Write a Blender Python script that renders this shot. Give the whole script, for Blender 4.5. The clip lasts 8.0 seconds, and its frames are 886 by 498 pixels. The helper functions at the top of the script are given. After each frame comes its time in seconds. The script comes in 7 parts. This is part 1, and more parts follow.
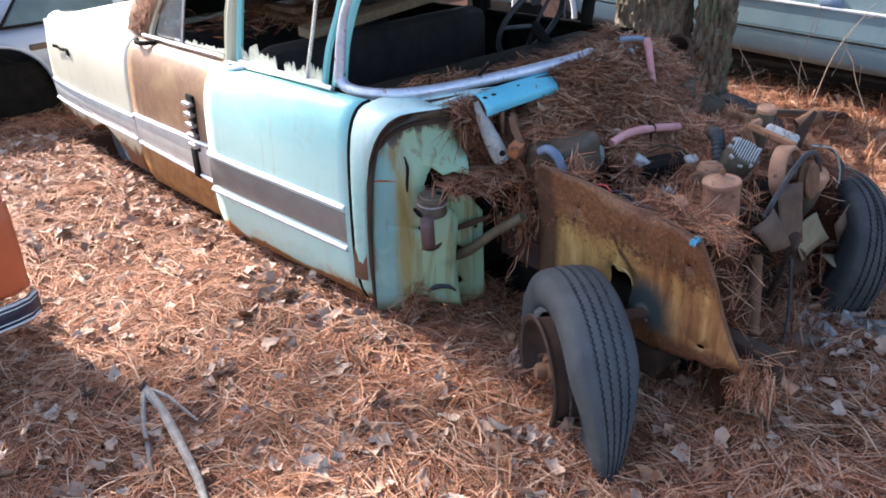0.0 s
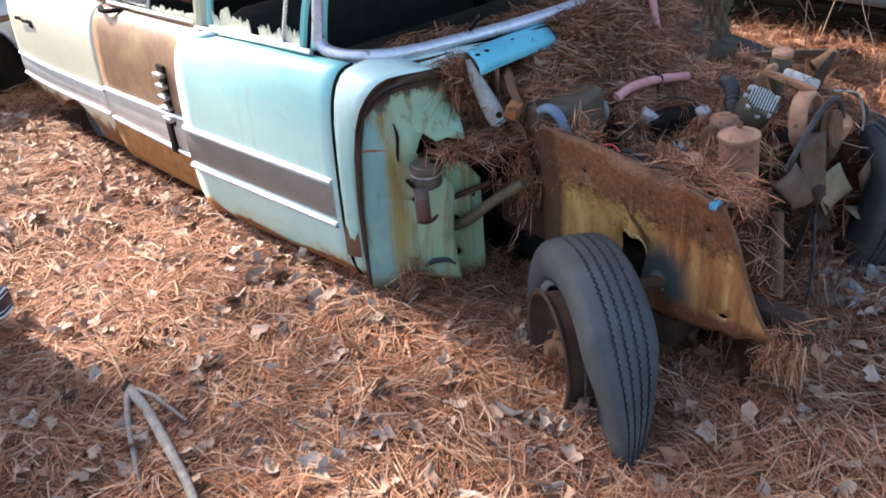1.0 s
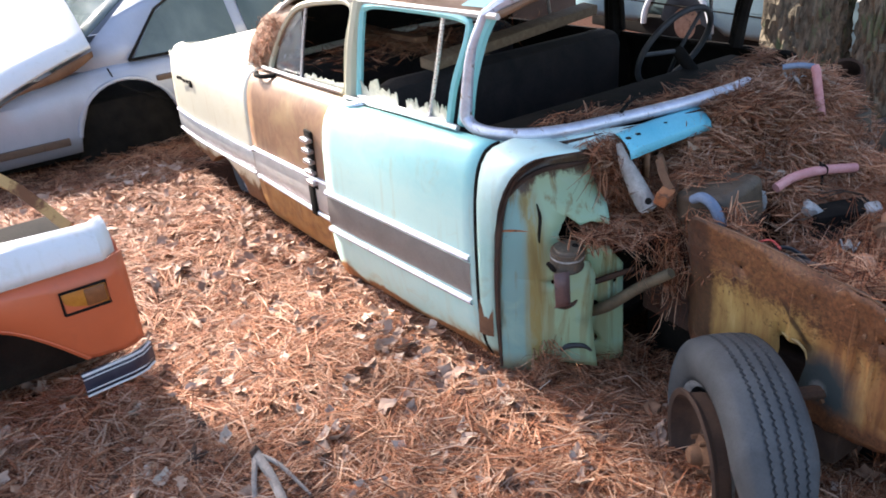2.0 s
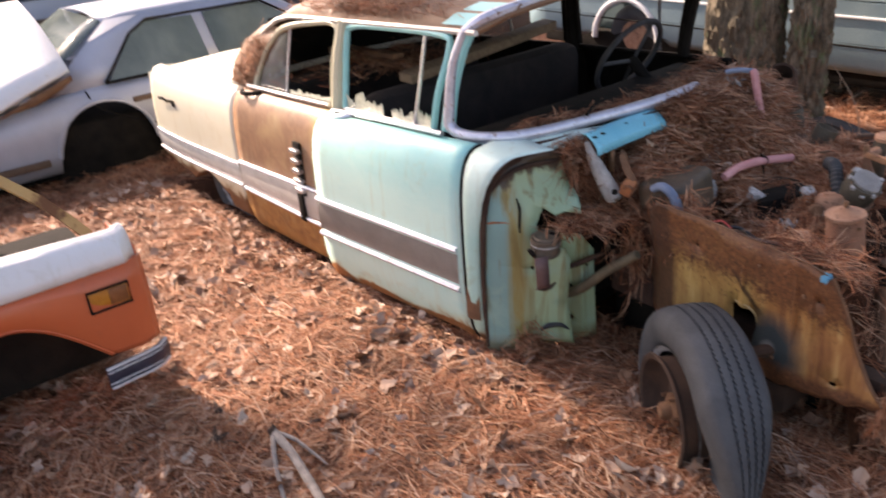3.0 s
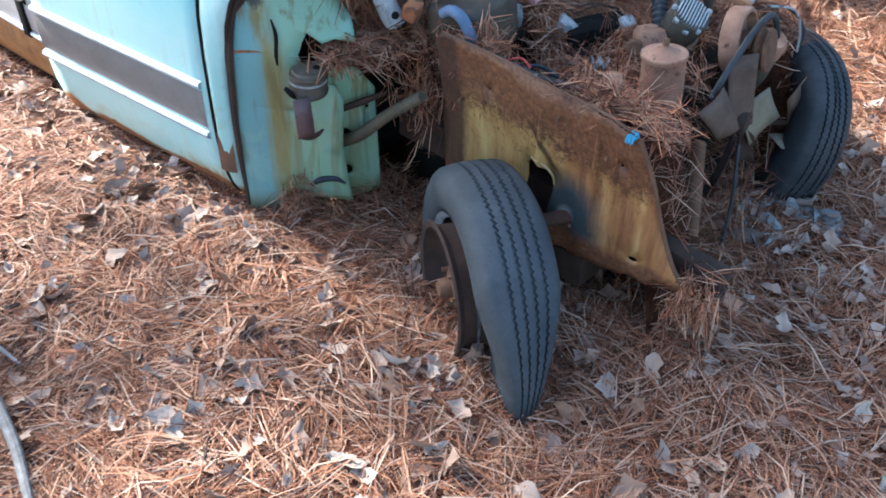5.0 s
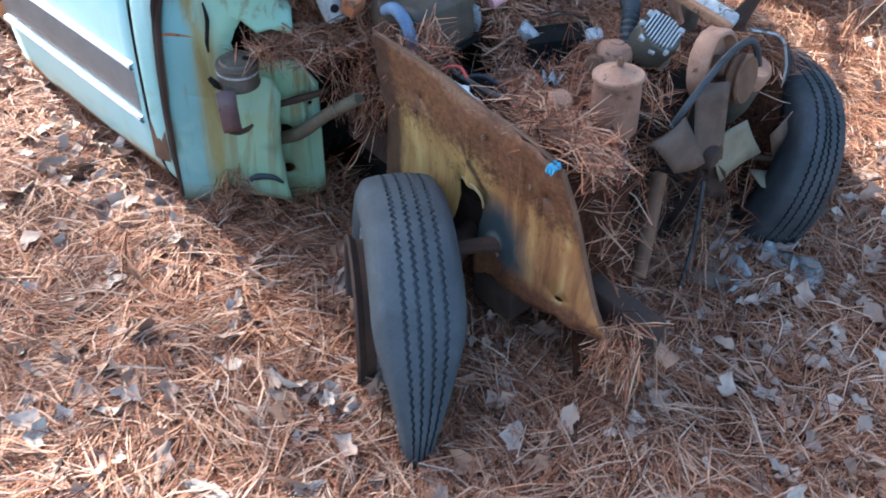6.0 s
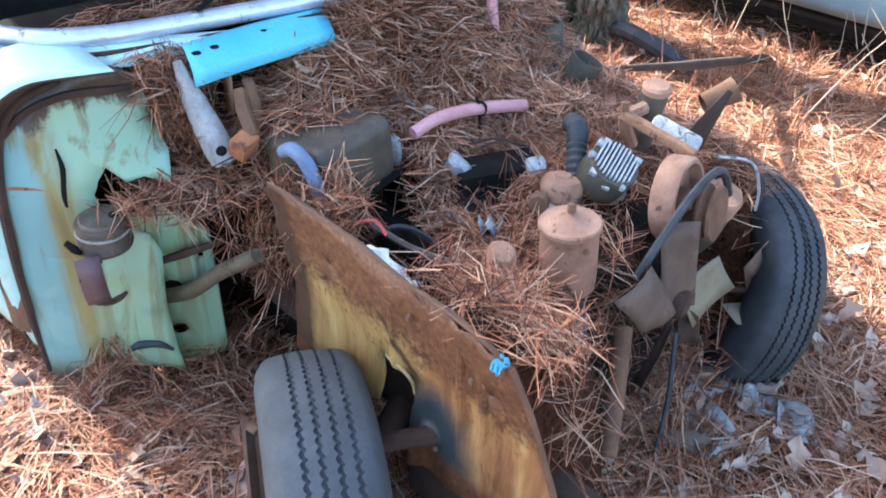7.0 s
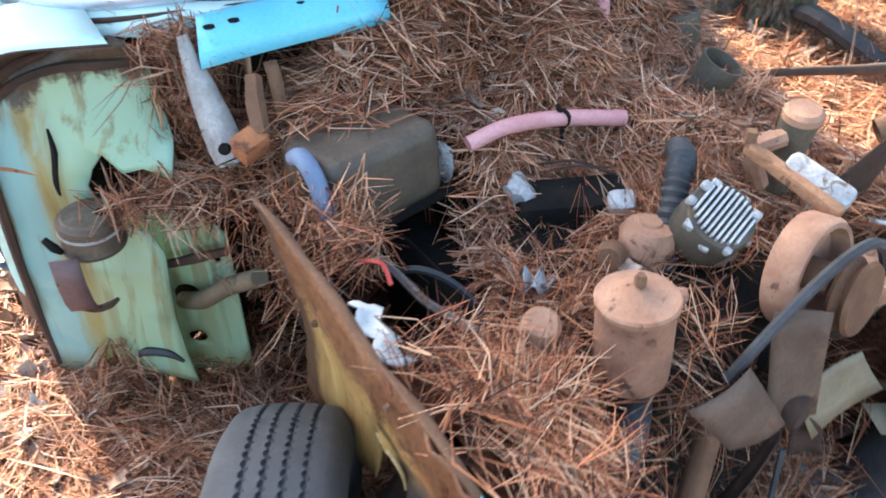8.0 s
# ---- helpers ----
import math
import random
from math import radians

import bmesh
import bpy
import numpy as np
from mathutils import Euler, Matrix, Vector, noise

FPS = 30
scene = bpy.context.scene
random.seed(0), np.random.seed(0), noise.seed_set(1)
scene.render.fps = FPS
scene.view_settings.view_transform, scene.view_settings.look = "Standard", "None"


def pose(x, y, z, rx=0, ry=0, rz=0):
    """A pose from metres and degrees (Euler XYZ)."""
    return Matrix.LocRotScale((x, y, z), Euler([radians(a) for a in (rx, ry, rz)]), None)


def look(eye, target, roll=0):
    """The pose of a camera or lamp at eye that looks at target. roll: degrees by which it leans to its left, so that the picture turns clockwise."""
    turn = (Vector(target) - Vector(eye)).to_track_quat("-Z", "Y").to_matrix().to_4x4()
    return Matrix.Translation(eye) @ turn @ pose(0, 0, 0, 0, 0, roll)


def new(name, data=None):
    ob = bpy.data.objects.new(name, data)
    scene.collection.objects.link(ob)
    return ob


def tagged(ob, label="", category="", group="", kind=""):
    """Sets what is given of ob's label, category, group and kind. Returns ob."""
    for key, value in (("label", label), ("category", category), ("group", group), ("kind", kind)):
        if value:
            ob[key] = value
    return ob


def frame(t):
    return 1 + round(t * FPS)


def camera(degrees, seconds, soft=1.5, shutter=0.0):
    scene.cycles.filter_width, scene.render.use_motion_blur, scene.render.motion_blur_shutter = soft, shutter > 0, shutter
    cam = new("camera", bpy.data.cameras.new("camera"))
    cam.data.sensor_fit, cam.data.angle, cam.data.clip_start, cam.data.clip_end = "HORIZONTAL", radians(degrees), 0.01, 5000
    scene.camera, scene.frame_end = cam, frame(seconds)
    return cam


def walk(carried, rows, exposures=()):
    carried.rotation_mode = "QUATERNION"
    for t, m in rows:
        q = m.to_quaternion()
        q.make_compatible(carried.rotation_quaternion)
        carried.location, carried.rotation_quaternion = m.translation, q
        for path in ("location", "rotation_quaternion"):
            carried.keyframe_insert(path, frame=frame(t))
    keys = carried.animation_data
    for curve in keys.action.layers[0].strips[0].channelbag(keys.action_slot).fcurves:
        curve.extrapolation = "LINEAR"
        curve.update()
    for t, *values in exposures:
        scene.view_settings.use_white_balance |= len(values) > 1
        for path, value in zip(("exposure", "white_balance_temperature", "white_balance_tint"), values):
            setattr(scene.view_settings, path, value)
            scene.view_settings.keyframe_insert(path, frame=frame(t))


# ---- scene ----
cam = camera(56.9, 8.0, 1.7, 0.3)
PATH = [
    (0, (0.753, 0.291, 1.889), (-0.574, 1.463, 0.958), -1.1),
    (0.5, (0.695, 0.3, 1.877), (-0.639, 1.445, 0.924), -2.8),
    (1, (0.58, 0.44, 1.845), (-0.702, 1.579, 0.815), -3.8),
    (1.5, (0.436, 0.56, 1.856), (-0.963, 1.624, 0.902), -2.2),
    (1.7, (0.418, 0.546, 1.869), (-1.05, 1.538, 0.941), -2.5),
    (2.8, (0.632, 0.156, 1.964), (-0.878, 1.17, 1.133), -6.7),
    (3, (0.647, 0.151, 1.97), (-0.807, 1.216, 1.103), -5.0),
    (3.5, (0.648, 0.239, 1.899), (-0.593, 1.398, 0.842), -0.4),
    (4, (0.642, 0.498, 1.876), (-0.56, 1.593, 0.711), -0.3),
    (4.2, (0.635, 0.603, 1.849), (-0.557, 1.661, 0.64), -1.1),
    (5.3, (0.369, 0.834, 1.74), (-0.638, 2.012, 0.476), 2.2),
    (5.5, (0.405, 0.926, 1.727), (-0.627, 2.082, 0.462), 3.4),
    (6, (0.516, 1.168, 1.721), (-0.594, 2.227, 0.438), 4.1),
    (6.5, (0.367, 1.341, 1.681), (-0.755, 2.449, 0.451), 4.7),
    (7, (0.182, 1.535, 1.678), (-0.903, 2.756, 0.524), 4.0),
    (7.5, (0.106, 1.698, 1.657), (-1.073, 2.769, 0.448), 1.8),
    (8, (0.022, 2.02, 1.58), (-1.268, 2.899, 0.329), 2.1),
]
TINTS = [(0, 1.68, 6250, 13), (0.5, 1.70, 6700, 18), (1.0, 1.63, 6500, 11), (1.5, 1.80, 5950, 9), (2.8, 1.51, 8000, 25), (3.5, 1.34, 7600, 23), (4.2, 1.62, 5950, 9), (5.3, 1.88, 5450, 1), (6.0, 2.03, 5450, 3), (7.0, 2.66, 5900, 8), (7.5, 2.76, 6550, 10), (8, 2.72, 6750, 8)]
walk(cam, [(t, look(eye, target, roll)) for t, eye, target, roll in PATH], TINTS)

# ---- world, sun ----
SUN_AZ, SUN_EL = 187.0, 36.0      # degrees: compass-like azimuth of the sun in the xy plane, height
world = bpy.data.worlds.new("sky")
scene.world = world
world.use_nodes = True
wn = world.node_tree.nodes
sky = wn.new("ShaderNodeTexSky")
sky.sky_type, sky.sun_disc = "NISHITA", False
sky.sun_elevation, sky.sun_rotation = radians(SUN_EL), radians(90 - SUN_AZ)
wn["Background"].inputs[1].default_value = 0.15
sky.dust_density = 2.0
world.node_tree.links.new(sky.outputs[0], wn["Background"].inputs[0])
sun_data = bpy.data.lights.new("sun", "SUN")
sun_data.energy, sun_data.angle, sun_data.color = 4.7, radians(0.6), (1.0, 0.945, 0.875)
sun = new("sun", sun_data)
sun_way = Vector((math.cos(radians(SUN_AZ)) * math.cos(radians(SUN_EL)), math.sin(radians(SUN_AZ)) * math.cos(radians(SUN_EL)), math.sin(radians(SUN_EL))))
sun.matrix_world = look(sun_way * 30, (0, 0, 0))


# ---- materials ----
def dull(m, level=0.12):
    """Takes the sheen off loose or dusty stuff and the near-black parts."""
    m.node_tree.nodes["Principled BSDF"].inputs["Specular IOR Level"].default_value = level
    return m


def nodes_of(name, rough=0.6, metal=0.0):
    m = bpy.data.materials.new(name)
    m.use_nodes = True
    nt = m.node_tree
    b = nt.nodes["Principled BSDF"]
    b.inputs["Roughness"].default_value, b.inputs["Metallic"].default_value = rough, metal
    tc = nt.nodes.new("ShaderNodeTexCoord")
    return m, nt, b, tc.outputs["Object"]


def noise_tex(nt, co, scale, detail=6.0, rough=0.6, stretch=None, distort=0.0):
    if stretch:
        mp = nt.nodes.new("ShaderNodeMapping")
        mp.inputs["Scale"].default_value = stretch
        nt.links.new(co, mp.inputs[0])
        co = mp.outputs[0]
    n = nt.nodes.new("ShaderNodeTexNoise")
    n.inputs["Scale"].default_value, n.inputs["Detail"].default_value = scale, detail
    n.inputs["Roughness"].default_value, n.inputs["Distortion"].default_value = rough, distort
    nt.links.new(co, n.inputs["Vector"])
    return n.outputs[0]


def ramp(nt, fac, stops):
    r = nt.nodes.new("ShaderNodeValToRGB")
    e = r.color_ramp.elements
    while len(e) < len(stops):
        e.new(0.5)
    for el, (p, c) in zip(e, stops):
        el.position = p
        el.color = (*c, 1) if len(c) == 3 else c
    nt.links.new(fac, r.inputs[0])
    return r.outputs[0]


def grey(v):
    return (v, v, v)


def mask(nt, fac, lo, hi):
    x = nt.nodes.new("ShaderNodeMapRange")
    x.inputs[1].default_value, x.inputs[2].default_value = lo, hi
    nt.links.new(fac, x.inputs[0])
    return x.outputs[0]


def blend(nt, fac, a, b):
    x = nt.nodes.new("ShaderNodeMix")
    x.data_type = "RGBA"
    for sock, v in ((x.inputs[0], fac), (x.inputs[6], a), (x.inputs[7], b)):
        if isinstance(v, tuple):
            sock.default_value = (*v, 1)
        elif isinstance(v, (int, float)):
            sock.default_value = v
        else:
            nt.links.new(v, sock)
    return x.outputs[2]


def times(nt, a, b, op="MULTIPLY"):
    x = nt.nodes.new("ShaderNodeMath")
    x.operation = op
    for sock, v in ((x.inputs[0], a), (x.inputs[1], b)):
        if isinstance(v, (int, float)):
            sock.default_value = v
        else:
            nt.links.new(v, sock)
    return x.outputs[0]


def bump(nt, b, height, strength=0.3, dist=0.01):
    x = nt.nodes.new("ShaderNodeBump")
    x.inputs["Strength"].default_value, x.inputs["Distance"].default_value = strength, dist
    nt.links.new(height, x.inputs["Height"])
    nt.links.new(x.outputs[0], b.inputs["Normal"])


def surface(name, c1, c2, scale=6.0, rough=0.6, metal=0.0, grain=90.0, bump_s=0.2, spots=None, spot_scale=9.0, spot_lo=0.55, stretch=None, rvar=0.12):
    """A two-scale mottled surface, with spots of a third colour (rust, dirt) where given."""
    m, nt, b, co = nodes_of(name, rough, metal)
    big = noise_tex(nt, co, scale, 8, 0.6, stretch, 0.4)
    fine = noise_tex(nt, co, grain, 4, 0.6)
    col = ramp(nt, big, [(0.3, c1), (0.7, c2)])
    dark = tuple(v * 0.72 for v in c1)
    col = blend(nt, times(nt, mask(nt, fine, 0.45, 0.75), 0.35), col, dark)
    r = times(nt, times(nt, fine, rvar), rough, "ADD")
    if spots:
        sp = noise_tex(nt, co, spot_scale, 10, 0.7, stretch, 0.6)
        k = mask(nt, sp, spot_lo, spot_lo + 0.06)
        col = blend(nt, k, col, spots)
        r = times(nt, r, times(nt, k, 0.3), "ADD")
    nt.links.new(col, b.inputs["Base Color"])
    nt.links.new(r, b.inputs["Roughness"])
    bump(nt, b, times(nt, big, fine, "ADD"), bump_s, 0.006)
    return m


def island_mat(name, cols, rough=0.6):
    """Colour by piece, for needles and leaves."""
    m, nt, b, co = nodes_of(name, rough)
    g = nt.nodes.new("ShaderNodeNewGeometry")
    n = len(cols)
    col = ramp(nt, g.outputs["Random Per Island"], [(i / (n - 1), c) for i, c in enumerate(cols)])
    big = noise_tex(nt, co, 2.2, 4)
    col = blend(nt, times(nt, mask(nt, big, 0.4, 0.7), 0.35), col, tuple(v * 0.55 for v in cols[0]))
    nt.links.new(col, b.inputs["Base Color"])
    return m


BLUE_TEAL = surface("sky_blue_paint", (0.10, 0.47, 0.60), (0.16, 0.55, 0.66), 5, 0.35, 0, 140, 0.05, (0.05, 0.04, 0.03), 8.0, 0.68)
RUST_BROWN = surface("rust_brown_paint", (0.15, 0.075, 0.04), (0.27, 0.15, 0.08), 4, 0.55, 0, 120, 0.12, (0.30, 0.12, 0.03), 5.0, 0.62)
RUSTY = surface("rusty_steel", (0.10, 0.045, 0.022), (0.20, 0.10, 0.05), 9, 0.8, 0.0, 150, 0.35)
OCHRE = surface("ochre_rusted_panel", (0.34, 0.20, 0.07), (0.45, 0.29, 0.11), 5, 0.6, 0, 140, 0.25, (0.12, 0.05, 0.022), 6.0, 0.52, stretch=(1, 1, 0.6))
CHROME = surface("aged_chrome", (0.55, 0.55, 0.58), (0.68, 0.68, 0.70), 12, 0.22, 0.85, 200, 0.06, (0.25, 0.16, 0.10), 14, 0.68)
ALU = surface("dull_aluminium", (0.50, 0.49, 0.46), (0.62, 0.60, 0.57), 10, 0.45, 0.5, 160, 0.1, (0.2, 0.14, 0.09), 9, 0.68)
STRIPE = surface("grey_brown_stripe", (0.17, 0.15, 0.13), (0.23, 0.205, 0.18), 8, 0.5, 0, 140, 0.06)
TYRE = surface("weathered_rubber", (0.030, 0.034, 0.038), (0.075, 0.082, 0.088), 6, 0.75, 0, 150, 0.2)
# Grime, black parts and, in voids and the cabin, shade as colour.
DARK = surface("dark_grime_and_shade", (0.006, 0.0055, 0.005), (0.018, 0.015, 0.012), 8, 0.85, 0, 100, 0.3)
WOOD = surface("old_board", (0.16, 0.10, 0.06), (0.26, 0.18, 0.11), 7, 0.75, 0, 90, 0.3, stretch=(0.6, 6, 6))
BARK = surface("pine_bark", (0.040, 0.034, 0.025), (0.25, 0.205, 0.145), 14, 0.92, 0, 60, 0.9, (0.11, 0.13, 0.07), 5, 0.55, stretch=(1.6, 1.6, 0.6))
# Near-black brown: shade in the gaps between needles is in this colour.
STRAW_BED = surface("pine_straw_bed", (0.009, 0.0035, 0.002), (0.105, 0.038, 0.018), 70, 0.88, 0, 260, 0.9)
NEEDLE = island_mat("pine_needles", [(0.028, 0.010, 0.007), (0.16, 0.053, 0.027), (0.37, 0.132, 0.064), (0.50, 0.215, 0.110), (0.63, 0.39, 0.25), (0.11, 0.046, 0.030)])
LEAF = island_mat("dry_leaves", [(0.32, 0.20, 0.14), (0.45, 0.31, 0.23), (0.56, 0.43, 0.34), (0.36, 0.18, 0.10), (0.24, 0.14, 0.10), (0.50, 0.34, 0.25)])

NEEDLE_TOP = island_mat("bright_pine_needles", [(0.18, 0.064, 0.033), (0.38, 0.150, 0.076), (0.54, 0.275, 0.155), (0.66, 0.46, 0.33), (0.28, 0.100, 0.050)])
for litter in (NEEDLE, NEEDLE_TOP, LEAF, STRAW_BED, DARK, BARK):
    dull(litter)


def axis_of(nt, co, k):
    x = nt.nodes.new("ShaderNodeSeparateXYZ")
    nt.links.new(co, x.inputs[0])
    return x.outputs[k]


def remap(nt, v, a, b):
    """0 at a, 1 at b."""
    x = nt.nodes.new("ShaderNodeMapRange")
    x.inputs[1].default_value, x.inputs[2].default_value = a, b
    nt.links.new(v, x.inputs[0])
    return x.outputs[0]


def painted(name, top, low, rough, rust_low, rust_high, rust=(0.16, 0.065, 0.022), z_top=0.9, z_low=0.55, stain=(0.36, 0.30, 0.16), streak=0.35, chips=0.70, blooms=()):
    """Old car paint: one tone above and another below, rust creeping up from the lower edge, run-off streaks and chips.
    """
    m, nt, b, co = nodes_of(name, rough)
    z = axis_of(nt, co, 2)
    big, fine = noise_tex(nt, co, 3.0, 6, 0.6, None, 0.5), noise_tex(nt, co, 190, 3)
    k = times(nt, remap(nt, z, z_low, z_top), times(nt, big, 0.5), "ADD")
    cloud = noise_tex(nt, co, 6, 9, 0.7, (1, 1, 1.6), 1.2)
    k = times(nt, k, times(nt, cloud, -0.9), "ADD")
    col = blend(nt, remap(nt, k, -0.25, 0.72), low, top)
    col = blend(nt, times(nt, mask(nt, fine, 0.5, 0.8), 0.12), col, tuple(v * 0.7 for v in low))
    run = noise_tex(nt, co, 26, 5, 0.6, (1, 1, 0.06))
    col = blend(nt, times(nt, mask(nt, run, 0.56, 0.75), streak), col, stain)
    edge = noise_tex(nt, co, 7, 9, 0.7, None, 0.8)
    e = times(nt, remap(nt, z, rust_high, rust_low), edge, "ADD")
    for place, reach in blooms:
        d = nt.nodes.new("ShaderNodeVectorMath")
        d.operation = "DISTANCE"
        d.inputs[1].default_value = place
        nt.links.new(co, d.inputs[0])
        e = times(nt, e, times(nt, remap(nt, d.outputs["Value"], reach, 0.0), 0.42), "ADD")
    ek = mask(nt, e, 0.74, 0.92)
    col = blend(nt, times(nt, mask(nt, e, 0.58, 0.84), 0.6), col, stain)
    grainy = ramp(nt, noise_tex(nt, co, 60, 6, 0.7), [(0.3, tuple(v * 0.45 for v in rust)), (0.75, tuple(min(1, v * 1.7) for v in rust))])
    col = blend(nt, ek, col, grainy)
    chip = mask(nt, noise_tex(nt, co, 17, 10, 0.75, None, 0.6), chips, chips + 0.035)
    col = blend(nt, chip, col, tuple(v * 0.5 for v in rust))
    nt.links.new(col, b.inputs["Base Color"])
    nt.links.new(times(nt, times(nt, ek, 0.4), times(nt, times(nt, big, 0.25), rough - 0.1, "ADD"), "ADD"), b.inputs["Roughness"])
    bump(nt, b, times(nt, times(nt, fine, 0.25), times(nt, ek, 1.2), "ADD"), 0.12, 0.004)
    return m


TEAL = painted("teal_paint", (0.26, 0.61, 0.59), (0.51, 0.74, 0.665), 0.36, 0.0, 0.115, z_low=0.62, z_top=0.95, rust=(0.26, 0.10, 0.03), stain=(0.44, 0.38, 0.18), blooms=(((-1.80, 2.01, 0.10), 0.13), ((-1.98, 2.02, 0.06), 0.16), ((-2.45, 2.0, 0.04), 0.14), ((-2.75, 1.95, 0.06), 0.12)))
# Upper tone is paler: sunlight on the wing's top is in the colour.
TEAL_PALE = painted("pale_teal_paint", (0.58, 0.76, 0.70), (0.38, 0.62, 0.54), 0.32, 0.0, 0.14)
WHITE = painted("white_paint", (0.74, 0.72, 0.61), (0.66, 0.62, 0.47), 0.33, 0.02, 0.22, stain=(0.42, 0.30, 0.12))


def backplate_material():
    """Teal paint under run-off stains and moss, rust along the upper rim."""
    m, nt, b, co = nodes_of("stained_backplate", 0.5)
    y, z = axis_of(nt, co, 1), axis_of(nt, co, 2)
    big, fine = noise_tex(nt, co, 6, 6, 0.6, None, 0.6), noise_tex(nt, co, 120, 5, 0.7)
    drip, spot = noise_tex(nt, co, 22, 6, 0.65, (1, 1, 0.09), 0.5), noise_tex(nt, co, 26, 10, 0.75, None, 0.8)
    side = times(nt, remap(nt, y, 2.09, 2.20), times(nt, big, 0.7), "ADD")
    col = blend(nt, mask(nt, side, 0.35, 1.0), (0.175, 0.335, 0.315), (0.27, 0.385, 0.235))
    col = blend(nt, times(nt, mask(nt, big, 0.5, 0.72), 0.5), col, (0.26, 0.44, 0.385))
    band = times(nt, remap(nt, y, 2.085, 2.11), remap(nt, y, 2.17, 2.135))
    col = blend(nt, times(nt, band, mask(nt, drip, 0.25, 0.50)), col, (0.25, 0.21, 0.075))
    col = blend(nt, times(nt, mask(nt, drip, 0.50, 0.60), times(nt, remap(nt, z, -0.1, 0.45), 0.8)), col, (0.19, 0.15, 0.055))
    edge = times(nt, z, times(nt, y, -0.22), "ADD")
    high = times(nt, remap(nt, edge, 0.245, 0.385), times(nt, times(nt, spot, 0.62), times(nt, drip, 0.62), "ADD"), "ADD")
    high = times(nt, high, times(nt, remap(nt, y, 2.20, 2.32), 0.25), "ADD")
    high = times(nt, high, times(nt, band, 0.20), "ADD")
    col = blend(nt, mask(nt, high, 1.22, 1.38), col, ramp(nt, fine, [(0.3, (0.014, 0.011, 0.007)), (0.7, (0.085, 0.045, 0.018))]))
    col = blend(nt, times(nt, mask(nt, spot, 0.66, 0.69), 0.9), col, (0.05, 0.03, 0.015))
    low = times(nt, remap(nt, z, 0.16, 0.03), times(nt, big, 0.7), "ADD")
    col = blend(nt, times(nt, mask(nt, low, 0.6, 1.0), 0.55), col, (0.22, 0.15, 0.05))
    nt.links.new(col, b.inputs["Base Color"])
    nt.links.new(times(nt, times(nt, drip, 0.3), 0.3, "ADD"), b.inputs["Roughness"])
    bump(nt, b, times(nt, spot, fine, "ADD"), 0.15, 0.003)
    return m


INNER_TEAL = backplate_material()
CAR_SILVER = surface("silver_paint", (0.32, 0.345, 0.40), (0.42, 0.445, 0.51), 2, 0.33, 0.15, 160, 0.04, (0.30, 0.25, 0.2), 4, 0.72)


def brown_door_material():
    """Cream paint under a great brown rust bloom, orange towards the sill."""
    m, nt, b, co = nodes_of("rust_bloom_on_cream", 0.5)
    x, z = axis_of(nt, co, 0), axis_of(nt, co, 2)
    big, mid = noise_tex(nt, co, 2.6, 6, 0.6, None, 0.6), noise_tex(nt, co, 11, 8, 0.7, None, 0.6)
    brown = ramp(nt, mid, [(0.25, (0.16, 0.08, 0.045)), (0.6, (0.28, 0.155, 0.085)), (0.8, (0.36, 0.22, 0.11))])
    edge = times(nt, remap(nt, x, -2.80, -3.12), times(nt, big, 0.7), "ADD")
    col = blend(nt, mask(nt, edge, 0.25, 0.60), (0.60, 0.55, 0.37), (0.44, 0.31, 0.12))
    col = blend(nt, mask(nt, edge, 0.50, 0.85), col, brown)
    col = blend(nt, times(nt, mask(nt, big, 0.52, 0.72), 0.6), col, (0.44, 0.31, 0.15))
    up = times(nt, remap(nt, z, 0.36, 0.52), times(nt, mid, 0.4), "ADD")
    low = ramp(nt, mid, [(0.3, (0.16, 0.06, 0.02)), (0.55, (0.36, 0.17, 0.05)), (0.8, (0.42, 0.30, 0.14))])
    col = blend(nt, mask(nt, up, 0.25, 0.6), low, col)
    run = noise_tex(nt, co, 24, 5, 0.6, (1, 1, 0.07))
    col = blend(nt, times(nt, mask(nt, run, 0.55, 0.75), 0.35), col, (0.42, 0.36, 0.22))
    nt.links.new(col, b.inputs["Base Color"])
    bump(nt, b, mid, 0.12, 0.004)
    return m


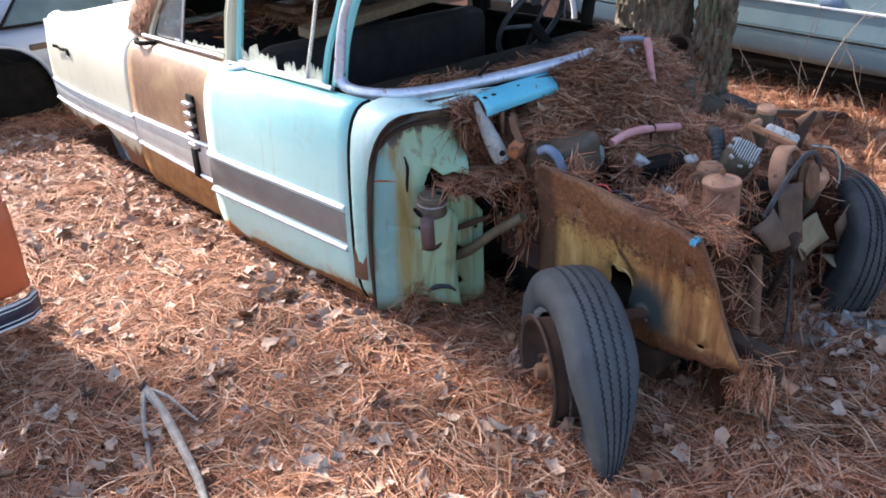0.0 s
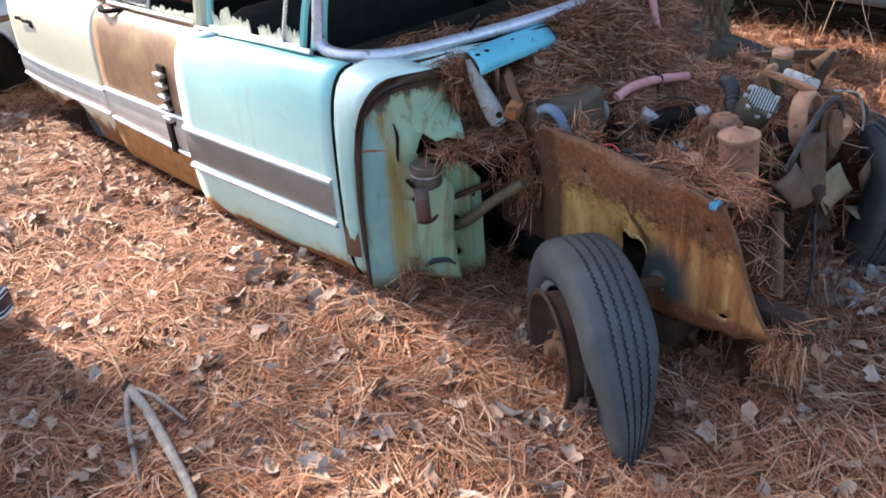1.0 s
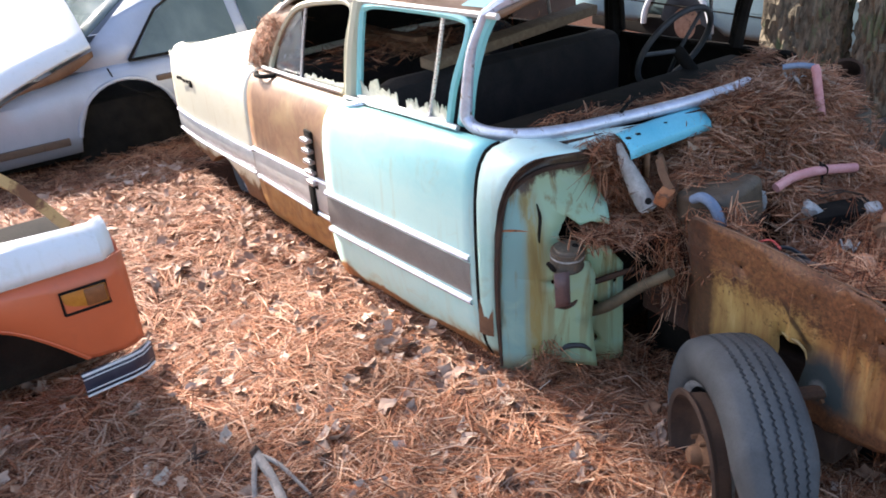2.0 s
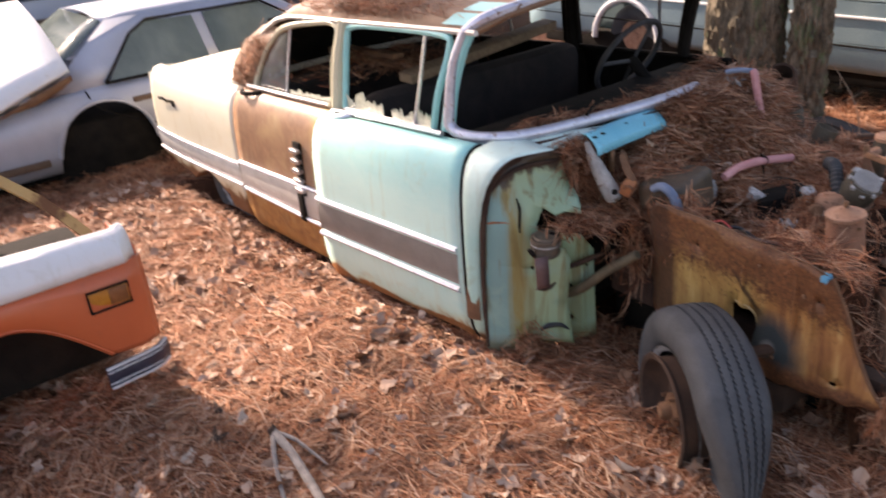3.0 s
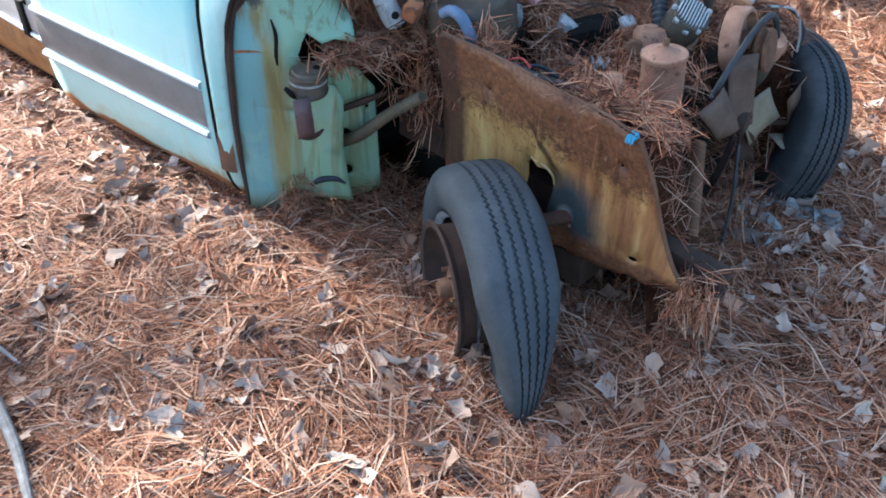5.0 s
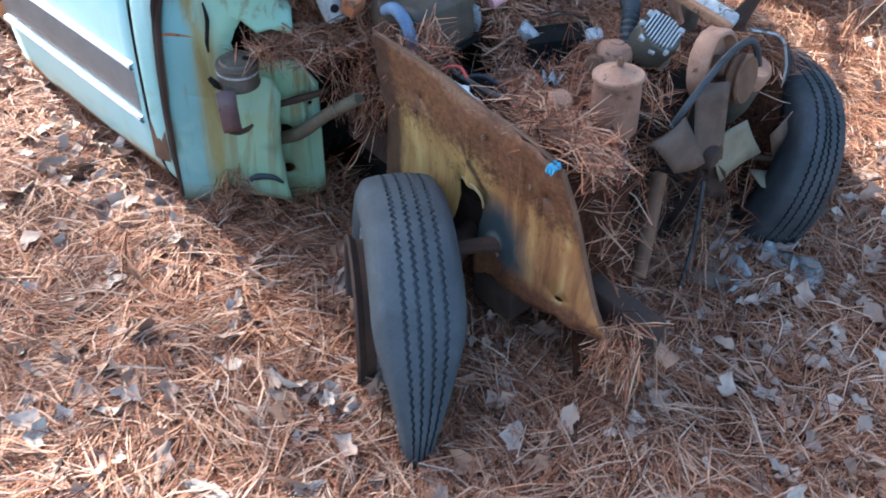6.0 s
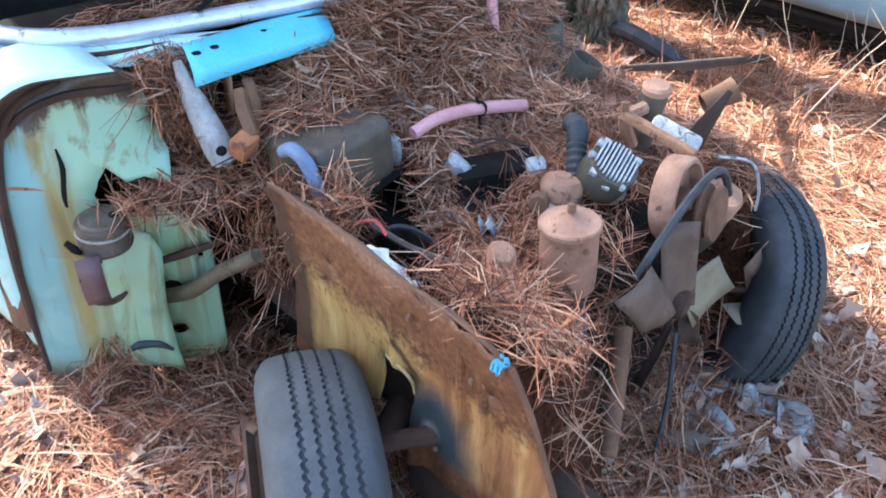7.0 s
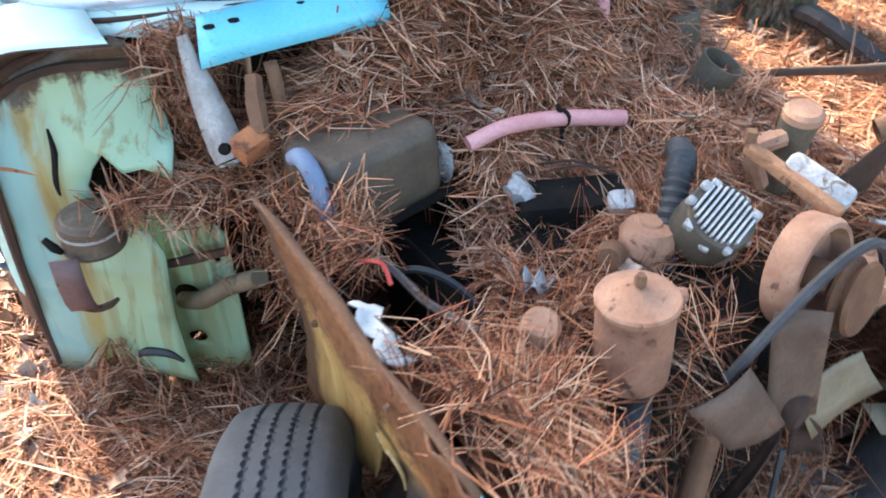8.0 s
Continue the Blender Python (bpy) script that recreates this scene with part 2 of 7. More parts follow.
def panel_material():
    """Ochre primer eaten by rust from the top, near-black brown towards the rear fold, with a dark teal patch."""
    m, nt, b, co = nodes_of("ochre_panel_rusting", 0.6)
    x, z = axis_of(nt, co, 0), axis_of(nt, co, 2)
    mid, fine = noise_tex(nt, co, 9, 10, 0.72, None, 0.7), noise_tex(nt, co, 70, 6, 0.7)
    run = noise_tex(nt, co, 22, 6, 0.65, (1, 1, 0.12))
    gold = ramp(nt, run, [(0.25, (0.17, 0.078, 0.026)), (0.42, (0.34, 0.185, 0.058)), (0.58, (0.43, 0.265, 0.085)), (0.74, (0.54, 0.37, 0.15))])
    orange = ramp(nt, run, [(0.25, (0.13, 0.050, 0.020)), (0.42, (0.27, 0.110, 0.038)), (0.56, (0.38, 0.180, 0.060)), (0.72, (0.50, 0.300, 0.115))])
    rust = ramp(nt, fine, [(0.3, (0.060, 0.022, 0.011)), (0.55, (0.17, 0.066, 0.027)), (0.75, (0.29, 0.125, 0.048))])
    fore = times(nt, remap(nt, x, -0.72, -0.52), times(nt, mid, 0.7), "ADD")
    col = blend(nt, mask(nt, fore, 0.38, 0.75), gold, orange)
    k = times(nt, remap(nt, z, 0.48, 0.70), times(nt, mid, 0.9), "ADD")
    k = times(nt, k, times(nt, remap(nt, x, -0.75, -0.45), 0.16), "ADD")
    speck = mask(nt, noise_tex(nt, co, 75, 8, 0.75, None, 0.5), 0.46, 0.53)
    col = blend(nt, times(nt, mask(nt, k, 0.66, 0.9), speck), col, (0.075, 0.028, 0.013))
    col = blend(nt, times(nt, mask(nt, k, 0.76, 1.02), 0.88), col, rust)
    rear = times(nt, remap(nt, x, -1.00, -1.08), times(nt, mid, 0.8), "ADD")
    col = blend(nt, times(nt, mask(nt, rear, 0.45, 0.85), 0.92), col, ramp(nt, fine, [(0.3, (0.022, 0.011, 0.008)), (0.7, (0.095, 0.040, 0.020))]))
    crack = times(nt, times(nt, x, 0.83, "MULTIPLY"), times(nt, z, 0.56), "ADD")
    crack = times(nt, crack, times(nt, mid, 0.02), "ADD")
    line = times(nt, remap(nt, crack, -0.300, -0.290), remap(nt, crack, -0.272, -0.282))
    col = blend(nt, times(nt, times(nt, line, 0.85), times(nt, remap(nt, z, 0.62, 0.58), remap(nt, z, 0.44, 0.48))), col, (0.03, 0.013, 0.008))
    spots = mask(nt, noise_tex(nt, co, 45, 7, 0.7), 0.58, 0.63)
    col = blend(nt, times(nt, spots, remap(nt, z, 0.38, 0.55)), col, (0.08, 0.03, 0.015))
    d = nt.nodes.new("ShaderNodeVectorMath")
    d.operation = "DISTANCE"
    d.inputs[1].default_value = (-0.625, 2.45, 0.335)
    nt.links.new(co, d.inputs[0])
    t = times(nt, d.outputs["Value"], times(nt, mid, 0.09), "ADD")
    col = blend(nt, remap(nt, t, 0.205, 0.125), col, (0.040, 0.055, 0.058))
    t2 = times(nt, d.outputs["Value"], times(nt, fine, 0.02), "ADD")
    col = blend(nt, remap(nt, t2, 0.045, 0.03), col, (0.2, 0.2, 0.19))
    low = times(nt, remap(nt, z, 0.36, 0.24), times(nt, mid, 0.8), "ADD")
    col = blend(nt, mask(nt, low, 0.85, 1.1), col, rust)
    nt.links.new(col, b.inputs["Base Color"])
    bump(nt, b, times(nt, mid, fine, "ADD"), 0.35, 0.006)
    return m


BROWN_DOOR, PANEL = brown_door_material(), panel_material()
CREAM = painted("cream_trim_paint", (0.52, 0.48, 0.34), (0.55, 0.52, 0.40), 0.4, -1, -0.9)
CHROME_BLUE = surface("weathered_bright_trim", (0.50, 0.52, 0.60), (0.70, 0.71, 0.78), 22, 0.34, 0.6, 200, 0.15, (0.24, 0.15, 0.10), 16, 0.575)
ORANGE = painted("orange_paint", (0.60, 0.13, 0.045), (0.52, 0.11, 0.04), 0.35, -0.2, -0.1, streak=0.15, stain=(0.3, 0.08, 0.04))
CLEAN_WHITE = painted("chalky_white_paint", (0.70, 0.70, 0.70), (0.66, 0.66, 0.66), 0.4, -1, -0.9, streak=0.2)
NAVY = surface("navy_decal", (0.012, 0.014, 0.03), (0.03, 0.03, 0.05), 20, 0.4)
PINK_HOSE = surface("faded_pink_hose", (0.48, 0.20, 0.20), (0.60, 0.30, 0.29), 14, 0.6, 0, 130, 0.15)
BLUE_HOSE = surface("faded_blue_hose", (0.10, 0.14, 0.22), (0.20, 0.25, 0.33), 14, 0.6, 0, 130, 0.15)
BLACK_RUBBER = surface("black_rubber", (0.015, 0.016, 0.018), (0.05, 0.052, 0.056), 12, 0.6, 0, 130, 0.2)
DUSTY = surface("dusty_terracotta_metal", (0.237, 0.112, 0.066), (0.450, 0.252, 0.160), 11, 0.8, 0, 140, 0.3, (0.10, 0.05, 0.033), 13, 0.58)
COVER_BROWN = surface("grimy_brown_enamel", (0.028, 0.022, 0.015), (0.120, 0.082, 0.052), 7, 0.5, 0, 120, 0.3, (0.16, 0.09, 0.05), 14, 0.58)
OLIVE = surface("grimy_olive_enamel", (0.030, 0.028, 0.021), (0.12, 0.095, 0.065), 9, 0.6, 0, 120, 0.3, (0.16, 0.10, 0.06), 16, 0.60)
BLADE = surface("grey_brown_sheet", (0.080, 0.047, 0.031), (0.155, 0.096, 0.062), 12, 0.65, 0, 130, 0.25, (0.09, 0.04, 0.02), 12, 0.58)
VAN = surface("faded_pale_blue_paint", (0.15, 0.235, 0.265), (0.24, 0.33, 0.345), 2.5, 0.45, 0, 90, 0.05, (0.22, 0.18, 0.13), 5, 0.70)
AMBER = surface("amber_lens", (0.42, 0.14, 0.016), (0.50, 0.20, 0.025), 30, 0.25)
STICK = surface("grey_dead_wood", (0.14, 0.115, 0.10), (0.36, 0.315, 0.28), 18, 0.8, 0, 120, 0.4, stretch=(1, 1, 1))
TWIG = surface("tan_dry_stem", (0.22, 0.15, 0.10), (0.36, 0.27, 0.19), 18, 0.8, 0, 120, 0.3)
BAY_BLACK = surface("black_bay_shade", (0.004, 0.004, 0.003), (0.014, 0.010, 0.007), 26, 0.95, 0, 150, 0.6)
WHITE_SCRAP = surface("flaking_white_paint", (0.50, 0.51, 0.50), (0.76, 0.76, 0.74), 22, 0.6, 0, 150, 0.4, (0.25, 0.20, 0.12), 18, 0.60)
CAN_RUST = surface("brown_rusted_tin", (0.182, 0.082, 0.047), (0.364, 0.186, 0.116), 12, 0.75, 0, 140, 0.35, (0.07, 0.035, 0.022), 13, 0.56)
HINGE_PALE = surface("chalky_grey_metal", (0.20, 0.185, 0.17), (0.42, 0.40, 0.37), 24, 0.7, 0.1, 170, 0.5, (0.15, 0.10, 0.07), 20, 0.58)
ORANGE_RUST = surface("orange_rust", (0.26, 0.085, 0.032), (0.42, 0.16, 0.065), 20, 0.85, 0, 150, 0.4, (0.12, 0.05, 0.025), 22, 0.56)
MAROON = surface("dull_maroon_paint", (0.085, 0.045, 0.042), (0.15, 0.085, 0.075), 12, 0.5, 0, 140, 0.15, (0.05, 0.03, 0.022), 14, 0.6)
LIP_OCHRE = surface("pale_ochre_lip", (0.27, 0.17, 0.065), (0.42, 0.30, 0.14), 16, 0.6, 0, 140, 0.3, (0.20, 0.10, 0.04), 18, 0.6)
TUBE_TAN = surface("grimy_tan_tube", (0.075, 0.060, 0.036), (0.165, 0.130, 0.080), 9, 0.6, 0.1, 120, 0.2, (0.06, 0.04, 0.025), 12, 0.6)
GRIME_METAL = surface("grimy_grey_metal", (0.05, 0.045, 0.042), (0.17, 0.15, 0.13), 16, 0.6, 0.1, 140, 0.3, (0.08, 0.04, 0.022), 14, 0.52)
DARK_RUST = surface("dark_rust", (0.028, 0.014, 0.009), (0.075, 0.038, 0.022), 9, 0.85, 0, 150, 0.35)
# Upholstery darkened to near black for the shade inside the cabin.
SEAT = surface("rotten_shaded_upholstery", (0.008, 0.007, 0.007), (0.028, 0.020, 0.017), 6, 0.9, 0, 90, 0.4)
PALE_METAL = surface("oxidised_pale_metal", (0.22, 0.22, 0.22), (0.50, 0.50, 0.49), 30, 0.7, 0.1, 170, 0.6, (0.14, 0.10, 0.07), 26, 0.54)
RIB_METAL = surface("bright_alloy", (0.45, 0.45, 0.45), (0.62, 0.62, 0.60), 40, 0.45, 0.4, 170, 0.2, (0.2, 0.15, 0.1), 30, 0.62)
LEAF_OLIVE = island_mat("pine_foliage", [(0.03, 0.06, 0.015), (0.05, 0.09, 0.02), (0.07, 0.10, 0.03)])


def glass_material(name, tint, rough=0.05):
    m, nt, b, co = nodes_of(name, rough)
    b.inputs["Transmission Weight"].default_value = 1.0
    b.inputs["IOR"].default_value = 1.45
    n = noise_tex(nt, co, 12, 6)
    nt.links.new(ramp(nt, n, [(0.3, tint), (0.8, tuple(v * 0.7 for v in tint))]), b.inputs["Base Color"])
    nt.links.new(ramp(nt, n, [(0.35, grey(rough)), (0.8, grey(0.35))]), b.inputs["Roughness"])
    return m


GLASS = glass_material("dusty_glass", (0.75, 0.85, 0.82))
CAR_WINDOW = surface("greenish_car_glass", (0.06, 0.085, 0.085), (0.16, 0.20, 0.19), 1.6, 0.08, 0, 200, 0.02)
DARK_GLASS = surface("dark_car_glass", (0.03, 0.045, 0.06), (0.07, 0.09, 0.11), 4, 0.12, 0, 200, 0.02)


# ---- mesh helpers ----
def thing(name, label, category, at=(0, 0, 0), group="", kind=""):
    ob = new(name)
    ob.location = at
    ob.empty_display_size = 0.1
    return tagged(ob, label, category, group, kind)


def part(name, bm, material, parent=None, label="", solid=0.0, smooth=True, offset=0.0):
    me = bpy.data.meshes.new(name)
    if smooth:
        for f in bm.faces:
            f.smooth = True
    bm.to_mesh(me)
    bm.free()
    me.materials.append(material)
    ob = new(name, me)
    if smooth:
        me.set_sharp_from_angle(angle=radians(38))
    if parent:
        ob.parent = parent
        if parent.type == "EMPTY":
            ob.matrix_parent_inverse = Matrix.Translation(parent.location).inverted()
    if solid:
        md = ob.modifiers.new("thick", "SOLIDIFY")
        md.thickness, md.offset = solid, offset
    if label:
        ob["label"] = label
    return ob


def sheet(rows):
    bm = bmesh.new()
    vs = [[bm.verts.new(p) for p in row] for row in rows]
    for a, b in zip(vs, vs[1:]):
        for i in range(len(a) - 1):
            bm.faces.new((a[i], a[i + 1], b[i + 1], b[i]))
    bmesh.ops.recalc_face_normals(bm, faces=bm.faces)
    return bm


def add_box(bm, c, s, m=None, bev=0.0):
    r = bmesh.ops.create_cube(bm, size=1.0)
    vs = r["verts"]
    bmesh.ops.transform(bm, matrix=(m or Matrix.Identity(4)) @ Matrix.Translation(c) @ Matrix.Diagonal((*s, 1)), verts=vs)
    if bev:
        es = list({e for v in vs for e in v.link_edges})
        bmesh.ops.bevel(bm, geom=es, offset=bev, segments=2, affect="EDGES", profile=0.5)
    return bm


def rounded_box(s, m, bev):
    """A pressed cover with full, round edges."""
    bm = bmesh.new()
    bmesh.ops.create_cube(bm, size=1.0, matrix=Matrix.Diagonal((*s, 1)))
    bmesh.ops.bevel(bm, geom=list(bm.edges), offset=bev, segments=6, affect="EDGES", profile=0.5)
    bmesh.ops.transform(bm, matrix=m, verts=bm.verts)
    for f in bm.faces:
        f.smooth = True
    return bm


def box(c, s, m=None, bev=0.01):
    return add_box(bmesh.new(), c, s, m, bev)


def add_lathe(bm, prof, n=24, m=None, wob=0.0):
    m = m or Matrix.Identity(4)
    rings = []
    for r, z in prof:
        if r < 1e-5:
            rings.append([bm.verts.new(m @ Vector((0, 0, z)))])
        else:
            rings.append([bm.verts.new(m @ Vector((r * (1 + wob * math.sin(3 * a + z * 40)) * math.cos(a), r * (1 + wob * math.cos(2 * a)) * math.sin(a), z))) for a in (2 * math.pi * i / n for i in range(n))])
    for a, b in zip(rings, rings[1:]):
        for i in range(n):
            j = (i + 1) % n
            if len(a) == 1 and len(b) > 1:
                bm.faces.new((a[0], b[j], b[i]))
            elif len(b) == 1 and len(a) > 1:
                bm.faces.new((a[i], a[j], b[0]))
            elif len(a) > 1:
                bm.faces.new((a[i], a[j], b[j], b[i]))
    return bm


def lathe(prof, n=24, m=None, wob=0.0):
    return add_lathe(bmesh.new(), prof, n, m, wob)


def smooth_line(pts, k=6):
    """A smooth line through points (Catmull-Rom)."""
    P = [Vector(p) for p in pts]
    P = [P[0] * 2 - P[1], *P, P[-1] * 2 - P[-2]]
    out = []
    for i in range(1, len(P) - 2):
        for j in range(k):
            t = j / k
            a, b, c, d = P[i - 1:i + 3]
            out.append(0.5 * (2 * b + (c - a) * t + (2 * a - 5 * b + 4 * c - d) * t * t + (3 * b - 3 * c + d - a) * t ** 3))
    return out + [P[-2]]


def add_tube(bm, pts, r, n=10, cap=True):
    pts = [Vector(p) for p in pts]
    rs = r if isinstance(r, (list, tuple)) else [r] * len(pts)
    if len(rs) != len(pts):
        rs = [float(v) for v in np.interp(np.linspace(0, 1, len(pts)), np.linspace(0, 1, len(rs)), rs)]
    up, rings = Vector((0.13, 0.21, 0.97)), []
    for i, p in enumerate(pts):
        d = (pts[min(i + 1, len(pts) - 1)] - pts[max(i - 1, 0)]).normalized()
        s = d.cross(up)
        if s.length < 1e-3:
            s = d.cross(Vector((1, 0, 0)))
        s.normalize()
        up = s.cross(d).normalized()
        rings.append([bm.verts.new(p + rs[i] * (math.cos(a) * s + math.sin(a) * up)) for a in (2 * math.pi * k / n for k in range(n))])
    for a, b in zip(rings, rings[1:]):
        for i in range(n):
            bm.faces.new((a[i], a[(i + 1) % n], b[(i + 1) % n], b[i]))
    if cap:
        bm.faces.new(rings[0][::-1])
        bm.faces.new(rings[-1])
    return bm


def tube(pts, r, n=10, k=0):
    return add_tube(bmesh.new(), smooth_line(pts, k) if k else pts, r, n)


def plate(outline, thick, m):
    """A flat plate: an outline in its own xy plane, of that thickness."""
    bm = bmesh.new()
    f = bm.faces.new([bm.verts.new((x, y, 0)) for x, y in outline])
    r = bmesh.ops.extrude_face_region(bm, geom=[f])
    bmesh.ops.translate(bm, vec=(0, 0, thick), verts=[g for g in r["geom"] if isinstance(g, bmesh.types.BMVert)])
    bmesh.ops.recalc_face_normals(bm, faces=bm.faces)
    bmesh.ops.transform(bm, matrix=m, verts=bm.verts)
    return bm


def mesh_np(name, verts, faces, material, parent=None, label="", category="", kind="stuff"):
    """One mesh from numpy arrays; faces all of one size."""
    me = bpy.data.meshes.new(name)
    k = faces.shape[1]
    me.vertices.add(len(verts))
    me.vertices.foreach_set("co", verts.astype(np.float32).ravel())
    me.loops.add(faces.size)
    me.loops.foreach_set("vertex_index", faces.astype(np.int32).ravel())
    me.polygons.add(len(faces))
    me.polygons.foreach_set("loop_start", np.arange(0, faces.size, k, dtype=np.int32))
    me.update(calc_edges=True)
    me.materials.append(material)
    ob = new(name, me)
    if parent:
        ob.parent = parent
    return tagged(ob, label, category, "", kind)


# ---- ground ----
def ground_z(x, y):
    """Height of the ground: level beside the engine bay, falling gently towards the rear of the car."""
    s = np.minimum(np.asarray(x, float) + 1.9, 0.0)
    far = np.maximum(np.hypot(np.asarray(x, float) + 2, np.asarray(y, float) - 2) - 12, 0)
    return 0.046 * np.maximum(s, -6) + 0.012 * np.sin(1.7 * np.asarray(x) + 0.6) * np.cos(2.3 * np.asarray(y)) + 0.008 * np.sin(4.1 * np.asarray(x) + 3.3 * np.asarray(y)) + far * 0.004 - 0.05 * np.exp(-((np.asarray(x) + 0.37) ** 2 + (np.asarray(y) - 1.95) ** 2) / 0.018)


def axis_points(lo, hi, a, b, fine, grow):
    """Grid lines, fine between a and b and wider and wider outside."""
    mid = list(np.arange(a, b, fine))
    s, p, left = fine, a, []
    while p > lo:
        s *= grow
        p -= s
        left.append(p)
    s, p, right = fine, b, []
    while p < hi:
        p += s
        right.append(p)
        s *= grow
    return np.array(left[::-1] + mid + right)


gx, gy = axis_points(-400, 400, -6, 1.5, 0.06, 1.25), axis_points(-400, 400, -0.5, 6, 0.06, 1.25)
GX, GY = np.meshgrid(gx, gy, indexing="ij")
GZ = ground_z(GX, GY)
idx = np.arange(GX.size).reshape(GX.shape)
quads = np.stack([idx[:-1, :-1], idx[1:, :-1], idx[1:, 1:], idx[:-1, 1:]], -1).reshape(-1, 4)
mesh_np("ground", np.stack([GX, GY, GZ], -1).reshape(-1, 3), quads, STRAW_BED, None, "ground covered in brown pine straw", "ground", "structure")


def scatter_needles(rng, x, y, z, length, flat, width=0.0016):
    """Long pine needles in bundles of three that share one end, bent, lying about on points of a surface.
    flat: how far they stand off the level."""
    n = len(x) // 3
    x, y, z = x[::3][:n], y[::3][:n], z[::3][:n]
    drift = 1.6 * np.sin(1.9 * x + 0.7 * y) + 1.4 * np.sin(2.7 * y - 1.1 * x + 1.0) + 0.9 * np.sin(7.0 * x + 5.0 * y)
    a0 = drift + rng.normal(0, 0.9, n)
    p0 = rng.normal(0, flat, n)
    a = np.repeat(a0, 3) + rng.normal(0, 0.13, 3 * n)
    pitch = np.repeat(p0, 3) + rng.normal(0, 0.05, 3 * n)
    ln = np.repeat(length * rng.uniform(0.6, 1.2, n), 3) * rng.uniform(0.85, 1.05, 3 * n)
    d = np.stack([np.cos(a) * np.cos(pitch), np.sin(a) * np.cos(pitch), np.sin(pitch)], 1)
    side = np.stack([-np.sin(a), np.cos(a), rng.normal(0, 0.5, 3 * n)], 1)
    side /= np.linalg.norm(side, axis=1)[:, None]
    c = np.repeat(np.stack([x, y, z], 1), 3, 0) - np.repeat(np.stack([np.cos(a0), np.sin(a0), np.sin(p0)], 1), 3, 0) * ln[:, None] * 0.5
    sag = (side * rng.normal(0, 0.085, 3 * n)[:, None] + np.array([0, 0, 1.0]) * np.abs(rng.normal(0, 0.05, 3 * n))[:, None]) * ln[:, None]
    w = side * (width * rng.uniform(0.6, 1.15, 3 * n))[:, None] * 0.5
    pts = [c + d * ln[:, None] * t + sag * (4 * t * (1 - t)) for t in (0.0, 0.5, 1.0)]
    v = np.stack([p + k * q * w for p, q in zip(pts, (1.0, 1.1, 0.4)) for k in (-1, 1)], 1).reshape(-1, 3)
    base = np.arange(3 * n)[:, None] * 6
    f = np.concatenate([base + np.array([2 * i, 2 * i + 1, 2 * i + 3, 2 * i + 2]) for i in range(2)], 0)
    return v, f


rng = np.random.default_rng(5)


def straw_area(n, x0, x1, y0, y1, lift=0.018):
    x, y = rng.uniform(x0, x1, n) + rng.laplace(0, 0.16, n), rng.uniform(y0, y1, n) + rng.laplace(0, 0.16, n)
    keep = ~((y > 2.05) & (y < 3.85) & (x < -1.4) & (x > -5.3))
    clump = np.sin(11 * x + 3 * np.sin(5 * y)) * np.sin(13 * y + 2.5 * np.sin(7 * x)) + 0.6 * np.sin(29 * x + 2 * np.sin(23 * y)) * np.sin(31 * y)
    keep &= (clump > -0.55) | (rng.random(n) < 0.4)
    x, y, clump = x[keep], y[keep], clump[keep]
    return x, y, ground_z(x, y) + np.abs(rng.normal(0, lift, len(x))) + 0.002 + 0.012 * np.clip(clump, 0, 1)


sets = [straw_area(108000, -2.8, 0.6, 0.4, 2.5), straw_area(66000, -6.2, -1.0, -0.3, 2.4), straw_area(45000, -1.3, 0.9, 2.3, 4.4), straw_area(90000, -2.6, 1.3, 3.9, 6.2), straw_area(26000, 0.4, 4.0, -2.5, 6.0), straw_area(26000, -6.0, 4.0, -3.5, 0.4)]
x, y, z = (np.concatenate(a) for a in zip(*sets))
v, f = scatter_needles(rng, x, y, z, 0.19, 0.20, 0.0024)
mesh_np("pine_straw", v, f, NEEDLE, None, "thick litter of long brown pine needles", "pine straw")
sets = [straw_area(21000, -2.9, 0.7, 0.4, 2.3, 0.012), straw_area(8000, -5.5, -2.5, 0.2, 2.0, 0.012), straw_area(8000, -0.9, 0.9, 2.2, 4.3, 0.012), straw_area(6000, -2.2, 1.3, 4.2, 6.0, 0.012)]
x, y, z = (np.concatenate(a) for a in zip(*sets))
v, f = scatter_needles(rng, x, y, z + 0.022, 0.21, 0.12, 0.0036)
mesh_np("loose_pine_needles", v, f, NEEDLE_TOP, None, "single long orange-tan pine needles lying on the litter", "pine straw")


def leaf_grid(size, curl, fold):
    """A dry leaf: pointed, unevenly lobed, curled along its length, crumpled and folded about its midrib."""
    rows = []
    q = 37.0 * curl + 19.0 * fold
    for i in range(6):
        t = i / 5
        w = 0.27 * math.sin(math.pi * min(1, t ** 0.85 * 0.95 + 0.03)) ** 0.9
        l, r2 = w * (1 + 0.45 * math.sin(2.4 * i + q)), w * (1 + 0.45 * math.sin(2.9 * i + 1.7 * q))
        bend = 0.10 * math.sin(3 * t + q)
        rows.append([((t - 0.5 + 0.05 * math.sin(5 * k + q)) * size, (bend + k * (l if k < 0 else r2)) * size, size * (curl * (t - 0.5) ** 2 * 1.6 + 0.7 * fold * abs(k) * w + 0.04 * math.sin(8 * t + 3 * k + q) + 0.02 * math.sin(13 * t - 7 * k))) for k in (-1, -0.45, 0, 0.45, 1)])
    return rows


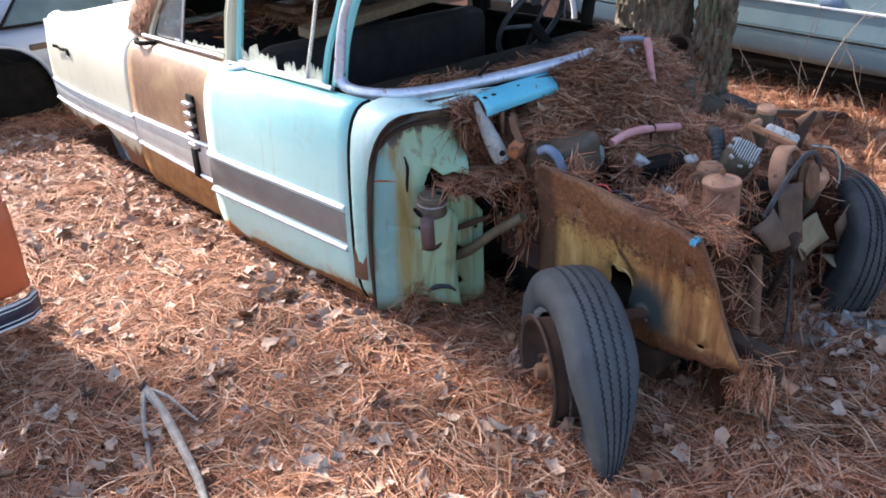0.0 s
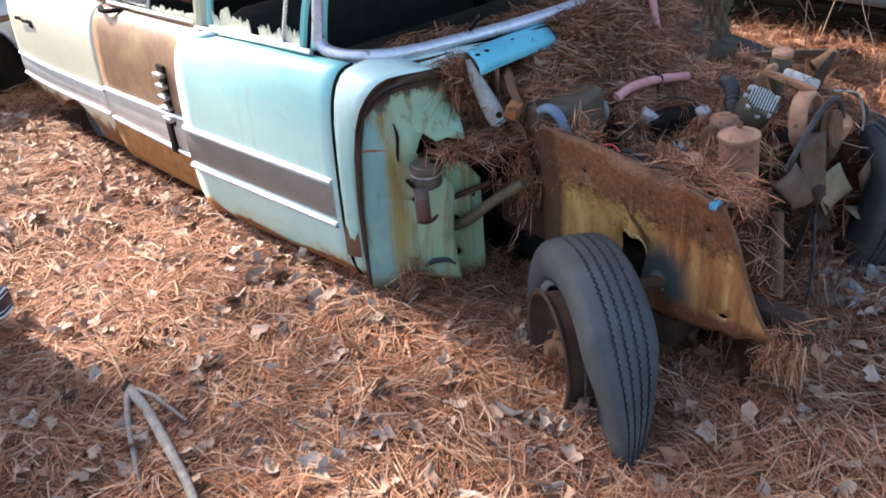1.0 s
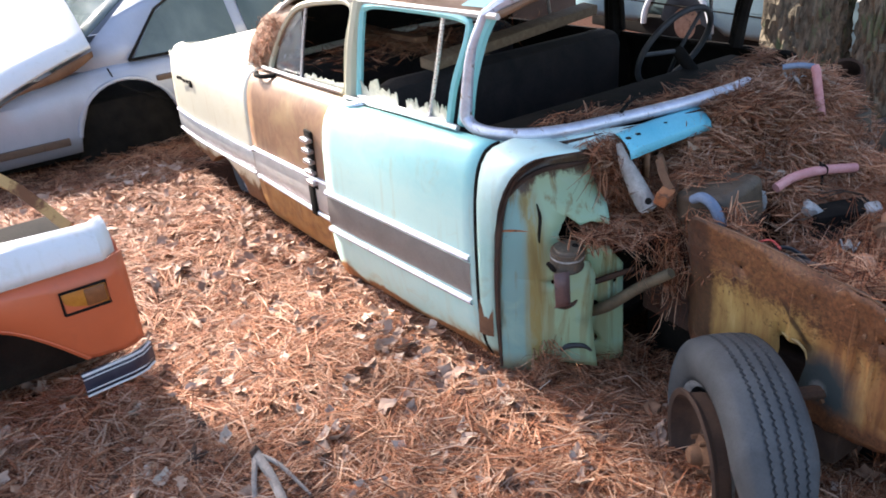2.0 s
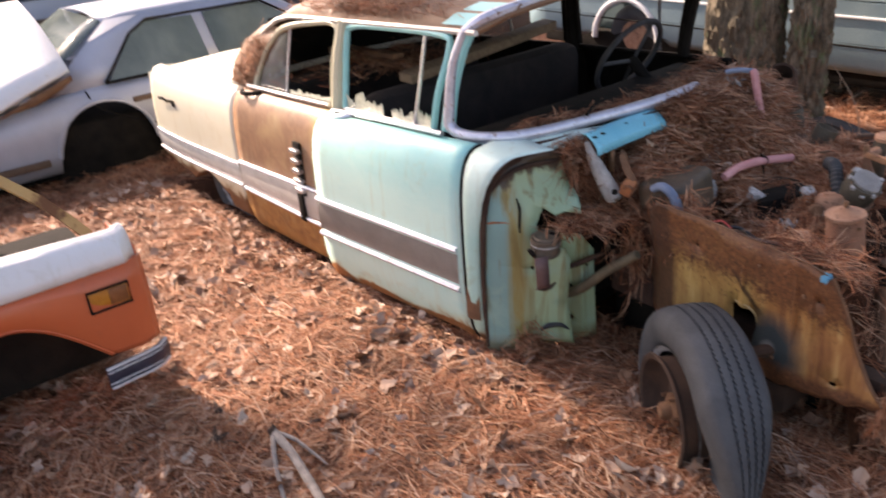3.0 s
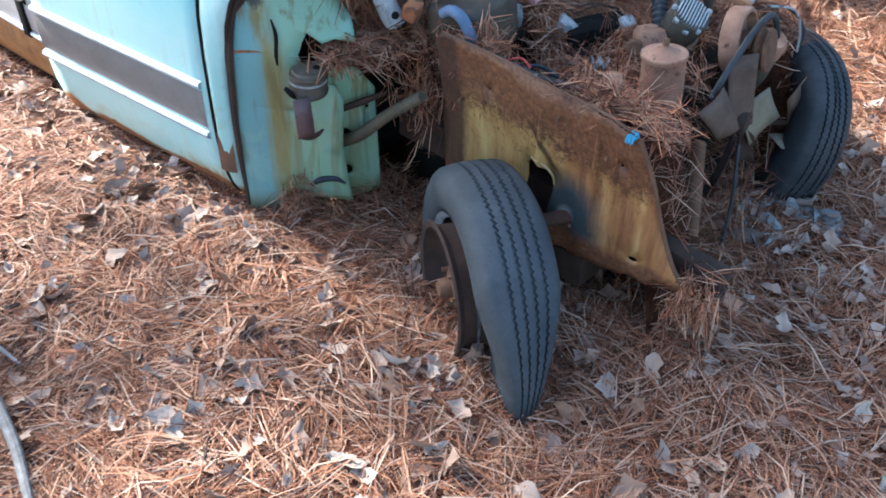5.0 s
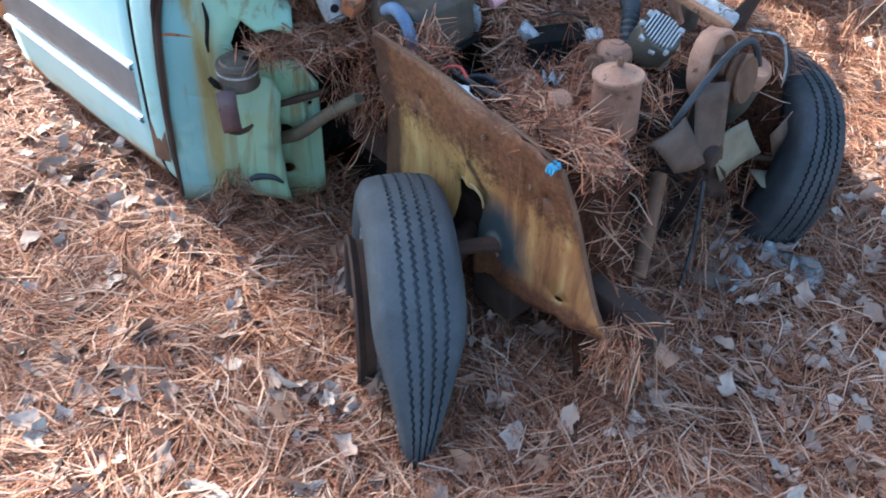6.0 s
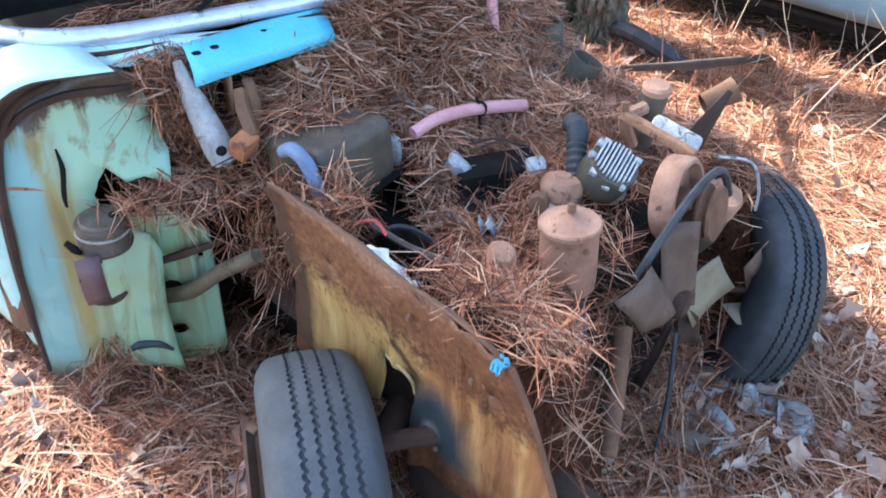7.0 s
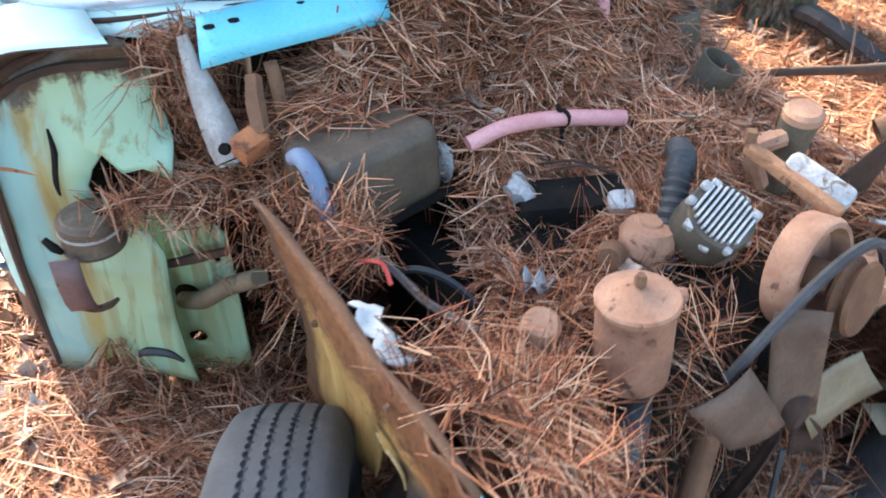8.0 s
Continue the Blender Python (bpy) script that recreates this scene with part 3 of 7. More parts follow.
def leaves_stuff(n, area, name, lift=0.02):
    vs, fs, base = [], [], 0
    for _ in range(n):
        x, y = rng.uniform(area[0], area[1]), rng.uniform(area[2], area[3])
        if 2.0 < y < 3.9 and x < -1.4:
            continue
        g = leaf_grid(rng.uniform(0.04, 0.105), rng.uniform(-0.6, 0.8), rng.uniform(-0.1, 0.7))
        m = pose(x, y, float(ground_z(x, y)) + rng.uniform(0.025, lift + 0.042), rng.normal(0, 24), rng.normal(0, 24), rng.uniform(0, 360))
        for row in g:
            vs.extend(tuple(m @ Vector(p)) for p in row)
        for i in range(5):
            for j in range(4):
                q = base + i * 5 + j
                fs.append((q, q + 1, q + 6, q + 5))
        base += 30
    return mesh_np(name, np.array(vs), np.array(fs), LEAF, None, "scattered dry pale brown leaves on the straw", "dead leaves")


leaves_stuff(200, (-3.6, -1.6, 1.78, 2.08), "leaf_litter")
leaves_stuff(1650, (-5.5, 0.8, -0.2, 2.3), "leaf_litter")
leaves_stuff(520, (-1.2, 0.9, 2.3, 4.4), "leaf_litter")
leaves_stuff(350, (-3.0, 1.6, 3.9, 7.0), "leaf_litter")
# ---- the derelict sedan ----
car = thing("derelict_sedan", "old teal and white sedan, rusting, its front end stripped bare", "car", (-3.0, 2.95, 0))
MID = 2.95                         # the car's centre line, y


def drop_z(x):
    """The body follows the fall of the ground towards the tail."""
    return 0.046 * min(x + 1.76, 0.0)


SIDE = [(2.125, 0.925), (2.09, 0.92), (2.06, 0.905), (2.035, 0.87), (2.018, 0.82), (2.006, 0.74), (2.0, 0.62), (1.998, 0.49), (1.998, 0.33), (2.006, 0.22), (2.025, 0.13), (2.055, 0.07), (2.09, 0.06)]


def side_rows(x0, x1, n, out=lambda x: 0.0, low=lambda x: 0.0, mirror=False):
    """Rows of the body side between two x, from the belt to the sill; low: the least height of its lower edge."""
    rows = []
    for i in range(n + 1):
        x = x0 + (x1 - x0) * i / n
        row = []
        for y, z in SIDE:
            y = y + out(x)
            row.append((x, 2 * MID - y if mirror else y, drop_z(x) + max(z, low(x))))
        rows.append(row)
    return rows


def strip(x0, x1, z0, z1, proud, out=lambda x: 0.0, n=10, y=1.998, rise=0.0):
    """A bright moulding or band along the side: a bowed strip with returned edges."""
    rows = []
    for i in range(n + 1):
        t = i / n
        x = x0 + (x1 - x0) * t
        dz = drop_z(x) + rise * t
        rows.append([(x, y + out(x) - p, dz + z0 + (z1 - z0) * k) for k, p in ((0, 0.001), (0.08, proud * 0.7), (0.5, proud), (0.92, proud * 0.7), (1, 0.001))])
    return sheet(rows)


ajar = lambda x: -0.07 * (-1.735 - x) / 1.06
front_door = part("front_door", sheet(side_rows(-1.738, -2.795, 14, ajar)), TEAL, car, "pale teal door standing slightly ajar, rust along its lower edge", 0.008)
part("moulding", strip(-1.765, -2.80, 0.485, 0.512, 0.020, ajar, rise=0.02), CHROME_BLUE, front_door, "bright upper moulding")
part("moulding", strip(-1.765, -2.80, 0.300, 0.327, 0.020, ajar, rise=0.02), CHROME_BLUE, front_door, "bright lower moulding")
part("stripe", strip(-1.768, -2.80, 0.329, 0.483, 0.009, ajar, rise=0.02), STRIPE, front_door, "grey-brown painted band")
part("handle", tube([(-2.62, 2.095, 0.895), (-2.64, 2.045, 0.893), (-2.70, 2.03, 0.89), (-2.76, 2.05, 0.888)], 0.012, 8, 4), CHROME, front_door, "chrome door handle")
part("belt_trim", tube([(-1.95, 2.10, 0.934), (-2.4, 2.09, 0.915), (-2.78, 2.07, 0.893)], [0.012, 0.014, 0.012], 8, 4), CHROME, front_door)
rear_door = part("rear_door", sheet(side_rows(-2.80, -3.86, 14)), BROWN_DOOR, car, "rear door with a great brown rust bloom on cream", 0.008)
part("moulding", strip(-2.84, -3.86, 0.495, 0.520, 0.020, rise=-0.01), CHROME_BLUE, rear_door)
part("moulding", strip(-2.86, -3.84, 0.300, 0.325, 0.018, rise=0.02), CHROME_BLUE, rear_door)
part("stripe", strip(-2.86, -3.86, 0.327, 0.493, 0.010), ALU, rear_door, "pale grey band")
part("belt_trim", tube([(-2.86, 2.10, 0.898), (-3.3, 2.10, 0.875), (-3.80, 2.11, 0.85)], 0.013, 8, 4), CHROME, rear_door)
part("handle", tube([(-3.60, 2.09, 0.845), (-3.64, 2.04, 0.842), (-3.72, 2.03, 0.838), (-3.78, 2.06, 0.834)], 0.013, 8, 4), DARK, rear_door, "black door handle")
louvre = part("louvre_plate", box((-3.075, 1.994, 0.60 + drop_z(-3.075)), (0.075, 0.016, 0.30), None, 0.006), DARK, rear_door, "dark ornamental plate")
for i in range(5):
    part("louvre", box((-3.075, 1.978, 0.485 + 0.055 * i + drop_z(-3.075)), (0.078, 0.034, 0.022), pose(0, 0, 0), 0.006), CHROME, louvre)
part("lower_plate", box((-3.10, 1.985, 0.38 + drop_z(-3.1)), (0.06, 0.016, 0.16), None, 0.006), DARK, rear_door)


def quarter_low(x):
    if -4.72 < x < -4.18:
        return 0.22 + 0.10 * math.sin(math.pi * (x + 4.72) / 0.54)
    return 0.10 if x > -4.2 else 0.24 + 0.10 * (-4.7 - x)


fin_out = lambda x: 0.0 if x > -4.6 else 0.04 * ((-4.6 - x) / 0.8) ** 2
quarter = part("rear_quarter", sheet(side_rows(-3.868, -5.34, 26, fin_out, quarter_low)), WHITE, car, "white rear quarter with a low fin, rust along its edge", 0.008)
part("moulding", strip(-3.87, -5.33, 0.470, 0.490, 0.018, fin_out), CHROME_BLUE, quarter)
part("moulding", strip(-3.87, -5.33, 0.335, 0.352, 0.018, fin_out), CHROME_BLUE, quarter)
part("stripe", strip(-3.87, -5.33, 0.354, 0.468, 0.010, fin_out), ALU, quarter, "pale grey band")
for i, w in enumerate((0.05, 0.03, 0.04, 0.05, 0.03)):
    part("badge", box((-4.83 - 0.062 * i, 1.998, 0.735 + drop_z(-4.9) + 0.006 * (i % 2)), (w, 0.008, 0.022 if i else 0.045), None, 0.003), DARK, quarter)
tail_rows = []
for k, (dx, dy) in enumerate(((0, 0), (0.03, 0.012), (0.05, 0.04), (0.055, 0.10), (0.055, 0.30))):
    tail_rows.append([(-5.34 - dx, y + dy + fin_out(-5.34), drop_z(-5.34) + max(z, quarter_low(-5.34)) - 0.02 * (k == 4)) for y, z in SIDE[2:]])
part("tail_end", sheet(tail_rows), WHITE, car, "rounded end of the tail fin", 0.008)
deck = [[(x, y, drop_z(x) + 0.925 + 0.03 * math.sin(math.pi * (y - 2.12) / 1.66) - (0.10 * max(0, -4.9 - x))) for y in np.linspace(2.12, 3.78, 10)] for x in np.linspace(-3.95, -5.36, 8)]
part("boot_lid", sheet(deck), WHITE, car, "", 0.02)
part("rear_panel", sheet([[(-5.37, y, drop_z(-5.37) + z) for y in np.linspace(2.06, 3.84, 6)] for z in (0.25, 0.55, 0.88)]), WHITE, car, "", 0.02)
# Far side shows only its inside: cabin shade as near-black colour.
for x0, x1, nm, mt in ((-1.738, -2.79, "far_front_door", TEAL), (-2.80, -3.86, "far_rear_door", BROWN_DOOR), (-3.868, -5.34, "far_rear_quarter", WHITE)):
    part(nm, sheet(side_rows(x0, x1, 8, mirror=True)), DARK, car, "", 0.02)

# the cut-off stub of the front wing: a curved sheet that turns over the top of the wheel arch
stub = []
for k, (y, z) in enumerate(SIDE):
    t = max(0.0, (z - 0.45) / 0.48)
    w = 0.065 + 0.125 * t ** 2.4 - 0.01 * max(0, 0.3 - z) * 4
    stub.append([(-1.722 + (w - 0.004) * u, y + 0.035 * u * u * (1 - t) - 0.004 * math.sin(math.pi * u), z - 0.012 * u * t) for u in (0, 0.25, 0.5, 0.75, 1.0)])
top = []
for q in (0.04, 0.10, 0.16):
    top.insert(0, [(-1.726 + (0.19 + q * 0.3) * u, 2.125 + q, 0.928 - 0.012 * u - 0.02 * q) for u in (0, 0.25, 0.5, 0.75, 1.0)])
fender = part("wing_stub", sheet(top + stub), TEAL_PALE, car, "cut-off stub of the pale teal front wing", 0.006)
edge_line = [r[-1] for r in top + stub]
part("cut_edge", tube([Vector(p) + Vector((0.002, 0.006, 0)) for p in edge_line], 0.003, 6, 2), DARK_RUST, fender, "rusted cut edge")
# Black strip laid on the edge for the gap's shade and dirt.
part("door_edge", tube([(-1.7345, y - 0.001, z + 0.003 * (z > 0.85)) for y, z in SIDE], 0.0055, 6, 3), DARK, fender, "black door edge gap")
part("door_gap_seal", tube([(-1.732, y + 0.024, z - 0.012 * (z > 0.8)) for y, z in SIDE], 0.013, 6, 3), DARK, fender)
part("rust_patch", sheet([[(-1.735 + 0.062 * u, 1.9935 + 0.022 * u * u, z) for u in (0, 0.33, 0.66, 1)] for z in (0.34, 0.30, 0.25, 0.19)]), RUSTY, fender, "bare rusted patch")


def fill_outline(outline, holes, m, thick, wav=0.0):
    """A sheet-metal plate with an outline and holes in its own xy plane, slightly buckled."""
    bm = bmesh.new()
    es = []
    for loop in [outline, *holes]:
        vs = [bm.verts.new((x, y, 0)) for x, y in loop]
        es += [bm.edges.new((vs[i], vs[(i + 1) % len(vs)])) for i in range(len(vs))]
    bmesh.ops.triangle_fill(bm, edges=es, use_beauty=True)
    for _ in range(2):
        bmesh.ops.subdivide_edges(bm, edges=bm.edges, cuts=1, use_grid_fill=True)
    for v in bm.verts:
        v.co.z = wav * (math.sin(23 * v.co.x + 5 * v.co.y) + math.sin(31 * v.co.y + 2))
    bmesh.ops.recalc_face_normals(bm, faces=bm.faces)
    bmesh.ops.transform(bm, matrix=m, verts=bm.verts)
    return bm


def ring2(cx, cy, r, n=12, q=1.0):
    return [(cx + r * math.cos(2 * math.pi * i / n), cy + r * q * math.sin(2 * math.pi * i / n)) for i in range(n)]


def facing_x(x):
    """Own x along the world's y, own y up."""
    return Matrix(((0, 0, 1, x), (1, 0, 0, 0), (0, 1, 0, 0), (0, 0, 0, 1)))


def facing_y(y):
    return Matrix(((1, 0, 0, 0), (0, 0, -1, y), (0, 1, 0, 0), (0, 0, 0, 1)))


def back_x(y, z):
    """The plate at the back of the wheel arch: flat and square-on above, swinging forward below."""
    k = min(1.0, max(0.0, (z - 0.62) / 0.2))
    fold = 0.010 * math.exp(-((y - 2.105) / 0.012) ** 2) + 0.006 * math.exp(-((y - 2.20) / 0.015) ** 2)
    return -1.637 + (0.92 - 0.58 * k * k * (3 - 2 * k)) * (y - 2.035) + fold


def on_back(y, z, out=0.0):
    """A point on that plate."""
    return (back_x(y, z) + out, y, z)


bbm = fill_outline([(2.022, 0.05), (2.018, 0.28), (2.02, 0.46), (2.028, 0.62), (2.04, 0.72), (2.065, 0.80), (2.11, 0.86), (2.19, 0.893), (2.30, 0.905), (2.36, 0.87), (2.365, 0.80), (2.355, 0.72), (2.325, 0.66), (2.285, 0.672), (2.25, 0.66), (2.225, 0.69), (2.20, 0.665), (2.185, 0.63), (2.20, 0.55), (2.27, 0.52), (2.285, 0.47), (2.279, 0.38), (2.277, 0.28), (2.283, 0.16), (2.293, 0.077), (2.24, 0.085), (2.20, 0.095), (2.13, 0.055), (2.06, 0.045)], [ring2(2.17, 0.44, 0.005, 7, 2.0)], facing_x(0.0), 0, 0.0)
for v in bbm.verts:
    v.co.x = back_x(v.co.y, v.co.z) + 0.002 * (math.sin(23 * v.co.y + 5 * v.co.z) + math.sin(31 * v.co.z + 2))
back = part("arch_backplate", bbm, INNER_TEAL, car, "stained pale teal plate at the back of the wheel arch", 0.005)
part("torn_seal", tube([on_back(2.185, 0.15, 0.010), on_back(2.205, 0.172, 0.012), on_back(2.245, 0.172, 0.012), on_back(2.27, 0.150, 0.010)], [0.007, 0.011, 0.010, 0.004], 6, 4), BLACK_RUBBER, back, "torn black seal")
part("rust_seam", tube([on_back(2.024, 0.07, 0.004), on_back(2.020, 0.28, 0.004), on_back(2.022, 0.46, 0.004), on_back(2.030, 0.62, 0.004), on_back(2.043, 0.72, 0.004), on_back(2.069, 0.80, 0.004), on_back(2.112, 0.855, 0.004), on_back(2.19, 0.886, 0.004)], [0.006, 0.011, 0.012, 0.013, 0.012, 0.013, 0.010, 0.005], 6, 5), DARK_RUST, back, "rust-blackened seam")
part("rust_line", tube([on_back(2.025, 0.640, 0.002), on_back(2.06, 0.646, 0.003), on_back(2.11, 0.644, 0.002)], [0.003, 0.005, 0.003], 5, 3), ORANGE_RUST, back)
part("drip_flange", tube([on_back(2.06, 0.765, 0.004), on_back(2.11, 0.825, 0.008), on_back(2.19, 0.852, 0.010), on_back(2.28, 0.850, 0.008), on_back(2.355, 0.85, 0.004)], [0.004, 0.009, 0.010, 0.011, 0.006], 7, 4), DARK_RUST, back, "rust-eaten flange")
part("scrape", tube([on_back(2.150, 0.735, 0.004), on_back(2.147, 0.69, 0.005), on_back(2.135, 0.63, 0.005), on_back(2.137, 0.58, 0.004)], [0.003, 0.007, 0.008, 0.003], 5, 3), DARK, back)
lip_pts = [(p, on_back(yy, zz)) for p, (yy, zz) in zip(edge_line[1:], ((2.30, 0.90), (2.24, 0.897), (2.19, 0.89), (2.15, 0.875), (2.11, 0.857), (2.085, 0.83), (2.065, 0.80), (2.04, 0.72), (2.028, 0.62), (2.02, 0.49), (2.018, 0.33), (2.018, 0.22), (2.02, 0.13), (2.022, 0.08), (2.024, 0.06)))]
part("arch_return", sheet([[tuple(Vector(a).lerp(Vector(b), t)) for t in (0, 0.5, 1)] for a, b in lip_pts]), DARK_RUST, back, "rust-eaten return edge", 0.004)
tbm = fill_outline([(2.24, 0.03), (2.24, 0.52), (2.30, 0.56), (2.37, 0.545), (2.42, 0.47), (2.43, 0.06)], [ring2(2.325, 0.292, 0.026, 12, 1.3), ring2(2.328, 0.157, 0.019), ring2(2.395, 0.40, 0.007, 8)], facing_x(0.0), 0, 0.0)
for v in tbm.verts:
    v.co.x = -1.468 + 0.65 * (v.co.y - 2.33) + 0.012 * math.exp(-((v.co.y - 2.375) / 0.012) ** 2)
inner = part("toe_plate", tbm, INNER_TEAL, car, "teal plate with round holes", 0.005)
part("shelf_edge", tube([(-1.45, 2.27, 0.415), (-1.41, 2.34, 0.435), (-1.36, 2.425, 0.462)], [0.009, 0.012, 0.009], 6, 3), DARK_RUST, inner, "rusted cross flange")
part("steering_tube", tube([(-1.49, 2.318, 0.262), (-1.40, 2.34, 0.322), (-1.29, 2.37, 0.43), (-1.17, 2.402, 0.53)], [0.021, 0.022, 0.020, 0.019], 12, 4), TUBE_TAN, car, "grimy tan steering column tube")
WORN_BRACKET = surface("worn_bracket", (0.07, 0.05, 0.035), (0.21, 0.16, 0.11), 14, 0.5, 0.35, 140, 0.25)
cup_m = Matrix.Translation((-1.420, 2.160, 0.606)) @ Matrix.Rotation(radians(6), 4, "Y") @ Matrix.Scale(0.88, 4)
cup = part("bracket_cup", lathe([(0.0, 0.010), (0.030, 0.010), (0.040, 0.016), (0.050, 0.016), (0.053, 0.008), (0.062, 0.006), (0.064, -0.002), (0.060, -0.008), (0.062, -0.014), (0.062, -0.060), (0.066, -0.066), (0.064, -0.075), (0.048, -0.085), (0.0, -0.085)], 28, cup_m @ Matrix.Diagonal((1.0, 1.12, 1.0, 1))), COVER_BROWN, car, "round mounting bracket, grimy grey metal")
part("top_disc", lathe([(0.0, 0.0165), (0.034, 0.0165), (0.049, 0.0175), (0.052, 0.012)], 28, cup_m @ Matrix.Diagonal((1.0, 1.12, 1.0, 1))), WORN_BRACKET, cup, "worn tan upper disc")
part("worn_rim", lathe([(0.0625, -0.016), (0.0640, -0.018), (0.0640, -0.023), (0.0625, -0.025)], 28, cup_m @ Matrix.Diagonal((1.0, 1.12, 1.0, 1))), HINGE_PALE, cup, "bright worn rim")
part("bolt_hole", lathe([(0, 0.0185), (0.012, 0.0185), (0.014, 0.016)], 12, cup_m @ Matrix.Translation((0.010, 0.028, 0))), DARK, cup)
part("strap", sheet([[(-1.385 + dx + 0.02 * u, 2.066 + sh + 0.050 * u, z) for u in (0, 0.5, 1)] for z, dx, sh in ((0.56, 0, 0), (0.50, 0.004, 0.0), (0.45, 0.002, 0.004), (0.425, -0.004, 0.010), (0.412, -0.02, 0.018))]), MAROON, cup, "hanging maroon painted strap", 0.005)
part("hook", tube([(-1.40, 2.098, 0.414), (-1.39, 2.123, 0.406), (-1.382, 2.148, 0.412), (-1.38, 2.168, 0.422)], [0.007, 0.008, 0.008, 0.004], 6, 4), DARK_RUST, cup)
part("side_peg", tube([(-1.425, 2.072, 0.585), (-1.415, 2.085, 0.565), (-1.415, 2.095, 0.55)], [0.007, 0.010, 0.006], 6, 3), DARK, cup)

# the inner wing panel, ribbed, torn in the middle
def panel_y(x, z):
    """The panel leans outwards towards its top and bellies out in the middle; its rear end folds inwards."""
    return 2.45 - 0.2 * max(0.0, z - 0.45) - 0.02 * math.sin(math.pi * min(1, max(0, (x + 1.1) / 0.85))) * max(0, 0.75 - z) + 0.9 * max(0.0, -1.10 - x)


PT = [(-1.075, 0.780), (-1.00, 0.772), (-0.90, 0.768), (-0.80, 0.762), (-0.66, 0.746), (-0.58, 0.738), (-0.50, 0.727), (-0.41, 0.700), (-0.368, 0.60), (-0.345, 0.52), (-0.322, 0.44), (-0.27, 0.34), (-0.222, 0.285), (-0.245, 0.262), (-0.29, 0.262), (-0.33, 0.238), (-0.39, 0.242), (-0.43, 0.222), (-0.54, 0.228), (-0.58, 0.205), (-0.64, 0.215), (-0.685, 0.185), (-0.692, 0.25), (-0.686, 0.33), (-0.672, 0.40), (-0.678, 0.438), (-0.70, 0.458), (-0.73, 0.460), (-0.757, 0.472), (-0.772, 0.455), (-0.768, 0.41), (-0.777, 0.35), (-0.785, 0.315), (-0.83, 0.29), (-0.95, 0.272), (-1.08, 0.26), (-1.16, 0.265), (-1.24, 0.29), (-1.225, 0.45), (-1.18, 0.60), (-1.125, 0.72)]
pbm = fill_outline(PT, [ring2(-0.455, 0.60, 0.008, 8), ring2(-0.905, 0.655, 0.006, 8), ring2(-0.385, 0.30, 0.014, 8, 0.6)], facing_y(2.45), 0, 0.0)
for v in pbm.verts:
    x, z = v.co.x, v.co.z
    rib = 0.010 * math.exp(-((x + 0.725 - 0.04 * (z - 0.5)) / 0.016) ** 2) + 0.011 * math.exp(-((x + 0.535 - 0.05 * (z - 0.5)) / 0.015) ** 2) + 0.012 * math.exp(-((x + 0.475 - 0.08 * (z - 0.5)) / 0.016) ** 2) - 0.010 * math.exp(-((x + 0.985) / 0.010) ** 2) - 0.008 * math.exp(-((x + 0.62) / 0.02) ** 2)
    v.co.y = panel_y(x, z) - rib + 0.004 * math.sin(40 * x) * math.sin(37 * z)
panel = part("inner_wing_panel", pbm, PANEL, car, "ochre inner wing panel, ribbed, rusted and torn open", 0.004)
FL = [p for p in PT[:8]]
part("top_flange", sheet([[(x, panel_y(x, z) - 0.003 + (0.016 + 0.008 * math.sin(31 * x)) * u, z + 0.003 - 0.006 * u + 0.005 * math.sin(47 * x) * u) for u in (0, 0.5, 1)] for x, z in FL]), RUSTY, panel, "bent rusty upper flange", 0.003)
part("front_edge", tube([(x, panel_y(x, z) + 0.002, z) for x, z in PT[7:13]], 0.007, 6, 4), RUSTY, panel)
part("torn_lip", tube([(x, panel_y(x, z) - 0.010, z + 0.004) for x, z in ((-0.757, 0.476), (-0.735, 0.470), (-0.705, 0.468), (-0.678, 0.448), (-0.668, 0.42))], [0.002, 0.004, 0.005, 0.004, 0.002], 6, 4), LIP_OCHRE, panel, "curled pale ochre lip of the tear")
for bx, bz in ((-0.50, 0.60), (-0.93, 0.60), (-0.66, 0.66), (-1.03, 0.56), (-0.60, 0.31)):
    part("bolt", lathe([(0, 0.008), (0.006, 0.008), (0.008, 0.0)], 6, facing_y(panel_y(bx, bz) - 0.006) @ Matrix.Translation((bx, bz, 0))), RUSTY, panel)
for pts in (((-0.715, 0.68), (-0.722, 0.58), (-0.730, 0.50)), ((-0.525, 0.69), (-0.535, 0.55), (-0.540, 0.42), (-0.535, 0.32)), ((-0.455, 0.67), (-0.475, 0.55), (-0.48, 0.42), (-0.46, 0.32))):
    part("pressed_rib", tube([(x, panel_y(x, z) - 0.002, z) for x, z in pts], [0.008] + [0.013] * (len(pts) - 2) + [0.008], 8, 5), PANEL, panel)
part("chassis_rail", box((-0.78, 2.55, 0.24), (1.25, 0.07, 0.12), pose(0, 0, 0.02, 0, 2, 0), 0.012), DARK_RUST, car, "rusty chassis rail")
# Rusty arms in the darkest rust: shade under the panel is in the colour.
part("suspension_arm", tube([(-0.80, 2.58, 0.25), (-0.76, 2.42, 0.20), (-0.74, 2.27, 0.14)], [0.045, 0.035, 0.03], 10, 3), DARK_RUST, car)
part("suspension_arm", tube([(-0.55, 2.56, 0.30), (-0.62, 2.44, 0.33), (-0.72, 2.32, 0.30)], [0.025, 0.022, 0.02], 8, 3), DARK_RUST, car)
# Added black sheet: blocks light and darkens the void behind the panel.
part("shade_apron", sheet([[(x, 2.64 + 0.03 * math.sin(5 * x), z) for z in (-0.02, 0.2, 0.45, 0.60)] for x in np.linspace(-1.45, -0.50, 8)]), DARK, car, "black sheet added to darken the space behind the panel", 0.006)
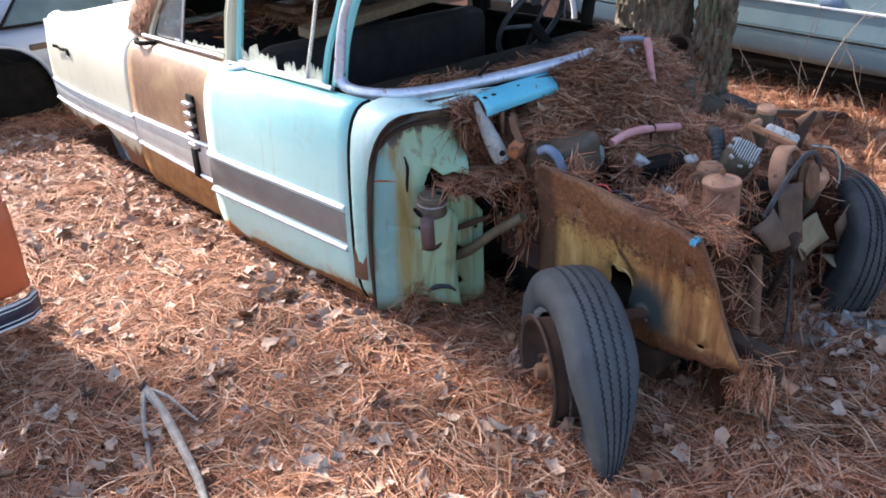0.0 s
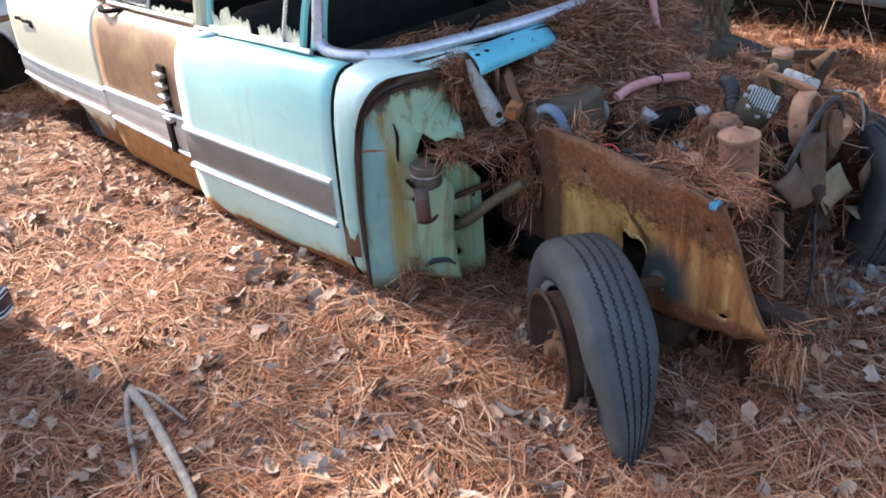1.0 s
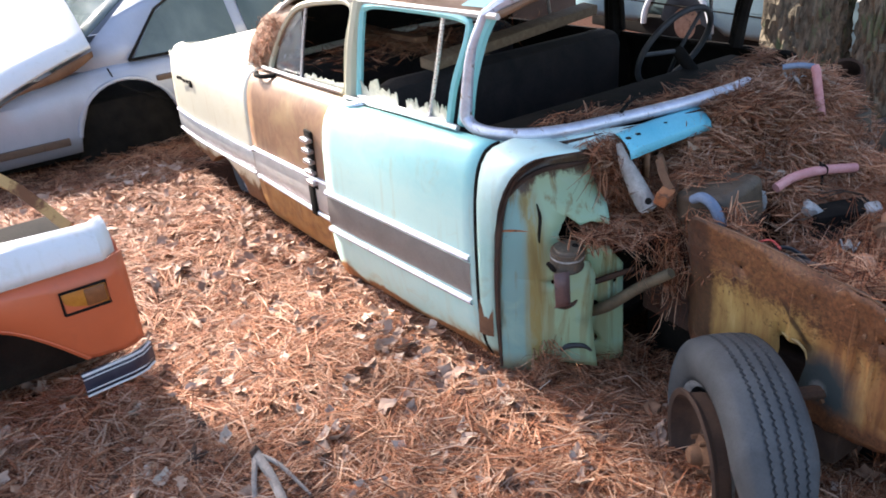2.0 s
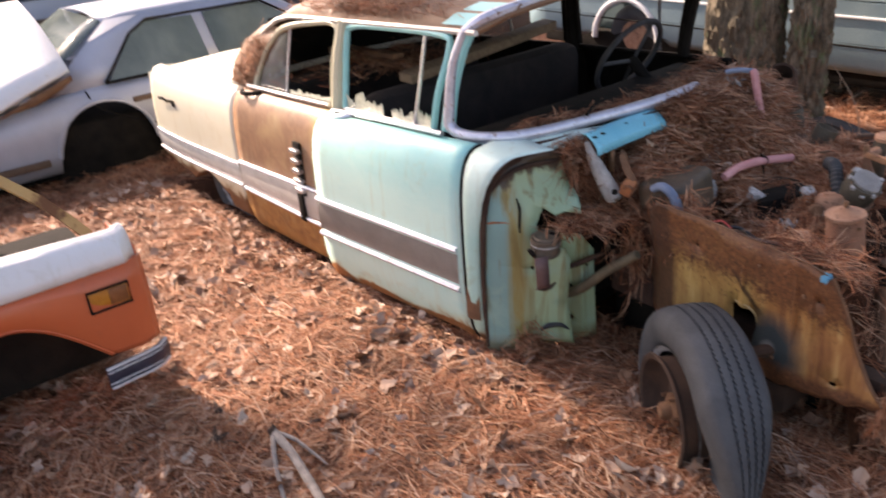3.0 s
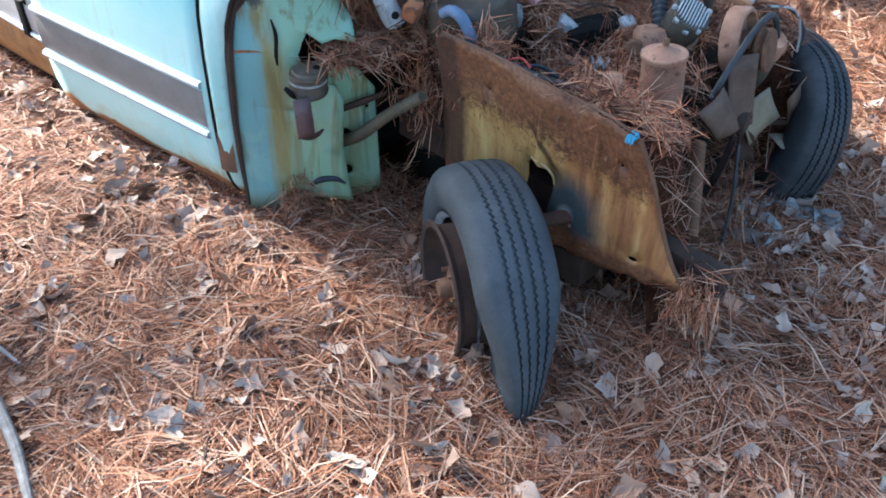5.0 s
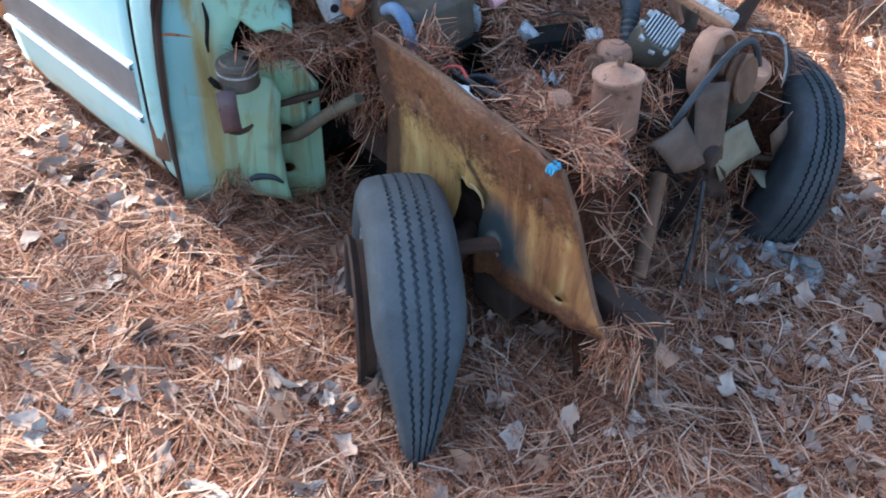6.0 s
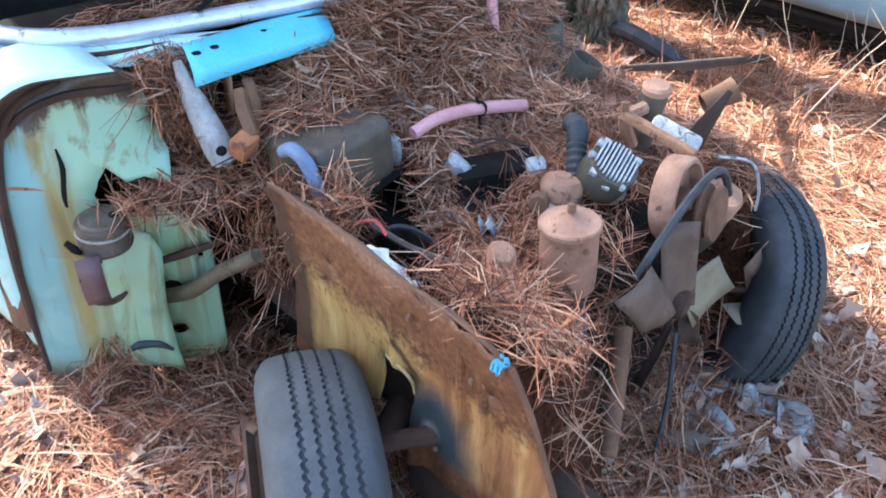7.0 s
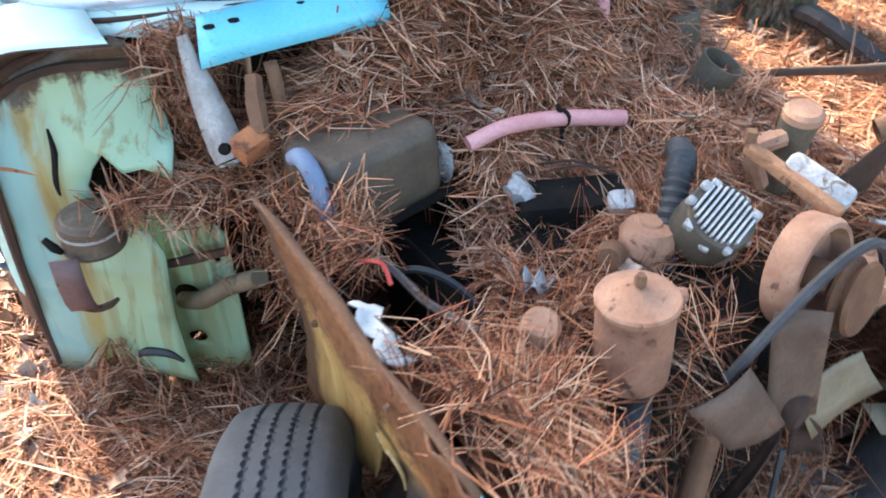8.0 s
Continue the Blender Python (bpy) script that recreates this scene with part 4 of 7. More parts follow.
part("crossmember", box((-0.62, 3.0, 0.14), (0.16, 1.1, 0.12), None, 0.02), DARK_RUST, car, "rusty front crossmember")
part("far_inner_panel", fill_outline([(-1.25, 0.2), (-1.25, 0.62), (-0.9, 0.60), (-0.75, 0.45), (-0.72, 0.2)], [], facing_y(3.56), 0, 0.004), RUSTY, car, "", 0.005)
# Firewall near-black: shade at the back of the bay, as colour.
part("firewall", fill_outline([(2.30, 0.1), (2.33, 0.84), (2.6, 0.88), (2.95, 0.90), (3.3, 0.88), (3.57, 0.84), (3.6, 0.1)], [ring2(2.62, 0.5, 0.03)], facing_x(-1.60), 0, 0.004), BAY_BLACK, car, "", 0.006)


def wheel_frame(c, steer, camber):
    a, k = radians(steer), radians(camber)
    n = Vector((-math.sin(a) * math.cos(k), -math.cos(a) * math.cos(k), -math.sin(k)))
    f = Vector((math.cos(a), -math.sin(a), 0))
    u = f.cross(n)
    return Matrix(((f.x, u.x, n.x, c[0]), (f.y, u.y, n.y, c[1]), (f.z, u.z, n.z, c[2]), (0, 0, 0, 1)))


def tyre_bm(m, d, w, squash=0.0, slump=0.0, kink=0.0):
    """A ribbed cross-ply tyre: sidewalls, shoulders and a tread with zigzag grooves; axis along own z."""
    r = d / 2
    prof = [(r - 0.155, -0.36 * w, 0), (r - 0.12, -0.47 * w, 0), (r - 0.075, -0.5 * w, 0), (r - 0.042, -0.47 * w, 0), (r - 0.020, -0.41 * w, 0), (r - 0.0105, -0.355 * w, 0)]
    grooves = (-0.24, -0.10, 0.04, 0.18)
    for g in grooves:
        e = r - 0.002 - 0.07 * g ** 2
        prof += [(e, (g - 0.022) * w, 1), (e - 0.008, (g - 0.015) * w, 1), (e - 0.008, (g + 0.015) * w, 1), (e, (g + 0.022) * w, 1)]
    prof += [(r - 0.0105, 0.355 * w, 0), (r - 0.020, 0.41 * w, 0), (r - 0.042, 0.47 * w, 0), (r - 0.075, 0.5 * w, 0), (r - 0.12, 0.47 * w, 0), (r - 0.155, 0.36 * w, 0)]
    n = 330
    bm = bmesh.new()
    rings = []
    for rr, zz, zig in prof:
        ring = []
        for i in range(n):
            a = 2 * math.pi * i / n
            z = zz + (0.0030 * (1, 0.6, -1)[i % 3] if zig else 0)
            q = 1 - squash * max(0, -math.sin(a)) ** 3
            turn = a - 2 * math.pi if a > math.pi else a
            low = min(1.0, max(0.0, (0.70 + turn) / 1.25)) if turn < 1.8 else max(0.0, (math.pi - turn) / 1.34)
            low = low * low * (3 - 2 * low)
            g = 1 + 1.45 * slump * low * (rr - r + 0.155) / 0.155
            z += (0.030 - z) * min(0.60, 4.5 * slump * low)
            g += kink * (0.11 * math.exp(-((a - 3.75) / 0.40) ** 2) - 0.07 * math.exp(-((a - 4.75) / 0.5) ** 2) - 0.04 * math.exp(-((a - 3.0) / 0.4) ** 2)) * (rr - r + 0.155) / 0.155
            z += kink * 0.03 * math.sin(2 * a + 0.6) * (1 if zz > 0 else 0.4)
            ring.append(bm.verts.new(m @ Vector((rr * g * math.cos(a), rr * g * q * math.sin(a), z))))
        rings.append(ring)
    for a, b in zip(rings, rings[1:]):
        for i in range(n):
            bm.faces.new((a[i], a[(i + 1) % n], b[(i + 1) % n], b[i]))
    bmesh.ops.recalc_face_normals(bm, faces=bm.faces)
    return bm


def wheel(c, steer, camber, d, w, rim_shift, label, inside=False):
    m = wheel_frame(c, steer, camber)
    mr = m @ Matrix.Translation(rim_shift)
    rim = part("wheel", lathe([(0.0, 0.00), (0.05, 0.005), (0.09, -0.02), (0.13, -0.03), (0.165, -0.005), (0.18, 0.03), (0.188, 0.05), (0.205, 0.055), (0.21, 0.048), (0.203, 0.040), (0.192, 0.03), (0.186, -0.05), (0.19, -0.06), (0.17, -0.05), (0.10, -0.05), (0, -0.03)], 36, mr), DARK_RUST, car, "rusty steel wheel")
    tyre = part("tyre", tyre_bm(m, d, w, 0.0, 0.0 if inside or c[0] < -2 else 0.16, 1.0 if inside else 0.0), BLACK_RUBBER if inside else TYRE, rim, label)
    tyre.modifiers.new("thick", "SOLIDIFY").thickness = 0.008
    part("hub", lathe([(0.0, 0.055), (0.022, 0.055), (0.03, 0.045), (0.034, 0.02), (0.06, 0.01), (0.06, -0.02), (0, -0.02)], 16, mr), RUSTY, rim)
    for i in range(5):
        a = 2 * math.pi * i / 5
        part("wheel_stud", lathe([(0, 0.03), (0.007, 0.03), (0.008, 0.0), (0, 0)], 6, mr @ Matrix.Translation((0.057 * math.cos(a), 0.057 * math.sin(a), 0.0))), RUSTY, rim)
    if not inside:
        rr = d / 2 - 0.155
        part("whitewall", lathe([(rr - 0.004, 0.37 * w), (rr + 0.006, 0.395 * w + 0.003), (rr + 0.016, 0.425 * w + 0.003)], 60, m), PALE_METAL, tyre, "remains of a white sidewall line")
    return rim


wheel((-0.732, 2.228, 0.139), 31, 0.4, 0.74, 0.235, (0.0, -0.005, 0.096), "worn grey tyre, off its bead and leaning")
wheel((-0.525, 3.67, 0.21), 36, -3, 0.72, 0.2, (0, 0, 0), "flat black tyre", True)
wheel((-4.42, 2.22, 0.09), 0, 0, 0.70, 0.19, (0, 0, 0.0), "old tyre sunk into the straw")

# roof, pillars and window frames
roof_rows = []
for i in range(17):
    u = i / 16
    x = -1.80 - 2.20 * u
    rear = max(0.0, (u - 0.66) / 0.34)
    row = []
    for y in np.linspace(2.20, 3.70, 15):
        c = math.sin(math.pi * (y - 2.2) / 1.5)
        row.append((x + 0.14 * c ** 0.7 * (1 - u), y + 0.03 * rear * (1 if y < MID else -1) * 0, drop_z(x) + 1.345 + 0.105 * max(c, 0) ** 0.55 - 0.42 * rear ** 2.2 * (1 - 0.35 * c)))
    roof_rows.append(row)
roof = part("roof", sheet(roof_rows), RUST_BROWN, car, "rust-brown roof strewn with pine straw", 0.02)
part("drip_rail", tube([(x, 2.19, drop_z(x) + 1.345 - (0.42 * max(0, (u - 0.66) / 0.34) ** 2.2)) for u, x in ((k / 16, -1.80 - 2.2 * k / 16) for k in range(17))], 0.013, 6), ALU, roof, "pale drip rail")
part("patch", sheet([[(x, y, drop_z(x) + 1.353 + 0.105 * math.sin(math.pi * (y - 2.2) / 1.5) ** 0.55) for y in np.linspace(2.21, 2.42, 4)] for x in (-1.86, -1.95, -2.04)]), TEAL, roof, "patch of surviving teal paint")


def mirror_pts(pts):
    return [(x, 2 * MID - y, z) for x, y, z in pts]


# Far pillars and frames are near-black too, for the cabin's shade.
for far in (False, True):
    f = mirror_pts if far else (lambda p: p)
    pre = "far_" if far else ""
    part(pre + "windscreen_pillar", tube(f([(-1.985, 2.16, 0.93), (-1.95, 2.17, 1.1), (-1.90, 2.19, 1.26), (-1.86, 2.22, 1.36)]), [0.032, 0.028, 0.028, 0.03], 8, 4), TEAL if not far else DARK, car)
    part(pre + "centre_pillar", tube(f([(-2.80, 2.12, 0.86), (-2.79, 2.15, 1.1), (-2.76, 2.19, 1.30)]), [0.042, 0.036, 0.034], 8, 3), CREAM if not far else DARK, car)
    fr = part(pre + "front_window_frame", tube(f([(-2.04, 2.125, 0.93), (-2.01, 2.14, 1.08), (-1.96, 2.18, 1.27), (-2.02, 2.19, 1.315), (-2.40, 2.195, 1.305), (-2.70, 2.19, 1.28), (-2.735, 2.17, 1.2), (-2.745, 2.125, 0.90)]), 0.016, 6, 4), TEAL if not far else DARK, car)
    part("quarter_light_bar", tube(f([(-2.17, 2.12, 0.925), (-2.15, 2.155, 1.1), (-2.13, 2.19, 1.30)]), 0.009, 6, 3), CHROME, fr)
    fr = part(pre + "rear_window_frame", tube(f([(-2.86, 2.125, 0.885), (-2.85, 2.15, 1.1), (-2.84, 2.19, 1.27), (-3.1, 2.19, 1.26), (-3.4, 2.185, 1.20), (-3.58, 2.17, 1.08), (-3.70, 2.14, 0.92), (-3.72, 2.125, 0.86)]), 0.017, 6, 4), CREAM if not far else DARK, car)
    part("quarter_light_bar", tube(f([(-3.34, 2.12, 0.87), (-3.33, 2.155, 1.05), (-3.31, 2.185, 1.21)]), 0.009, 6, 3), CHROME, fr)
    rows = [[(xa + (xb - xa) * k / 4, y0 + (y1 - y0) * t, (z0 + (z1 - z0) * t)) for k in range(5)] for t, xa, xb in ((0, -3.74, -4.05), (0.35, -3.66, -4.0), (0.7, -3.50, -3.86), (1.0, -3.34, -3.62)) for y0, y1, z0, z1 in ((2.13, 2.2, 0.84, 1.20),)]
    part(pre + "rear_pillar", sheet([f(r) for r in rows]), RUST_BROWN, car, "", 0.02)


def shards(base, along, up, n, hgt, seed, parent):
    """Jagged bits of glass left standing in a window channel."""
    r = random.Random(seed)
    b, a, u = Vector(base), Vector(along), Vector(up).normalized()
    t = 0.0
    while t < 0.97:
        w = r.uniform(0.14, 0.34)
        t1 = min(1.0, t + w)
        bm = bmesh.new()
        h0, h1 = r.uniform(0.35, 0.9) * hgt, r.uniform(0.35, 0.9) * hgt
        mid = [b + a * (t + w * q) + u * (h0 + (h1 - h0) * q + hgt * r.uniform(-0.12, 0.12)) for q in (0.8, 0.6, 0.45, 0.3, 0.15)]
        pts = [b + a * t, b + a * t1, b + a * t1 + u * h1 * 0.6, *mid, b + a * t + u * h0 * 0.6]
        bm.faces.new([bm.verts.new(p) for p in pts])
        part("glass_shard", bm, GLASS_PALE, parent, "", 0.004, False)
        t = t1


GLASS_PALE = surface("crazed_pale_glass", (0.36, 0.37, 0.28), (0.60, 0.60, 0.46), 40, 0.25, 0, 200, 0.3)
sash = part("window_sill", tube([(-2.05, 2.125, 0.922), (-2.74, 2.12, 0.895)], 0.012, 6), CHROME, car)
shards((-2.42, 2.13, 0.912), (-0.30, -0.004, -0.014), (0, 0.05, 1), 6, 0.11, 4, sash)
shards((-2.19, 2.13, 0.922), (-0.16, -0.002, -0.006), (0, 0.05, 1), 6, 0.07, 21, sash)
shards((-2.06, 2.128, 0.928), (-0.10, 0.0, -0.004), (0, 0.05, 1), 3, 0.10, 9, sash)
shards((-2.88, 2.13, 0.89), (-0.44, -0.004, -0.02), (0, 0.05, 1), 5, 0.05, 12, sash)
bmq = bmesh.new()
bmq.faces.new([bmq.verts.new(p) for p in ((-3.36, 2.135, 0.875), (-3.70, 2.135, 0.862), (-3.57, 2.165, 1.06), (-3.42, 2.18, 1.17), (-3.345, 2.18, 1.19))])
part("rear_quarter_glass", bmq, GLASS, car, "", 0.005, False)

# windscreen surround, cowl
SCREEN = [(-1.94, 2.135, 1.0), (-1.935, 2.135, 0.965), (-1.90, 2.14, 0.94), (-1.82, 2.16, 0.932), (-1.72, 2.22, 0.934), (-1.64, 2.34, 0.938), (-1.58, 2.53, 0.945), (-1.52, 2.70, 0.958), (-1.48, 2.85, 0.968), (-1.465, 3.0, 0.972), (-1.48, 3.15, 0.97)]
trim = part("windscreen_trim", tube([(-1.875, 2.19, 1.34), (-1.92, 2.155, 1.2), *SCREEN], [0.019, 0.02, *[0.024] * 11], 10, 5), CHROME_BLUE, car, "bright windscreen surround, weathered")
part("trim_lip", tube([Vector(p) + Vector((0.035, -0.02, -0.028)) for p in SCREEN[2:]], 0.006, 8, 5), DARK_RUST, trim)
part("joint_clip", box((0, 0, 0), (0.035, 0.05, 0.05), pose(-1.575, 2.55, 0.946, 10, 20, -20), 0.012), CHROME, trim)
part("wiper_arm", tube([(-1.565, 2.55, 0.975), (-1.60, 2.64, 0.992), (-1.60, 2.72, 1.0)], 0.007, 6, 3), DARK, trim)
part("header_trim", tube([(-1.875, 2.19, 1.34), (-1.80, 2.26, 1.395), (-1.74, 2.5, 1.43), (-1.70, 2.8, 1.445), (-1.69, 3.0, 1.447), (-1.70, 3.3, 1.44)], [0.02, 0.024, 0.022, 0.02, 0.02, 0.02], 8, 5), CHROME_BLUE, car, "bright windscreen header")
cowl_rows = []
for k in range(13):
    t = k / 12
    y = 2.13 + 0.68 * t
    xs = -1.93 + 0.47 * math.sin(math.pi / 2 * min(1, (y - 2.13) / 0.80)) ** 0.62
    cowl_rows.append([(xs + dx, y, z) for dx, z in ((0.0, 0.925), (0.05 - 0.03 * t, 0.915), (0.085 - 0.05 * t, 0.905), (0.12 - 0.075 * t, 0.885))])
part("cowl", sheet(cowl_rows), TEAL_PALE, car, "teal scuttle under the windscreen", 0.006)
vent = []
for k in range(11):
    t = k / 10
    x, y = -1.53 + 0.10 * t * t * 0.3 - 0.02 * t, 2.47 + 0.40 * t
    vent.append([(x + d, y - d * 0.35, 0.893 + h + 0.012 * t) for d, h in ((0.03, 0.035), (0.055, 0.04), (0.10, 0.027), (0.135, 0.008), (0.145, -0.018))])
ledge = part("cowl_ledge", sheet(vent), BLUE_TEAL, car, "bright sky-blue inner scuttle ledge", 0.006)
for t in (0.08, 0.22, 0.62, 0.86):
    part("bolt_hole", lathe([(0, 0.004), (0.011, 0.003), (0.014, 0)], 8, Matrix.Translation((-1.445 - 0.02 * t, 2.435 + 0.36 * t, 0.925 + 0.012 * t))), DARK, ledge)
hinge = part("bonnet_hinge", tube([(-1.435, 2.408, 0.925), (-1.42, 2.410, 0.890), (-1.395, 2.414, 0.845), (-1.355, 2.420, 0.785), (-1.325, 2.424, 0.742), (-1.308, 2.427, 0.718)], [0.010, 0.016, 0.026, 0.033, 0.035, 0.033], 14, 4), HINGE_PALE, car, "pale oxidised bonnet hinge arm")
part("eye_hole", lathe([(0, 0.005), (0.010, 0.005), (0.013, 0)], 10, pose(-1.296, 2.412, 0.752, 62, 0, 60)), DARK, hinge)
part("washer", lathe([(0.0, 0.012), (0.012, 0.012), (0.014, 0.006), (0.026, 0.006), (0.030, 0.0), (0.0, 0.0)], 18, look((-1.306, 2.428, 0.716), (-1.372, 2.418, 0.812))), PALE_METAL, hinge, "bright corroded end washer")
part("bracket_arm", tube([(-1.335, 2.50, 0.865), (-1.30, 2.485, 0.825), (-1.255, 2.475, 0.785)], [0.016, 0.019, 0.018], 4, 3), RUSTY, car, "bent rusty bracket arm")
part("rust_bracket", box((0, 0, 0), (0.045, 0.060, 0.050), pose(-1.262, 2.452, 0.768, 12, 20, 20), 0.005), ORANGE_RUST, car, "orange-rusted bracket")
part("rust_strap", sheet([[(-1.385 + 0.05 * t + 0.0 * k, 2.54 + 0.028 * k, 0.86 - 0.10 * t + 0.01 * math.sin(5 * t)) for k in (0, 0.5, 1)] for t in (0, 0.25, 0.5, 0.75, 1)]), RUSTY, car, "", 0.005)
part("wing_bracket", sheet([[(-1.42 + 0.03 * u, 2.515, z) for u in (0, 1)] for z in (0.89, 0.84, 0.78)]), RUST_BROWN, car, "", 0.006)

# Opaque black sheet; it also keeps the sun out of the cabin.
part("rear_screen", sheet([[(-3.66 - 0.42 * t, y, 1.22 - 0.40 * t) for y in np.linspace(2.24, 3.66, 7)] for t in (0, 0.5, 1)]), DARK, car, "opaque near-black sheet closing the rear window", 0.01)
# cabin: near-black throughout, its shade is put into the colours
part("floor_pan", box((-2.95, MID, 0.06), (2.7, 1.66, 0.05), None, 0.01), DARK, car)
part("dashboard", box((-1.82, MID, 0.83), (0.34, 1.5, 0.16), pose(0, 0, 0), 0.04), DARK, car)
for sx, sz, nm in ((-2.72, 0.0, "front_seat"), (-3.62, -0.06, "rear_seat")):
    seat = part(nm, box((sx + 0.28, MID, 0.40 + sz), (0.55, 1.45, 0.24), None, 0.06), SEAT, car, "rotten bench seat, cabin shade in its near-black colour")
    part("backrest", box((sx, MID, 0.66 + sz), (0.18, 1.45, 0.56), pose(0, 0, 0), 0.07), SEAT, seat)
swm = pose(-2.03, 3.36, 0.99, 0, -62, 0)
sw = part("steering_wheel", tube([swm @ Vector((0.205 * math.cos(a), 0.205 * math.sin(a), 0)) for a in np.linspace(0, 2 * math.pi, 40)], 0.014, 8), BLACK_RUBBER, car, "black steering wheel")
for a in (20, 160, 270):
    part("spoke", tube([swm @ Vector((0.2 * math.cos(radians(a)), 0.2 * math.sin(radians(a)), 0)), swm @ Vector((0, 0, -0.03))], 0.010, 6), BLACK_RUBBER, sw)
part("column", tube([swm @ Vector((0, 0, -0.02)), (-1.72, 3.36, 0.72)], 0.028, 10), DARK, sw)
part("rear_shelf", box((-3.95, MID, 0.80), (0.3, 1.4, 0.03), None, 0.008), DARK, car)


def loose_board(at, size, turn, mat=WOOD, label="old weathered board lying inside the car"):
    b = thing("board", label, "board", at)
    part("plank", box((0, 0, 0), size, pose(*at, *turn), 0.006), mat, b)


loose_board((-2.78, 3.05, 1.00), (0.10, 1.15, 0.05), (3, 4, 6))
loose_board((-3.3, 2.8, 0.92), (0.9, 0.12, 0.04), (4, 6, 16), RUST_BROWN, "rust-coloured strip lying inside the car")
loose_board((-3.4, 2.7, 0.98), (0.8, 0.07, 0.03), (0, -5, -8), RUSTY, "rusted metal strip lying inside the car")

# ---- engine ----
engine = thing("engine", "old engine half buried in pine straw", "engine", (-0.85, 3.03, 0))
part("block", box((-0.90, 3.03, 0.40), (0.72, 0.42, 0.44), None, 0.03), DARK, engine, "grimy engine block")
# Added black mass that keeps the space under the engine dark.
part("dark_sump_block", box((-0.84, 3.0, 0.11), (0.66, 0.62, 0.22), None, 0.05), DARK, engine, "black sump block added to darken the space under the engine")
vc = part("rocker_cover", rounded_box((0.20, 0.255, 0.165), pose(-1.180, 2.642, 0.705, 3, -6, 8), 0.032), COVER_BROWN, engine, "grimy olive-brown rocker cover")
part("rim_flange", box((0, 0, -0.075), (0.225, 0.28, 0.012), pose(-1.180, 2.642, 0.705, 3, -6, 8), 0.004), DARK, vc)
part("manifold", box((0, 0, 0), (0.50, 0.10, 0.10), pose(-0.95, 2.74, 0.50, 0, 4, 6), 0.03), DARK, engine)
can = part("oil_filter", lathe([(0, -0.01), (0.066, -0.01), (0.073, 0.0), (0.074, 0.03), (0.073, 0.10), (0.072, 0.138), (0.074, 0.144), (0.074, 0.150), (0, 0.150)], 32, pose(-0.583, 2.819, 0.575, 3, -4, 0) @ Matrix.Diagonal((0.88, 0.88, 1.0, 1.0))), CAN_RUST, engine, "rust-dusted cylindrical filter canister")
lid = part("lid", lathe([(0.0, 0.182), (0.012, 0.181), (0.030, 0.172), (0.055, 0.164), (0.066, 0.161), (0.0745, 0.162), (0.078, 0.158), (0.077, 0.150), (0.073, 0.145)], 32, pose(-0.583, 2.819, 0.575, 3, -4, 0) @ Matrix.Diagonal((0.88, 0.88, 1.0, 1.0))), DUSTY, can)
part("knob", lathe([(0, 0.196), (0.007, 0.195), (0.010, 0.188), (0.010, 0.176)], 8, pose(-0.583, 2.819, 0.585, 3, -4, 0)), RUSTY, can)
part("clamp_screw", tube([(-0.535, 2.79, 0.70), (-0.525, 2.785, 0.70)], 0.006, 6), RUSTY, can)
part("pipe_stub", tube([(-0.60, 2.88, 0.70), (-0.585, 2.915, 0.695)], 0.014, 8), DUSTY, can)
cap = part("filler_cap", lathe([(0, 0.0), (0.036, 0.0), (0.038, 0.05), (0.046, 0.055), (0.048, 0.085), (0.040, 0.098), (0.02, 0.102), (0.018, 0.106), (0, 0.106)], 24, pose(-0.735, 2.985, 0.600, -4, -6, 0) @ Matrix.Diagonal((1.12, 1.12, 1.08, 1.0))), DUSTY, engine, "dusty round breather cap")
part("side_knob", lathe([(0, 0.03), (0.022, 0.03), (0.026, 0), (0, 0)], 12, pose(-0.755, 2.92, 0.665, 80, 0, 30)), RUSTY, cap)
carb = part("carburettor", box((0, 0, 0), (0.10, 0.22, 0.11), pose(-0.93, 2.97, 0.63, 4, 6, -28), 0.02), DARK, engine, "black grimy carburettor")
part("white_end", lathe([(0, 0.026), (0.016, 0.030), (0.030, 0.018), (0.036, 0.0), (0.030, -0.03), (0, -0.03)], 11, pose(-0.99, 2.885, 0.672, 40, 20, 0), 0.35), PALE_METAL, carb, "whitish corroded end")
part("white_end", box((0, 0, 0), (0.05, 0.055, 0.07), pose(-0.855, 3.03, 0.665, 10, 25, -30), 0.015), PALE_METAL, carb)
for k in range(2):
    part("linkage", tube([(-1.02 + 0.03 * k, 2.93, 0.70), (-0.96 + 0.02 * k, 2.99, 0.725), (-0.92 + 0.01 * k, 3.05 + 0.01 * k, 0.70)], 0.003, 5, 3), DARK_RUST, carb)
gen_m = pose(-0.655, 3.055, 0.755, 22, 26, 24)
gen = part("generator", lathe([(0, -0.09), (0.055, -0.088), (0.064, -0.07), (0.064, 0.0), (0.060, 0.012), (0.0, 0.012)], 24, gen_m), OLIVE, engine, "ribbed alloy generator")
for k in range(10):
    h = 0.050 * math.sqrt(max(0.1, 1 - ((k - 4.5) / 5.6) ** 2))
    part("cooling_rib", box((-0.045 + 0.010 * k, 0, 0.017), (0.0042, 2 * h, 0.011), gen_m, 0.001), RIB_METAL, gen)
rb = random.Random(4)
for k in range(9):
    a = 2 * math.pi * k / 9 + rb.gauss(0, 0.1)
    part("rim_boss", box((0.060 * math.cos(a), 0.060 * math.sin(a), 0.008), (rb.uniform(0.010, 0.020), rb.uniform(0.010, 0.018), 0.016), gen_m @ pose(0, 0, 0, rb.gauss(0, 12), rb.gauss(0, 12), 0), 0.004), PALE_METAL, gen)
